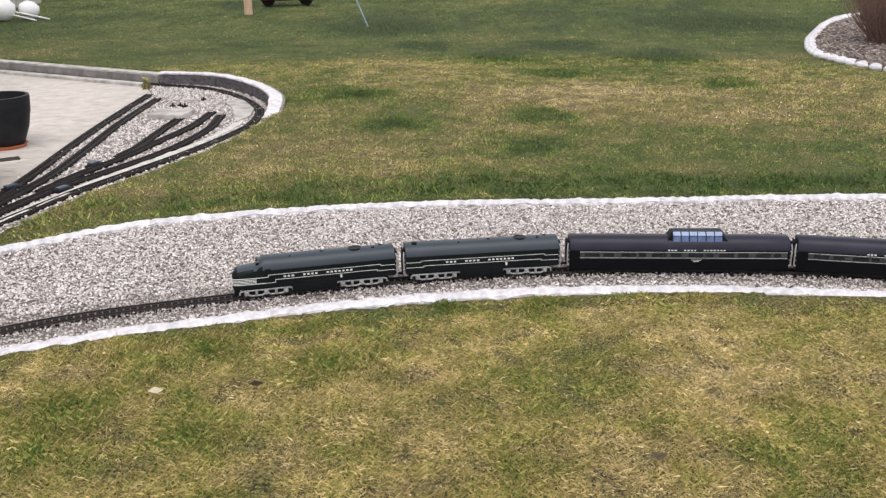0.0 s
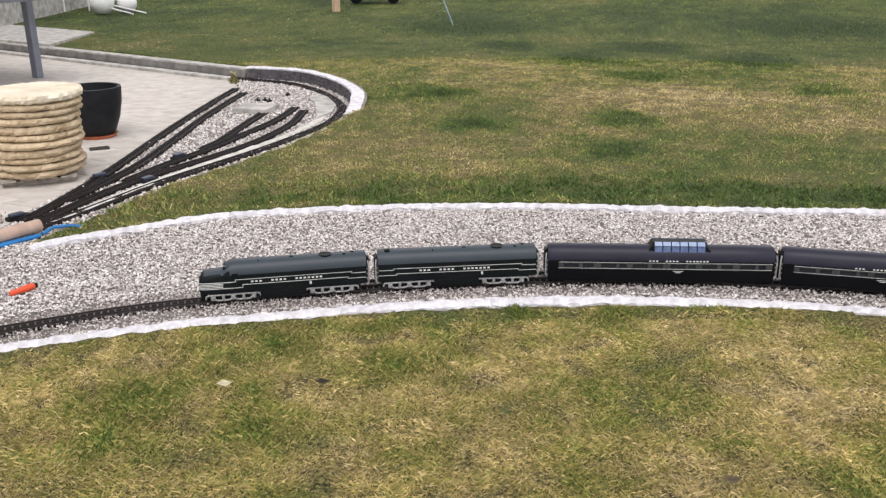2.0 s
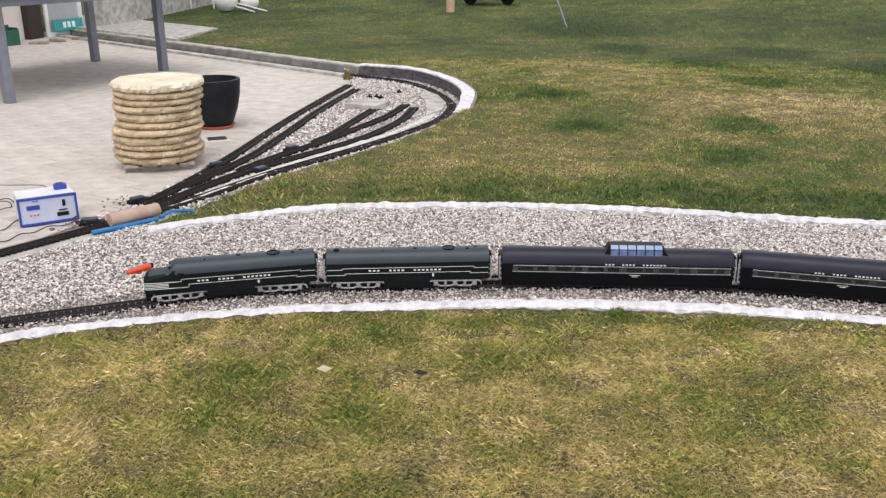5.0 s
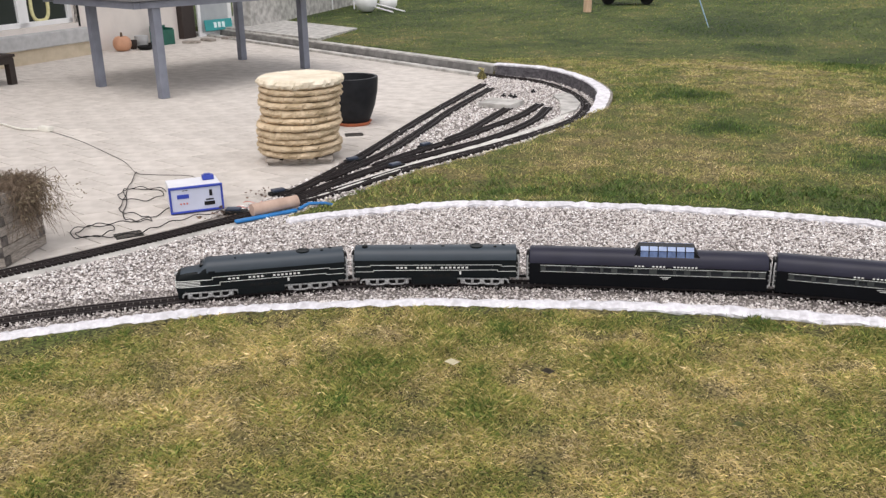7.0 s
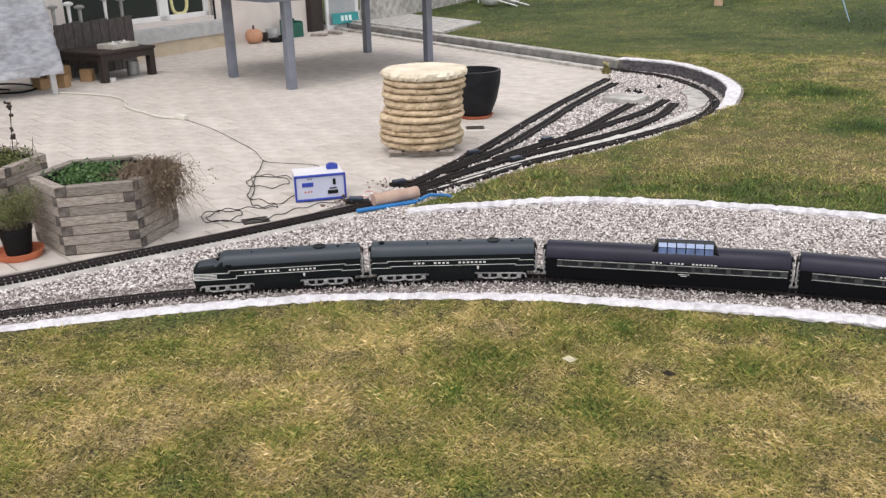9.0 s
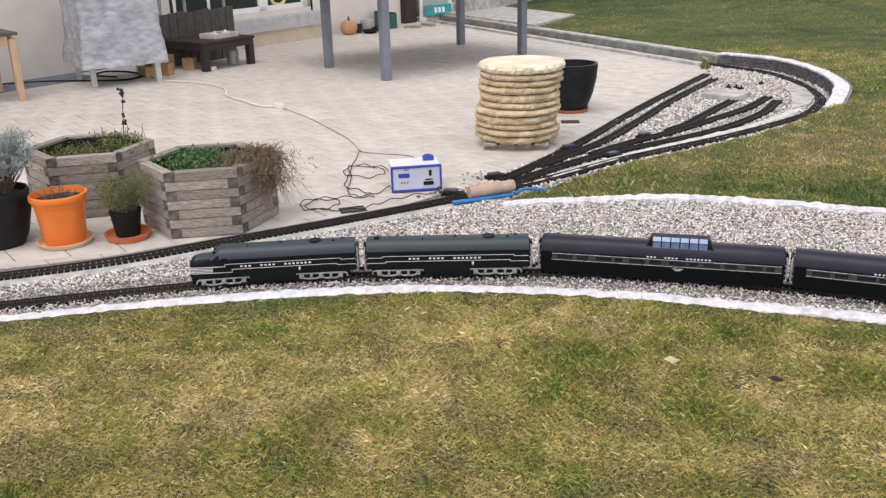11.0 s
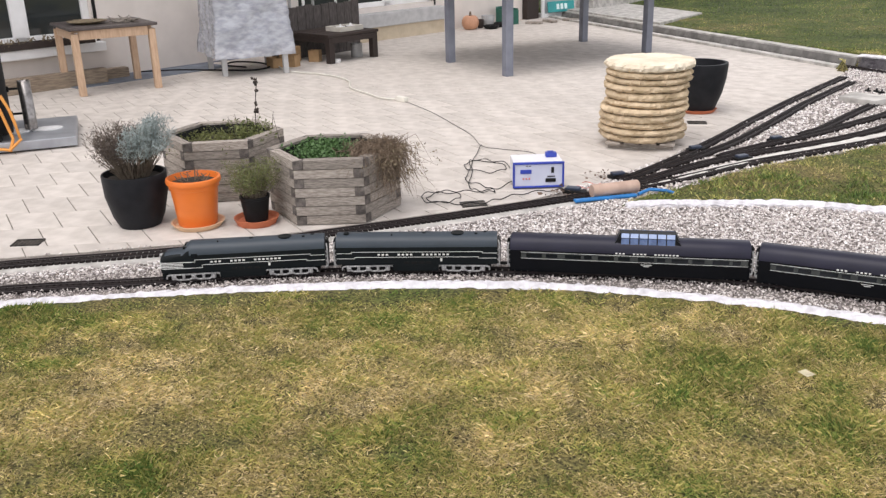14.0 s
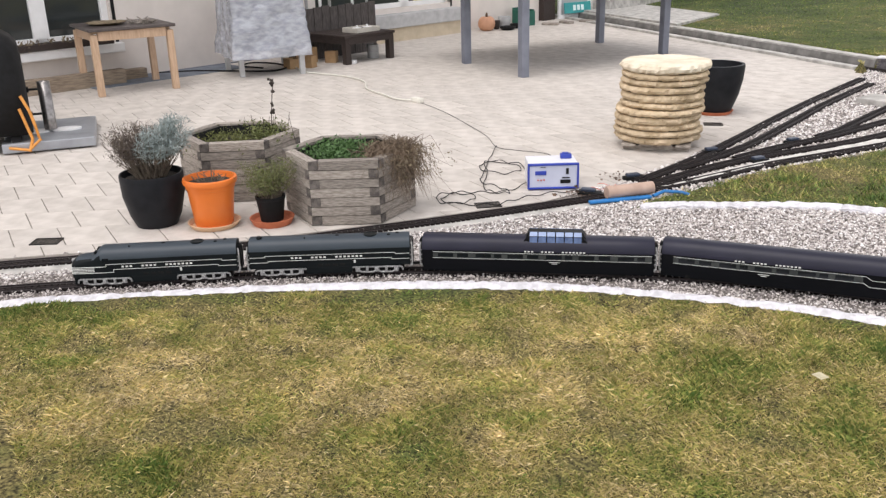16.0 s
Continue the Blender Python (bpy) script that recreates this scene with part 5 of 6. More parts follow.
LEAF_GREEN = mat("herb_leaf", (0.1, 0.19, 0.06), (0.05, 0.11, 0.03), 40, 0.6)
LEAF_OLIVE = mat("olive_leaf", (0.17, 0.185, 0.055), (0.08, 0.1, 0.028), 40, 0.6)
LEAF_SILVER = mat("silver_leaf", (0.33, 0.38, 0.37), (0.2, 0.245, 0.235), 40, 0.7)
LEAF_DRY = mat("dry_leaf", (0.24, 0.19, 0.12), (0.13, 0.1, 0.06), 40, 0.8)
LEAF_MOSS = mat("moss", (0.17, 0.18, 0.06), (0.09, 0.1, 0.03), 40, 0.9)
TWIG = mat("dry_twig", (0.2, 0.16, 0.12), (0.11, 0.085, 0.065), 30, 0.9)
STRAW = mat("dry_stalks", (0.25, 0.185, 0.13), (0.11, 0.08, 0.056), 20, 0.9)


def make_planter(at, label):
    t = thing("timber_planter", at, label, "planter", "hexagonal planters")
    R, h, n, th = 0.33, 0.0452, 7, 0.05
    side = R
    apo = R * math.cos(math.pi / 6)
    # each board runs out to one corner and stops short of the crossing board's end at the other
    boards = []
    for k in range(3):
        bm = bmesh.new()
        box(bm, -side / 2 + 0.047, side / 2 - 0.001, -th / 2, th / 2, 0.001, h - 0.0022)
        bmesh.ops.subdivide_edges(bm, edges=[e for e in bm.edges if abs(e.verts[0].co.x - e.verts[1].co.x) > 0.1], cuts=4)
        for v in bm.verts:
            v.co += noise.noise_vector(v.co * 14 + Vector((k * 5.3, 1, 2))) * 0.0022
        for f in bm.faces:
            f.material_index = 1 if abs(f.normal.x) > 0.9 else 0
        boards.append(finish(bm, "board", [GREYWOOD, ENDGRAIN]))
    bm = bmesh.new()
    box(bm, -side / 2 + 0.001, -side / 2 + 0.045, -th / 2 + 0.001, th / 2 - 0.0025, 0.002, h - 0.003)
    block = finish(bm, "end_block", ENDGRAIN)
    for k in range(6):
        a = math.radians(60 * k + 30)
        rr = apo - th / 2
        for i in range(n):
            flip = 180 if i % 2 else 0
            m = pose(rr * math.cos(a), rr * math.sin(a), 0.004 + i * h, 0, 0, math.degrees(a) + 90 + flip)
            for me in (boards[(i + k) % 3], block):
                ob = new("board" if me is not block else "end_block", me)
                ob.parent = t
                ob.matrix_basis = m if me is not block or not flip else m @ pose(0, 0.0035, 0)
    bm = bmesh.new()
    lathe(bm, [(R * 0.8, 0.2), (R * 0.815, 0.302), (R * 0.8, 0.308), (R * 0.76, 0.23)], 6, False, wob=0.015)
    part("liner", bm, BLACK, t, "black plastic liner")
    bm = bmesh.new()
    lathe(bm, [(R * 0.78, 0.2), (R * 0.77, 0.25), (R * 0.4, 0.265), (0.02, 0.27)], 24, True, wob=0.1)
    part("soil", bm, EARTH, t)
    return t


def plant_top(name, at, label, build):
    t = thing(name, at, label, "plant")
    build(t)
    return t


def make_plants():
    make_planter(pose(-3.115, 2.258, 0, 0, 0, -73), "weathered grey hexagonal timber planter with green herbs")
    make_planter(pose(-3.88, 2.1, 0, 0, 0, -69), "weathered grey hexagonal timber planter with mossy soil")
    rnd = random.Random(31)

    def herbs(t):
        bm = bmesh.new()
        spots = [(rnd.gauss(-0.04, 0.1), rnd.gauss(0, 0.1), rnd.uniform(0.0, 0.045)) for _ in range(170)]
        leaves(bm, rnd, [s for s in spots if math.hypot(s[0], s[1]) < 0.24], 0.02, 16, 0.018, 0.55)
        part("foliage", bm, LEAF_GREEN, t)
    plant_top("herb_clump", pose(-3.14, 2.25, 0.266), "low green herbs filling the planter", herbs)

    def hanging(t):
        bm = bmesh.new()
        for _ in range(1250):
            a = math.radians(rnd.gauss(8, 34))
            d = Vector((math.cos(a), math.sin(a), 0))
            p = Vector((0, 0, 0)) + d * rnd.uniform(-0.06, 0.05) + Vector((rnd.gauss(0, 0.04), rnd.gauss(0, 0.05), rnd.uniform(0, 0.03)))
            l = rnd.uniform(0.05, 0.14)
            q = p + d * l * 0.5 + Vector((rnd.gauss(0, 0.02), rnd.gauss(0, 0.03), rnd.uniform(-0.03, 0.05)))
            e = q + d * l * rnd.uniform(-0.1, 0.5) + Vector((rnd.gauss(0, 0.05), rnd.gauss(0, 0.05), -rnd.uniform(0.0, 0.23)))
            rod(bm, p, q, 0.0013, 0.0012, 3)
            rod(bm, q, e, 0.0012, 0.0006, 3)
        tagged(part("stalk_mass", bm, STRAW, t), kind="stuff")
        bm = bmesh.new()
        leaves(bm, rnd, [(0.1 + rnd.gauss(0, 0.07), rnd.gauss(0.02, 0.08), rnd.uniform(-0.12, 0.05)) for _ in range(150)], 0.016, 6, 0.015, 0.4)
        part("withered_leaf_mass", bm, LEAF_DRY, t)
    plant_top("withered_plant", pose(-2.93, 2.365, 0.3), "withered brown plant hanging over the planter rim", hanging)

    def mossy(t):
        bm = bmesh.new()
        leaves(bm, rnd, [(rnd.gauss(0, 0.12), rnd.gauss(0, 0.1), rnd.uniform(-0.01, 0.015)) for _ in range(230)], 0.013, 12, 0.022, 0.5)
        part("foliage", bm, LEAF_MOSS, t)
        bm = bmesh.new()
        leaves(bm, rnd, [(0.13 + rnd.gauss(0, 0.06), 0.1 + rnd.gauss(0, 0.06), rnd.uniform(0.0, 0.09)) for _ in range(110)], 0.017, 8, 0.015, 0.55)
        part("shrublet", bm, LEAF_OLIVE, t, "yellow-green shrublet")
        bm = bmesh.new()
        pts = [Vector((0.15, 0.12, 0)), Vector((0.153, 0.12, 0.12)), Vector((0.162, 0.128, 0.23)), Vector((0.178, 0.135, 0.335))]
        for a, b in zip(pts, pts[1:]):
            rod(bm, a, b, 0.0028, 0.0022, 5)
        for k in range(14):
            z = rnd.choice((0.15, 0.2, 0.27, 0.32, 0.33)) + rnd.uniform(-0.02, 0.02)
            lathe(bm, [(0.002, 0), (0.009, 0.008), (0.003, 0.018)], 6, True, pose(0.146 + z * 0.09 + rnd.uniform(-0.012, 0.012), 0.127 + rnd.uniform(-0.012, 0.012), z - 0.01, rnd.uniform(-40, 40), rnd.uniform(-40, 40)))
        for k in range(16):
            x, y = rnd.gauss(0.13, 0.07), rnd.gauss(0.1, 0.06)
            rod(bm, (x, y, 0), (x + rnd.gauss(0, 0.02), y + rnd.gauss(0, 0.02), rnd.uniform(0.08, 0.15)), 0.0016, 0.001, 4)
        part("dead_stem", bm, mat("dark_stem", (0.06, 0.045, 0.035), (0.03, 0.022, 0.018), 30, 0.9), t, "tall dark seed stem")
    plant_top("planter_weeds", pose(-3.88, 2.1, 0.272), "mossy weeds with one tall dead stem", mossy)

    # anthracite pot with the silvery shrub
    prof = lambda r, h, b: [(b, 0), (b + (r - b) * 0.45, h * 0.2), (r * 0.97, h * 0.6), (r, h * 0.96), (r * 0.985, h), (r * 0.93, h), (r * 0.9, h * 0.8), (0.02, h * 0.78)]
    round_pot("plant_pot", pose(-3.64, 1.455, 0), prof(0.152, 0.262, 0.098), ANTHRACITE, "matt anthracite tapered pot with a silvery shrub", "pot", 0.232, 0.135)

    def shrub(t):
        bm = bmesh.new()
        tips = twigs(bm, rnd, 330, 0.07, 0.265, 0.122, 0.0017)
        tagged(part("twig_mass", bm, TWIG, t), kind="stuff")
        bm = bmesh.new()
        leaves(bm, rnd, [m.lerp(e, u) for p, m, e in tips if e.x + e.y < 0.06 for u in (0.1, 0.3, 0.5, 0.7, 0.9)], 0.02, 6, 0.01, 0.16, 0.7)
        part("brown_foliage", bm, mat("grey_brown_leaf", (0.15, 0.12, 0.1), (0.075, 0.06, 0.052), 40, 0.9), t)
        bm = bmesh.new()
        leaves(bm, rnd, [m.lerp(e, u) for p, m, e in tips if e.x + e.y >= 0.03 for u in (0.5, 0.7, 0.9, 1.0, 1.08)], 0.026, 8, 0.01, 0.13, 0.8)
        part("silver_foliage", bm, LEAF_SILVER, t, "silvery needle foliage")
    plant_top("silver_shrub", pose(-3.64, 1.455, 0.235), "half-withered silvery grey shrub in a pot", shrub)

    saucer(pose(-3.398, 1.632, 0), 0.128, 0.026, BUFF, "buff clay saucer under the orange pot")
    round_pot("orange_pot", pose(-3.398, 1.632, 0.013), [(0.088, 0), (0.092, 0.004), (0.112, 0.182), (0.117, 0.184), (0.119, 0.203), (0.127, 0.206), (0.13, 0.219), (0.127, 0.231), (0.118, 0.233), (0.112, 0.2), (0.02, 0.197)], ORANGE, "bright orange plastic flower pot with dead stems", "pot", 0.204, 0.11)

    def dead(t):
        bm = bmesh.new()
        twigs(bm, rnd, 14, 0.05, 0.05, 0.05, 0.003)
        rod(bm, (0.0, 0.01, 0), (0.006, 0.01, 0.075), 0.004, 0.003, 6)
        tagged(part("stems", bm, STRAW, t), kind="stuff")
    plant_top("dead_stems", pose(-3.398, 1.632, 0.214), "dry broken stems in the orange pot", dead)
    saucer(pose(-3.213, 1.843, 0), 0.109, 0.034, TERRACOTTA, "terracotta saucer under the small pot")
    round_pot("small_pot", pose(-3.213, 1.843, 0.016), [(0.05, 0), (0.055, 0.003), (0.07, 0.11), (0.073, 0.112), (0.073, 0.125), (0.066, 0.125), (0.06, 0.1), (0.02, 0.1)], BLACK, "small black plastic pot with a green bush", "pot", 0.105, 0.06)

    def bush(t):
        bm = bmesh.new()
        tips = twigs(bm, rnd, 130, 0.05, 0.185, 0.105, 0.0011)
        tagged(part("twig_mass", bm, TWIG, t), kind="stuff")
        bm = bmesh.new()
        leaves(bm, rnd, [p.lerp(e, u) for p, m, e in tips for u in (0.45, 0.6, 0.75, 0.9, 1.0)], 0.013, 7, 0.012, 0.3)
        part("foliage", bm, LEAF_OLIVE, t)
    plant_top("green_bush", pose(-3.213, 1.843, 0.12), "small yellow-green bush in a black pot", bush)

    saucer(pose(-2.975, 5.55, 0), 0.145, 0.025, TERRACOTTA, "terracotta saucer under the tall pot")
    round_pot("tall_pot", pose(-2.975, 5.55, 0.012), [(0.115, 0), (0.13, 0.02), (0.172, 0.13), (0.195, 0.24), (0.203, 0.335), (0.2, 0.35), (0.18, 0.35), (0.17, 0.25), (0.12, 0.05), (0.02, 0.045)], ANTHRACITE, "large empty anthracite pot on the patio", "pot")


def make_control_box():
    t = thing("control_box", pose(-2.645, 3.085, 0.006, 0, 0, 47), "white power supply box with blue frame and display", "power supply")
    W, D, Hh = 0.275, 0.19, 0.138
    white = mat("white_enamel", (0.76, 0.76, 0.8), (0.7, 0.7, 0.74), 10, 0.4)
    blue = mat("blue_plastic", (0.03, 0.06, 0.4), (0.025, 0.05, 0.32), 10, 0.4)
    grey = mat("pale_panel", (0.55, 0.58, 0.7), (0.5, 0.53, 0.65), 10, 0.45)
    bm = bmesh.new()
    box(bm, 0.005, W - 0.005, 0.006, D, 0.006, Hh, bevel=0.004)
    part("case", bm, white, t)
    for x0, x1, z0, z1 in ((0, W, 0, 0.011), (0, W, Hh - 0.01, Hh + 0.002), (0, 0.011, 0.011, Hh - 0.01), (W - 0.011, W, 0.011, Hh - 0.01)):
        bm = bmesh.new()
        box(bm, x0, x1, -0.006, 0.012, z0, z1, bevel=0.003)
        part("frame", bm, blue, t, "blue plastic edge frame")
    bm = bmesh.new()
    box(bm, 0.011, W - 0.011, 0.0, 0.008, 0.011, Hh - 0.01)
    part("front_panel", bm, grey, t)
    for nm, x0, x1, z0, z1, mt in (("display", 0.04, 0.1, 0.078, 0.1, blue), ("switch", 0.205, 0.22, 0.08, 0.112, BLACK), ("socket", 0.175, 0.23, 0.03, 0.05, BLACK), ("slot", 0.185, 0.225, 0.058, 0.064, BLACK)):
        bm = bmesh.new()
        box(bm, x0, x1, -0.004, 0.002, z0, z1, bevel=0.001)
        part(nm, bm, mt, t)
    for k in range(3):
        bm = bmesh.new()
        rod(bm, (0.056 + 0.016 * k, 0.002, 0.05), (0.056 + 0.016 * k, -0.006, 0.05), 0.005, 0.004, 10)
        part("button", bm, mat("red_button", (0.6, 0.12, 0.08), (0.5, 0.1, 0.07), 10, 0.4), t)
    for x in (0.07, 0.085):
        bm = bmesh.new()
        box(bm, x, x + 0.01, -0.0035, 0.001, 0.118, 0.122)
        part("caption", bm, BLACK, t)
    for x, y in ((0.03, 0.03), (W - 0.03, 0.03), (0.03, D - 0.03), (W - 0.03, D - 0.03)):
        bm = bmesh.new()
        rod(bm, (x, y, -0.006), (x, y, 0.008), 0.01, 0.01, 10)
        part("foot", bm, BLACK, t)
    bm = bmesh.new()
    box(bm, 0.19, 0.25, 0.1, 0.14, Hh, Hh + 0.026, bevel=0.004)
    box(bm, 0.2, 0.235, 0.106, 0.134, Hh + 0.024, Hh + 0.032, bevel=0.003)
    tagged(part("blue_plug", bm, blue, at=t.matrix_basis.copy()), "blue plug block lying on the box", "plug")


def cable(name, pts, r, material, label, loops=False):
    rnd = random.Random(len(pts))
    q = spline(pts, 8)
    bm = bmesh.new()
    prev = None
    for i, p in enumerate(q):
        d = q[min(i + 1, len(q) - 1)] - q[max(i - 1, 0)]
        d = Vector((d[0], d[1], 0)).normalized()
        nrm = Vector((-d.y, d.x, 0))
        z = r + 0.003 + (0.006 * (1 + math.sin(i * 0.9)) if loops else 0)
        ring = [bm.verts.new(Vector((p[0], p[1], z)) + nrm * r * math.cos(a) + Vector((0, 0, r * math.sin(a)))) for a in (0, 1.05, 2.1, 3.14, 4.2, 5.24)]
        if prev:
            for k in range(6):
                bm.faces.new((prev[k], prev[(k + 1) % 6], ring[(k + 1) % 6], ring[k]))
        prev = ring
    tagged(part(name, bm, material, smooth=True), label, "cable")


def make_cables():
    white = mat("white_cable", (0.75, 0.73, 0.66), (0.65, 0.63, 0.56), 10, 0.5)
    cable("white_cable", [(-7.9, 5.19), (-7.26, 4.88), (-7.0, 4.87), (-6.74, 4.92), (-6.46, 4.92), (-6.15, 4.82), (-5.85, 4.6), (-5.51, 4.5), (-5.25, 4.43), (-5.08, 4.47)], 0.008, white, "white extension cable lying on the pavers")
    bm = bmesh.new()
    box(bm, -0.06, 0.06, -0.025, 0.025, 0, 0.04, bevel=0.008)
    tagged(part("cable_socket", bm, white, at=pose(-5.04, 4.47, 0, 0, 0, -5)), "white socket at the end of the cable", "socket")
    cable("black_cable", [(-5.0, 4.46), (-4.86, 4.42), (-4.49, 4.28), (-4.09, 4.09), (-3.72, 3.9), (-3.45, 3.71), (-3.3, 3.72), (-3.07, 3.77), (-2.85, 3.6), (-2.72, 3.45)], 0.0017, BLACK, "thin black cable crossing the pavers")
    cable("cable_tangle", [(-3.45, 3.71), (-3.25, 3.43), (-3.05, 3.17), (-2.94, 3.03), (-2.79, 3.01), (-2.67, 2.97), (-2.73, 2.92), (-2.85, 2.96), (-3.05, 3.2), (-3.22, 3.36), (-3.14, 3.44), (-2.95, 3.38), (-2.95, 3.24), (-3.12, 3.22),
                           (-3.2, 3.34), (-3.05, 3.46), (-2.86, 3.34), (-2.75, 3.26)], 0.0026, BLACK, "tangled black cable beside the power supply", True)
    cable("cable_tangle", [(-2.72, 3.18), (-2.7, 2.98), (-2.79, 2.87), (-2.88, 2.79), (-2.92, 2.68), (-2.81, 2.6), (-2.72, 2.68), (-2.76, 2.8), (-2.88, 2.76), (-2.84, 2.63), (-2.7, 2.66), (-2.58, 2.76), (-2.56, 2.9), (-2.52, 3.06), (-2.44, 3.2), (-2.36, 3.26)], 0.0026, BLACK, "looped black cable beside the track", True)
    cable("wall_cable", [(-8.4, 3.87), (-8.18, 4.19), (-7.83, 4.44), (-7.5, 4.68), (-7.6, 4.95), (-7.95, 5.02), (-8.2, 4.9), (-8.05, 4.7), (-7.75, 4.75)], 0.009, BLACK, "black hose lying along the house wall")
    cable("pink_wire", [(-2.42, 3.4), (-2.33, 3.44), (-2.33, 3.36), (-2.4, 3.31)], 0.002, mat("pink_wire", (0.7, 0.25, 0.2), (0.6, 0.2, 0.16), 10, 0.5), "thin pink wire beside the box", True)
    # tools by the track
    bm = bmesh.new()
    a, b = Vector((-2.215, 3.2, 0.046)), Vector((-2.095, 3.435, 0.046))
    d = (b - a)
    m = Matrix.Translation(a) @ d.to_track_quat("Z", "Y").to_matrix().to_4x4()
    lathe(bm, [(0.026, 0.0), (0.031, 0.001), (0.033, 0.005), (0.032, d.length - 0.002), (0.029, d.length)], 24, True, m)
    tagged(part("pipe_offcut", bm, mat("pinkish_clay", (0.5, 0.36, 0.29), (0.4, 0.28, 0.22), 14, 0.8, 0.2, 80), smooth=True), "pinkish brown pipe offcut lying across the track", "pipe").data.set_sharp_from_angle(angle=radians(40))
    blue = mat("blue_tool_plastic", (0.015, 0.19, 0.5), (0.012, 0.14, 0.38), 10, 0.4)
    t = thing("blue_hand_pump", pose(-2.24, 3.09, 0.006, 0, 0, 58.5), "blue plastic tool lying on the gravel edge", "tool")
    bm = bmesh.new()
    box(bm, 0, 0.34, -0.016, 0.016, 0.0, 0.016, bevel=0.006)
    part("shaft", bm, blue, t)
    bm = bmesh.new()
    tube(bm, [(0.35, 0, 0.012), (0.42, 0.02, 0.025), (0.5, -0.01, 0.02), (0.53, -0.04, 0.012)], 0.009, 8)
    part("handle", bm, blue, t)
    rnd = random.Random(2)
    # leaf-shaped flakes stand in for dark mechanical pieces at the points
    bm = bmesh.new()
    leaves(bm, rnd, [(-2.38 + rnd.gauss(0, 0.04), 3.2 + rnd.gauss(0, 0.05), 0.015) for _ in range(12)] + [(-2.42 + rnd.gauss(0, 0.03), 3.58 + rnd.gauss(0, 0.05), 0.012) for _ in range(8)], 0.024, 3, 0.012, 0.6, 0.2)
    tagged(part("point_fragments", bm, mat("loose_bit", (0.17, 0.11, 0.075), (0.09, 0.06, 0.045), 30, 0.8)), "dark brown flakes standing in for mechanical pieces at the points", "leaves", kind="stuff")
    t = thing("screwdriver", pose(-1.722, 2.71, 0.006, 0, 0, 66), "screwdriver with orange-red handle lying on gravel", "screwdriver")
    bm = bmesh.new()
    lathe(bm, [(0.008, -0.055), (0.013, -0.045), (0.011, -0.02), (0.014, 0.02), (0.014, 0.05), (0.01, 0.055)], 14, True, pose(0, 0, 0.014, 0, 90, 0))
    part("handle", bm, mat("orange_red_plastic", (0.8, 0.1, 0.03), (0.7, 0.08, 0.025), 10, 0.45), t, smooth=True)
    bm = bmesh.new()
    lathe(bm, [(0.011, 0.055), (0.012, 0.058), (0.01, 0.066)], 14, True, pose(0, 0, 0.014, 0, 90, 0))
    part("cap", bm, BLACK, t)
    bm = bmesh.new()
    rod(bm, (-0.055, 0, 0.013), (-0.14, 0, 0.006), 0.003, 0.003, 8)
    part("blade", bm, SILVER, t)
    for x, y, a in ((-3.777, 0.961, 47), (-2.76, 5.185, 35), (-2.62, 2.75, 55)):
        t = thing("drain_grate", pose(x, y, 0.0, 0, 0, a), "small dark rusty drain grate set in pavers", "grate", "drain grates")
        bm = bmesh.new()
        for x0, x1, y0, y1 in ((-0.065, 0.065, -0.045, -0.037), (-0.065, 0.065, 0.037, 0.045), (-0.065, -0.057, -0.037, 0.037), (0.057, 0.065, -0.037, 0.037)):
            box(bm, x0, x1, y0, y1, -0.003, 0.005)
        part("rim", bm, WHEEL, t)
        for k in range(6):
            bm = bmesh.new()
            box(bm, -0.05 + 0.018 * k, -0.04 + 0.018 * k, -0.037, 0.037, -0.003, 0.0035)
            part("bar", bm, WHEEL, t)
        bm = bmesh.new()
        box(bm, -0.057, 0.057, -0.037, 0.037, -0.003, 0.0018)
        part("pit", bm, mat("rusty_grit", (0.2, 0.175, 0.15), (0.09, 0.075, 0.065), 60, 0.9, 0.6, 120), t)


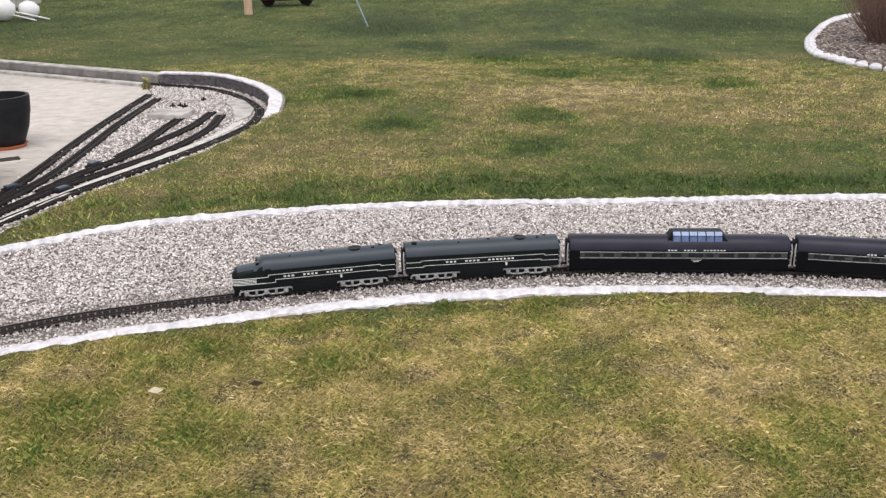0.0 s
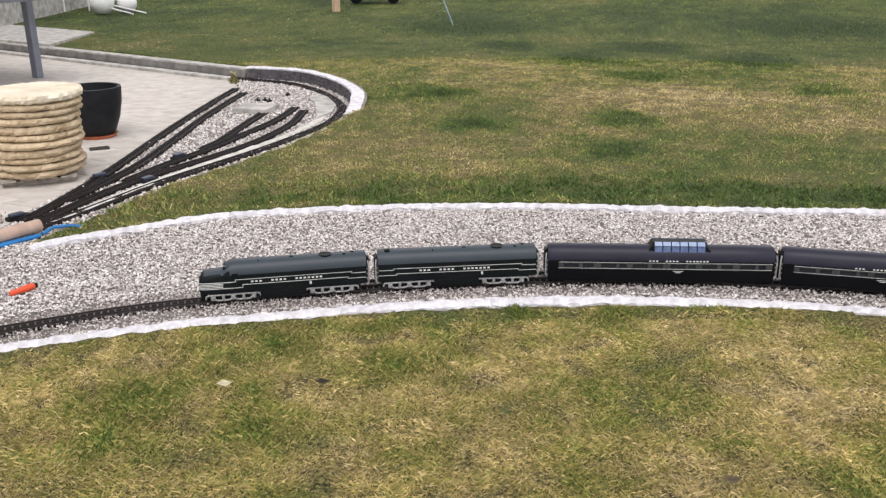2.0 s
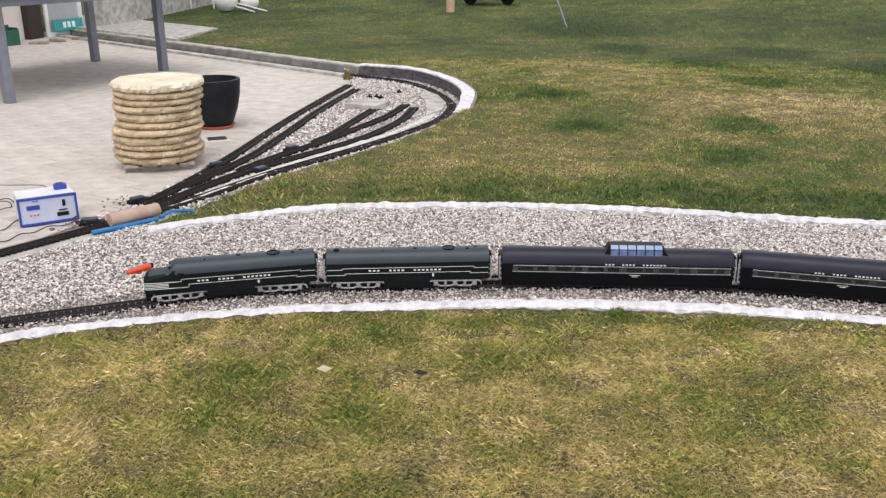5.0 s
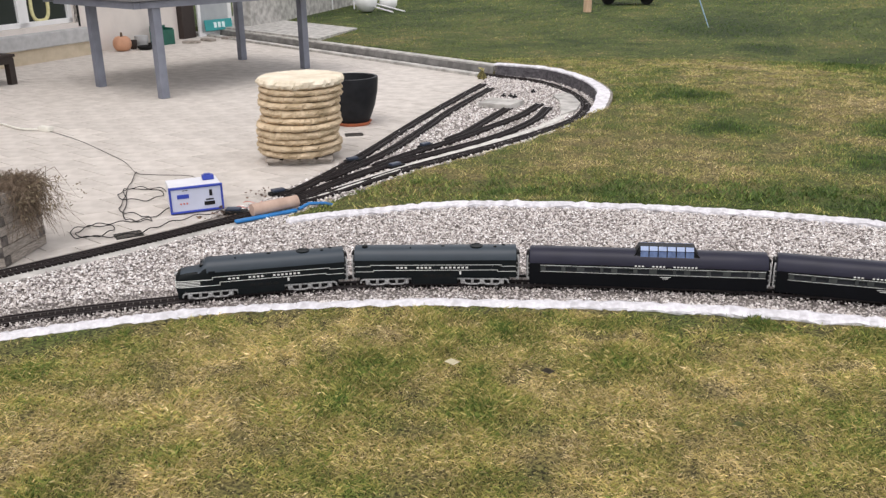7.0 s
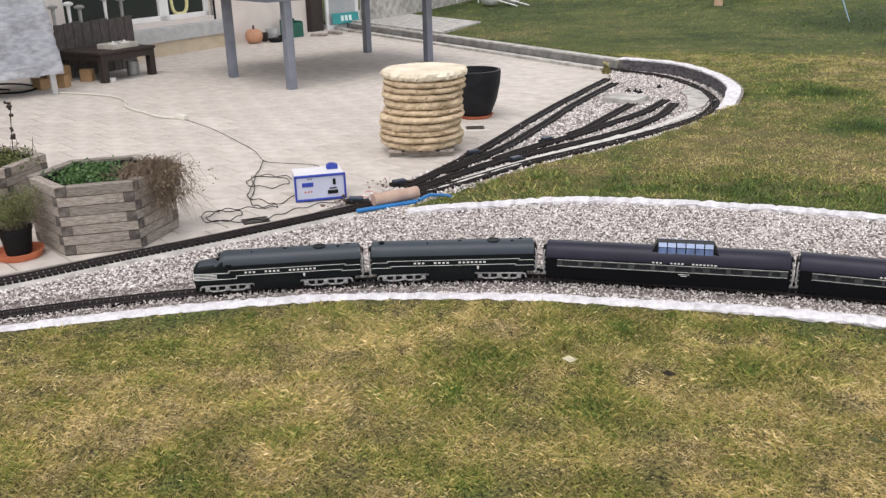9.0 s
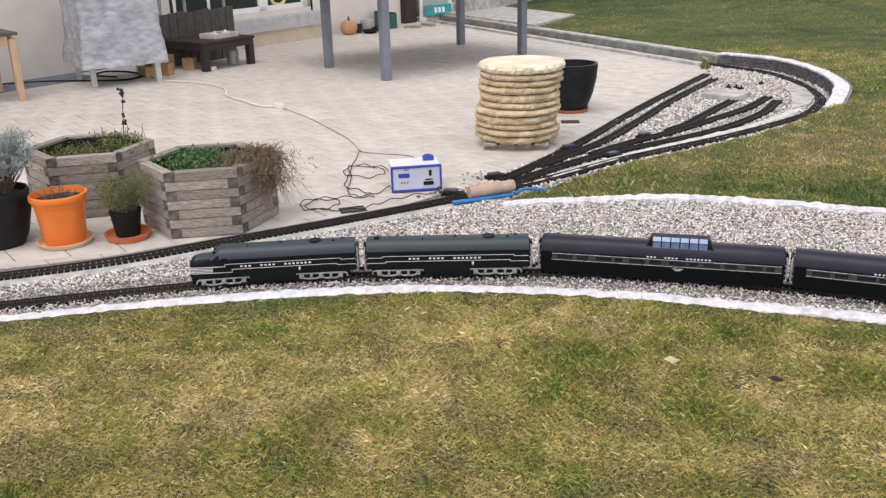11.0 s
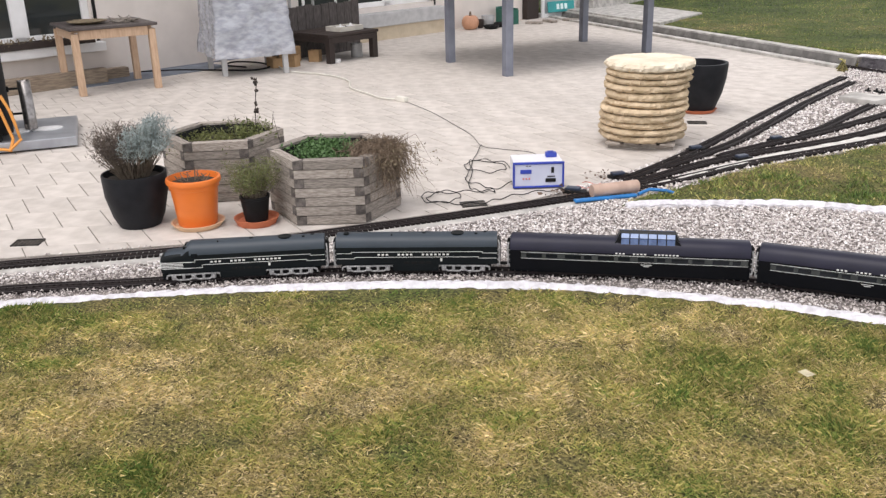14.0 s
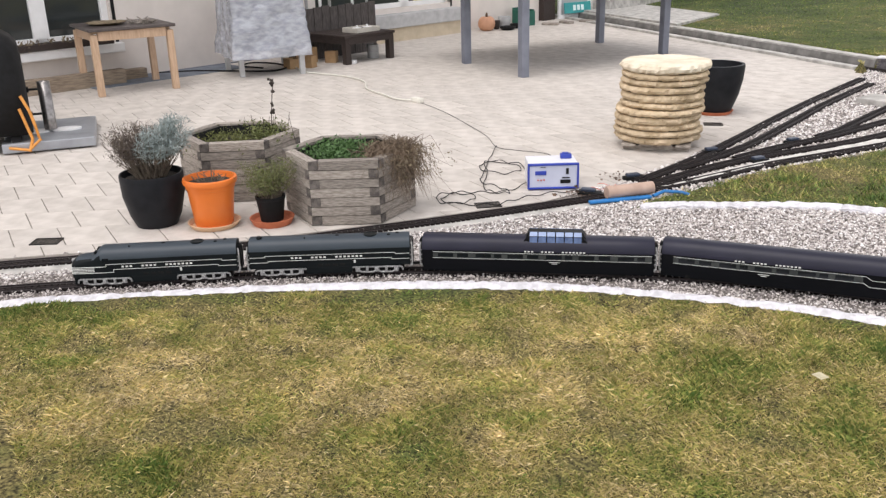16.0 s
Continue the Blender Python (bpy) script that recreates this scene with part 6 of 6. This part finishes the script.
def make_wall_side():
    # beech side table
    t = thing("side_table", pose(-7.43, 3.22, 0, 0, 0, -11), "pale beech side table with dark top", "table")
    for x, y in ((0, -0.335), (0, 0.335), (-0.66, -0.335), (-0.66, 0.335)):
        bm = bmesh.new()
        box(bm, x - 0.03, x + 0.03, y - 0.03, y + 0.03, 0, 0.54, bevel=0.006)
        part("leg", bm, BEECH, t)
    for x0, x1, y0, y1 in ((-0.015, 0.02, -0.3, 0.3), (-0.675, -0.645, -0.3, 0.3), (-0.625, -0.035, -0.352, -0.322), (-0.625, -0.035, 0.322, 0.352)):
        bm = bmesh.new()
        box(bm, x0, x1, y0, y1, 0.485, 0.565, bevel=0.003)
        part("apron", bm, BEECH, t)
    bm = bmesh.new()
    box(bm, -0.71, 0.05, -0.385, 0.385, 0.567, 0.593, bevel=0.006)
    part("tabletop", bm, mat("dark_slate_wood", (0.1, 0.08, 0.075), (0.055, 0.045, 0.042), 20, 0.5, 0.3, 60, stretch=(1, 8, 1)), t, "dark stained tabletop")
    rnd = random.Random(6)
    bm = bmesh.new()
    lathe(bm, [(0.1, 0), (0.17, 0.02), (0.175, 0.028), (0.16, 0.028), (0.02, 0.015)], 24, True, pose(-7.75, 3.14, 0.594), 0.08)
    tagged(part("shallow_dish", bm, LEAF_DRY), "shallow dry wicker dish on the table", "dish")
    bm = bmesh.new()
    for k in range(16):
        a = rnd.uniform(0, 6.28)
        rod(bm, (-7.6 + rnd.gauss(0, 0.05), 3.42 + rnd.gauss(0, 0.05), 0.6), (-7.6 + 0.14 * math.cos(a), 3.42 + 0.14 * math.sin(a), 0.607 + rnd.uniform(0, 0.04)), 0.009, 0.005, 6)
    tagged(part("driftwood", bm, GREYWOOD), "grey driftwood sticks heaped on the table", "driftwood")
    # timber on the ground below the window and dry plants on the sill
    for k, (x, y0, y1, z0, z1) in enumerate(((-8.12, 2.3, 3.4, 0.0, 0.14), (-8.28, 2.35, 3.7, 0.0, 0.1))):
        bm = bmesh.new()
        box(bm, x - 0.05, x + 0.05, y0, y1, z0, z1, bevel=0.006)
        tagged(part("timber_beam", bm, mat("old_timber", (0.34, 0.27, 0.2), (0.2, 0.155, 0.115), 12, 0.9, 0.5, 50, stretch=(8, 1, 8))), "old brown timber beam lying by the wall", "timber", "timber beams")
    t = thing("sill_box", pose(-8.36, 2.65, 0.362), "dark wooden sill box with withered plants", "window box")
    for y in (-0.06, 0.06):
        bm = bmesh.new()
        box(bm, y - 0.008, y + 0.008, -0.75, 0.78, 0, 0.06, bevel=0.002)
        part("board", bm, DARKWOOD, t)
    bm = bmesh.new()
    leaves(bm, rnd, [(rnd.uniform(-0.04, 0.04), rnd.uniform(-0.7, 0.75), 0.05) for _ in range(80)], 0.04, 5, 0.025, 0.4)
    part("withered_plants", bm, LEAF_DRY, t)
    # covered garden grill
    t = thing("covered_grill", pose(-7.54, 4.64, 0, 0, 0, -19), "garden grill under a crumpled translucent plastic sheet", "grill")
    for x, y in ((0.2, -0.28), (0.33, 0.3), (-0.36, -0.3), (-0.36, 0.3)):
        bm = bmesh.new()
        box(bm, x - 0.025, x + 0.025, y - 0.025, y + 0.025, 0, 0.24, bevel=0.004)
        part("leg", bm, LEDGE, t)
    bm = bmesh.new()
    secs = []
    rn = 120
    for z in list(np.linspace(0.19, 1.0, 30)) + [1.05]:
        sx, sy = (0.42 - 0.07 * (z - 0.19) / 0.81, 0.405 - 0.065 * (z - 0.19) / 0.81) if z < 1.01 else (0.25, 0.24)
        ring = []
        for k in range(rn):
            a = 2 * math.pi * k / rn
            c, s = math.cos(a), math.sin(a)
            q = max(abs(c), abs(s))
            p = Vector((sx * c / q * (0.92 + 0.08 * q), sy * s / q * (0.92 + 0.08 * q), z))
            d = noise.noise_vector(p * 6)
            e = noise.noise(Vector((p.x * 9, p.y * 9, p.z * 22)) + 1.5 * d) + 0.5 * noise.noise(Vector((p.x * 24, p.y * 24, p.z * 40)) + d)
            ring.append(bm.verts.new(p + Vector((d.x, d.y, d.z * 0.3)) * 0.025 + Vector((c, s, 0)) * e * 0.014))
        secs.append(ring)
    for a, b in zip(secs, secs[1:]):
        for k in range(rn):
            bm.faces.new((a[k], a[(k + 1) % rn], b[(k + 1) % rn], b[k]))
    bm.faces.new(secs[-1])
    sheet = mat("crumpled_plastic_sheet", (0.64, 0.67, 0.73), (0.42, 0.44, 0.5), 11, 0.16, 1.0, 20, stretch=(1, 1, 2.2))
    for nd in sheet.node_tree.nodes:
        if nd.type == "BUMP":
            nd.inputs["Distance"].default_value = 0.014
    sheet.node_tree.nodes["Principled BSDF"].inputs["Alpha"].default_value = 0.68
    part("plastic_sheet", bm, sheet, t, "crumpled milky plastic sheet", smooth=True)
    bm = bmesh.new()
    box(bm, -0.3, 0.28, -0.26, 0.26, 0.24, 0.95)
    part("grill_body", bm, BLACK, t)
    # dark low bench with trays
    t = thing("low_bench", pose(-7.68, 5.78, 0, 0, 0, 2), "dark brown low wooden bench by the wall", "bench")
    for x, y in ((0.41, -0.31), (0.41, 0.31), (-0.38, -0.31), (-0.38, 0.31)):
        bm = bmesh.new()
        box(bm, x - 0.035, x + 0.035, y - 0.035, y + 0.035, 0, 0.27, bevel=0.004)
        part("leg", bm, DARKWOOD, t)
    for y in (-0.325, 0.325):
        bm = bmesh.new()
        box(bm, -0.41, 0.44, y - 0.015, y + 0.015, 0.21, 0.272, bevel=0.003)
        part("apron", bm, DARKWOOD, t)
    bm = bmesh.new()
    box(bm, 0.425, 0.45, -0.31, 0.31, 0.21, 0.272, bevel=0.003)
    part("apron", bm, DARKWOOD, t)
    for k in range(5):
        bm = bmesh.new()
        box(bm, -0.43 + 0.178 * k, -0.26 + 0.178 * k, -0.36, 0.36, 0.274, 0.302, bevel=0.003)
        part("slat", bm, DARKWOOD, t)
    tr = thing("planter_tray", pose(-7.45, 5.85, 0.303, 0, 0, 4), "pale tray with soil on the bench", "tray")
    pale = mat("pale_tray", (0.6, 0.57, 0.5), (0.48, 0.45, 0.4), 12, 0.7)
    for x0, x1, y0, y1 in ((-0.12, 0.12, -0.17, -0.155), (-0.12, 0.12, 0.155, 0.17), (-0.12, -0.105, -0.155, 0.155), (0.105, 0.12, -0.155, 0.155)):
        bm = bmesh.new()
        box(bm, x0, x1, y0, y1, 0, 0.05, bevel=0.003)
        part("side", bm, pale, tr)
    bm = bmesh.new()
    box(bm, -0.105, 0.105, -0.155, 0.155, 0.0, 0.035)
    part("soil", bm, EARTH, tr)
    for y in (-0.06, 0.09):
        bm = bmesh.new()
        lathe(bm, [(0.05, 0.037), (0.055, 0.045), (0.012, 0.05), (0.01, 0.07)], 14, True, pose(0, y, 0))
        part("candle_dish", bm, PVC, tr)
    # plank-sided box planter behind, with white lantern sticks
    bx = thing("plank_box", pose(-8.1, 5.95, 0, 0, 0, 3), "dark plank-sided planter box with pale lantern sticks", "planter")
    for k in range(9):
        bm = bmesh.new()
        box(bm, 0.17, 0.19, -0.52 + 0.115 * k, -0.412 + 0.115 * k, 0.0, 0.55 + 0.008 * (k % 3), bevel=0.003)
        part("plank", bm, mat("dark_grey_plank", (0.11, 0.095, 0.09), (0.05, 0.043, 0.04), 14, 0.9, 0.5, 60, stretch=(8, 8, 1)) if k == 0 else bpy.data.materials["dark_grey_plank"], bx)
    bm = bmesh.new()
    box(bm, -0.2, 0.168, -0.5, 0.5, 0.0, 0.45)
    part("fill", bm, EARTH, bx)
    for k, (x, y, z) in enumerate(((0.08, -0.42, 0.7), (0.1, -0.24, 0.72), (0.12, -0.12, 0.68), (0.05, 0.28, 0.74), (0.1, 0.46, 0.72))):
        bm = bmesh.new()
        rod(bm, (x, y, 0.45), (x, y, z), 0.014, 0.02, 8)
        lathe(bm, [(0.02, z), (0.05, z + 0.01), (0.055, z + 0.03), (0.02, z + 0.045)], 14, True, pose(x, y, 0))
        part("lantern", bm, PVC if k % 2 else SILVER, bx, "pale lantern on a stick")
    # clutter under the bench
    card = mat("cardboard", (0.42, 0.27, 0.14), (0.32, 0.2, 0.1), 12, 0.85)
    for x, y, w, d, h, a in ((-7.45, 5.12, 0.14, 0.1, 0.12, 20), (-7.55, 4.98, 0.16, 0.12, 0.1, -10), (-7.55, 5.5, 0.12, 0.1, 0.12, 35), (-7.8, 5.35, 0.2, 0.14, 0.16, 5)):
        t = thing("cardboard_box", pose(x, y, 0, 0, 0, a), "small open brown cardboard box on pavers", "box", "cardboard boxes")
        for x0, x1, y0, y1 in ((-w / 2, w / 2, -d / 2, -d / 2 + 0.006), (-w / 2, w / 2, d / 2 - 0.006, d / 2), (-w / 2, -w / 2 + 0.006, -d / 2, d / 2), (w / 2 - 0.006, w / 2, -d / 2 + 0.007, d / 2 - 0.007)):
            bm = bmesh.new()
            box(bm, x0, x1, y0, y1, 0, h)
            part("side", bm, card, t)
    bm = bmesh.new()
    lathe(bm, [(0.06, 0), (0.065, 0.004), (0.065, 0.15), (0.06, 0.15), (0.055, 0.02)], 24, True, pose(-7.45, 6.0, 0))
    tagged(part("tin_can", bm, SILVER, smooth=True), "open silver tin can under the bench", "can").data.set_sharp_from_angle(angle=radians(40))
    bm = bmesh.new()
    box(bm, -0.07, 0.07, -0.04, 0.04, 0, 0.04, bevel=0.006)
    tagged(part("white_tub", bm, PVC, at=pose(-7.3, 5.55, 0, 0, 0, 30)), "small white plastic tub on pavers", "tub")
    # umbrella stand
    t = thing("umbrella_base", pose(-6.03, 1.88, 0, 0, 0, -24), "galvanised square parasol base with steel tube", "parasol base")
    zinc = mat("galvanised_steel", (0.42, 0.44, 0.47), (0.3, 0.31, 0.34), 6, 0.4, 0.1, 60, metal=0.5)
    bm = bmesh.new()
    box(bm, -0.4, 0.4, -0.29, 0.29, 0.012, 0.075, bevel=0.006)
    part("plate", bm, zinc, t)
    for a, b in ((-0.33, -0.2), (0.33, -0.2), (-0.33, 0.2), (0.33, 0.2)):
        bm = bmesh.new()
        rod(bm, (a, b, 0), (a, b, 0.014), 0.03, 0.03, 12)
        part("foot", bm, BLACK, t)
    for b in (-0.1, 0.1):
        bm = bmesh.new()
        lathe(bm, [(0.02, 0.076), (0.1, 0.076), (0.1, 0.085), (0.02, 0.092)], 24, True, Matrix.Translation((0.05, b, 0)) @ Matrix.Diagonal((0.7, 1, 1, 1)))
        part("flange", bm, PVC, t)
    bm = bmesh.new()
    lathe(bm, [(0.042, 0.09), (0.042, 0.42), (0.03, 0.42), (0.03, 0.3)], 20, False, pose(0.05, 0, 0))
    part("tube", bm, mat("brushed_tube", (0.35, 0.33, 0.32), (0.2, 0.19, 0.185), 30, 0.3, metal=0.9), t, smooth=True)
    for z in (0.2, 0.37):
        bm = bmesh.new()
        rod(bm, (0.05, -0.04, z), (0.05, -0.1, z), 0.008, 0.008, 8)
        rod(bm, (0.05, -0.1, z), (0.05, -0.125, z), 0.02, 0.018, 10)
        part("clamp_screw", bm, BLACK, t)
    # covered machine with amber straps
    t = thing("covered_mower", pose(-6.13, 1.52, 0, 0, 0, -20), "black covered garden machine with amber straps", "garden machine")
    bm = bmesh.new()
    secs = [section(x, w, 0.12, z, 0.7) for x, w, z in ((-0.4, 0.4, 0.72), (-0.35, 0.5, 0.78), (0.25, 0.52, 0.8), (0.33, 0.44, 0.76))]
    hull(bm, secs)
    part("cover", bm, BLACK, t, smooth=True)
    amber = mat("amber_webbing", (0.75, 0.33, 0.07), (0.6, 0.25, 0.05), 20, 0.6)
    for pts in ([(0.34, 0.22, 0.38), (0.37, 0.26, 0.28), (0.38, 0.28, 0.18), (0.36, 0.29, 0.1)], [(0.35, 0.2, 0.3), (0.38, 0.25, 0.1), (0.39, 0.22, 0.02)], [(0.36, 0.1, 0.05), (0.39, 0.22, 0.03), (0.4, 0.3, 0.1)]):
        bm = bmesh.new()
        tube(bm, pts, 0.01, 6)
        part("strap", bm, amber, t)
    for y in (-0.15, 0.15):
        for x in (-0.3, 0.25):
            bm = bmesh.new()
            rod(bm, (x, y - 0.03, 0.07), (x, y + 0.03, 0.07), 0.07, 0.07, 20)
            part("wheel", bm, BLACK, t)
    # pumpkin, bowls, green crate at the wall foot
    t = thing("pumpkin", pose(-8.28, 8.72, 0), "orange pumpkin with dry stalk by the wall", "pumpkin")
    bm = bmesh.new()
    for k in range(10):
        a = 2 * math.pi * k / 10
        bmesh.ops.create_uvsphere(bm, u_segments=10, v_segments=8, radius=0.07, matrix=pose(0.05 * math.cos(a), 0.05 * math.sin(a), 0.095) @ Matrix.Diagonal((1, 1, 1.35, 1)))
    part("flesh", bm, mat("pumpkin_skin", (0.58, 0.31, 0.19), (0.48, 0.25, 0.15), 10, 0.6), t, smooth=True)
    bm = bmesh.new()
    rod(bm, (0, 0, 0.17), (0.02, -0.02, 0.24), 0.02, 0.012, 8)
    part("stalk", bm, STRAW, t)
    for k, (x, y, r, h, mt, lab) in enumerate(((-8.1, 8.95, 0.11, 0.05, BLACK, "black shallow dish by the wall"), (-8.15, 9.2, 0.1, 0.06, BLACK, "black shallow dish by the wall"), (-8.3, 9.1, 0.09, 0.16, LEDGE, "grey round tin by the wall"), (-8.28, 8.92, 0.05, 0.12, DARKWOOD, "small dark jug by the wall"))):
        bm = bmesh.new()
        lathe(bm, [(r * 0.7, 0), (r, h * 0.6), (r, h), (r * 0.9, h), (r * 0.7, h * 0.3)], 20, True, pose(x, y, 0))
        tagged(part("bowl", bm, mt), lab, "bowl")
    t = thing("green_crate", pose(-8.3, 9.5, 0, 0, 0, -10), "dark green folding crate against the wall", "crate")
    green = mat("dark_green_plastic", (0.01, 0.11, 0.075), (0.008, 0.085, 0.06), 10, 0.5)
    for x0, x1, y0, y1, h in ((-0.1, -0.085, -0.12, 0.14, 0.25), (0.085, 0.1, -0.12, 0.14, 0.2), (-0.085, 0.085, -0.12, -0.105, 0.22), (-0.085, 0.085, 0.125, 0.14, 0.22)):
        bm = bmesh.new()
        box(bm, x0, x1, y0, y1, 0, h, bevel=0.003)
        part("side", bm, green, t)
    for x, y, a in ((-8.0, 9.75, 20), (-7.95, 10.05, -15), (-7.8, 10.35, 5)):
        bm = bmesh.new()
        box(bm, -0.12, 0.12, -0.05, 0.05, 0, 0.035, bevel=0.008)
        tagged(part("flat_stone", bm, GREYWOOD, at=pose(x, y, 0, 0, 0, a)), "flat grey stone lying by the house corner", "stone", "flat stones")


# ---- the far lawn ----
def make_far():
    z = float(lawn_z(np.array(-7.4), np.array(13.7)))
    t = thing("white_tub_lamp", pose(-7.55, 13.9, z), "white plastic tub with two pale rods on the lawn", "tub")
    bm = bmesh.new()
    lathe(bm, [(0.05, 0), (0.14, 0.02), (0.2, 0.14), (0.19, 0.26), (0.1, 0.33)], 24, True, pose(0, 0, 0.02, 0, 10, 0))
    part("tub", bm, PVC, t, smooth=True)
    bm = bmesh.new()
    lathe(bm, [(0.04, 0), (0.11, 0.02), (0.16, 0.12), (0.15, 0.21), (0.07, 0.27)], 24, True, pose(0.3, 0.28, 0.02, 0, 12, 0))
    part("tub", bm, PVC, t, smooth=True)
    for a, b in (((0.1, 0, 0.12), (0.62, -0.1, 0.02)), ((0.1, 0.08, 0.16), (0.75, 0.1, 0.02))):
        bm = bmesh.new()
        rod(bm, a, b, 0.014, 0.012, 8)
        part("rod", bm, PVC, t)
    t = thing("garden_chair", pose(-8.4, 14.6, z, 0, 0, 30), "white metal garden chair with dark seat", "chair")
    for pts in ([(-0.2, -0.2, 0), (-0.2, -0.2, 0.42), (-0.25, -0.2, 0.8)], [(-0.2, 0.2, 0), (-0.2, 0.2, 0.42), (-0.25, 0.2, 0.8)], [(0.2, -0.2, 0), (0.2, -0.2, 0.42)], [(0.2, 0.2, 0), (0.2, 0.2, 0.42)]):
        bm = bmesh.new()
        tube(bm, pts, 0.015, 8)
        part("leg", bm, PVC, t)
    bm = bmesh.new()
    box(bm, -0.22, 0.22, -0.22, 0.22, 0.42, 0.45, bevel=0.01)
    part("seat", bm, BLACK, t)
    z = float(lawn_z(np.array(-3.8), np.array(15.0)))
    bm = bmesh.new()
    rod(bm, (0, 0, -0.05), (0.01, 0, 0.9), 0.07, 0.065, 10)
    tagged(part("wooden_stake", bm, BEECH, at=pose(-3.78, 14.9, z)), "short brown wooden stake in the lawn", "stake")
    t = thing("red_barrow", pose(-3.5, 16.6, z + 0.02, 0, 0, 10), "dark red wheelbarrow standing on the lawn", "wheelbarrow")
    bm = bmesh.new()
    box(bm, -0.5, 0.5, -0.28, 0.28, 0.1, 0.36, bevel=0.06)
    part("tray", bm, mat("dark_red_paint", (0.16, 0.015, 0.015), (0.1, 0.01, 0.01), 10, 0.4), t)
    for x in (-0.35, 0.35):
        bm = bmesh.new()
        rod(bm, (x, -0.05, 0.12), (x, 0.05, 0.12), 0.13, 0.13, 20)
        part("wheel", bm, BLACK, t)
    z = float(lawn_z(np.array(-1.45), np.array(12.8)))
    bm = bmesh.new()
    rod(bm, (0, 0, -0.02), (-0.42, 0.55, 0.75), 0.008, 0.008, 6)
    tagged(part("guy_line", bm, mat("pale_blue_cord", (0.25, 0.38, 0.5), (0.2, 0.3, 0.42), 10, 0.6), at=pose(-1.44, 12.85, z)), "pale blue guy line pegged to the lawn", "cord")
    # mulch bed with white stones and a dry shrub
    ring = Line([(5.2, 7.9), (4.45, 8.25), (4.05, 8.85), (3.92, 9.6), (4.08, 10.4), (4.5, 11.5), (5.2, 13.0), (6.1, 14.1), (7.2, 14.5), (8.5, 13.5)])
    zz = float(lawn_z(np.array(4.5), np.array(10.5)))
    poly = [tuple(p) for p in ring.q[::6]]
    ob = flat_poly("mulch_bed", poly, zz + 0.03, 0.1, mat("bark_mulch", (0.2, 0.165, 0.14), (0.08, 0.06, 0.05), 60, 0.95, 1.0, 90), "brown bark mulch bed in the lawn", "flower bed")
    rnd = random.Random(12)
    rng = np.random.default_rng(12)
    x, y = rng.uniform(3.9, 7, 9000), rng.uniform(8, 13, 9000)
    k = inside(poly, x, y)
    chips = scatter_stones("bark_chips", x[k], y[k], np.full(k.sum(), zz + 0.035), np.full(k.sum(), 0.022), "brown and grey bark chips", 9, ramp_by_attr("bark", "tone", [(0, (0.06, 0.045, 0.04)), (0.6, (0.2, 0.16, 0.14)), (1, (0.42, 0.37, 0.34))]), 0.4)
    chips["category"] = "mulch"
    s = 0.2
    while s < ring.length:
        p = ring.at(s)
        bm = bmesh.new()
        bmesh.ops.create_icosphere(bm, subdivisions=2, radius=0.07)
        for v in bm.verts:
            v.co *= 1 + 0.25 * noise.noise(v.co * 12 + Vector((s * 3, 0, 0)))
            v.co.z *= 0.65
        d = ring.way(s)
        ob = part("border_stone", bm, WHITE_STONE, at=pose(p[0], p[1], float(lawn_z(np.array(p[0]), np.array(p[1]))) + 0.02, 0, 0, math.degrees(math.atan2(d[1], d[0]))))
        tagged(ob, "white painted border stone round the mulch bed", "stone", "bed border stones")
        s += 0.16
    t = thing("dry_shrub", pose(4.98, 10.4, zz + 0.03), "leafless reddish-brown shrub in the mulch bed", "shrub")
    bm = bmesh.new()
    twigs(bm, rnd, 700, 0.22, 0.8, 0.38, 0.004, 2.0)
    part("twig_mass", bm, mat("red_brown_twig", (0.25, 0.15, 0.12), (0.14, 0.085, 0.07), 30, 0.9), t)


def make_lawn_bits():
    z = float(lawn_z(np.array(-0.6), np.array(2.0))) + 0.028
    for x, y, r, mt, lab in ((-0.57, 2.02, 0.022, mat("pale_leaf", (0.85, 0.8, 0.62), (0.74, 0.68, 0.5), 40, 0.7), "pale curled leaf lying on the grass"), (-0.265, 2.08, 0.02, BARE, "grey lump of earth in the grass"),
                             (0.33, 1.98, 0.016, LEAF_OLIVE, "yellow-green leaf lying on the grass"), (0.94, 1.72, 0.02, LEAF_DRY, "brown fallen leaf on the grass")):
        bm = bmesh.new()
        vs = [bm.verts.new((r * a, r * b, r * c)) for a, b, c in ((-1.2, 0, 0.1), (-0.4, 0.7, 0.5), (0.5, 0.6, 0.35), (1.3, 0.1, 0.5), (0.5, -0.6, 0.1), (-0.4, -0.6, 0.3), (0, 0, 0.0))]
        for k in range(6):
            bm.faces.new((vs[6], vs[k], vs[(k + 1) % 6]))
        e = bmesh.ops.solidify(bm, geom=bm.faces[:], thickness=0.002)
        tagged(part("loose_bit", bm, mt, at=pose(x, y, z)), lab, "leaf")


make_ground()
make_kerbs()
make_house()
make_steel_table()
make_stack()
make_control_box()
make_plants()
make_cables()
make_wall_side()
make_far()
make_lawn_bits()
make_train()
make_gravel()
make_grass()
make_sidings()
make_edging("edging_inner", EDGE_IN, 0.068, "whitewashed stone edging between gravel and lawn", 2.6, 12.6, seed=2)
make_edging("edging_outer", EDGE_OUT, 0.06, "whitewashed stone edging along the far side of the gravel", 0.1, 6.6, seed=5)
make_track(MAIN, 1.6, 11.6, 0.0, (2.6, 7.9), label="dark garden railway track on gravel")
make_track(TRACK2, 1.4, TRACK2.length - 0.1, 0.002, (2.4, 7.0), label="dark garden railway track along the patio edge")
make_patio()
motions()
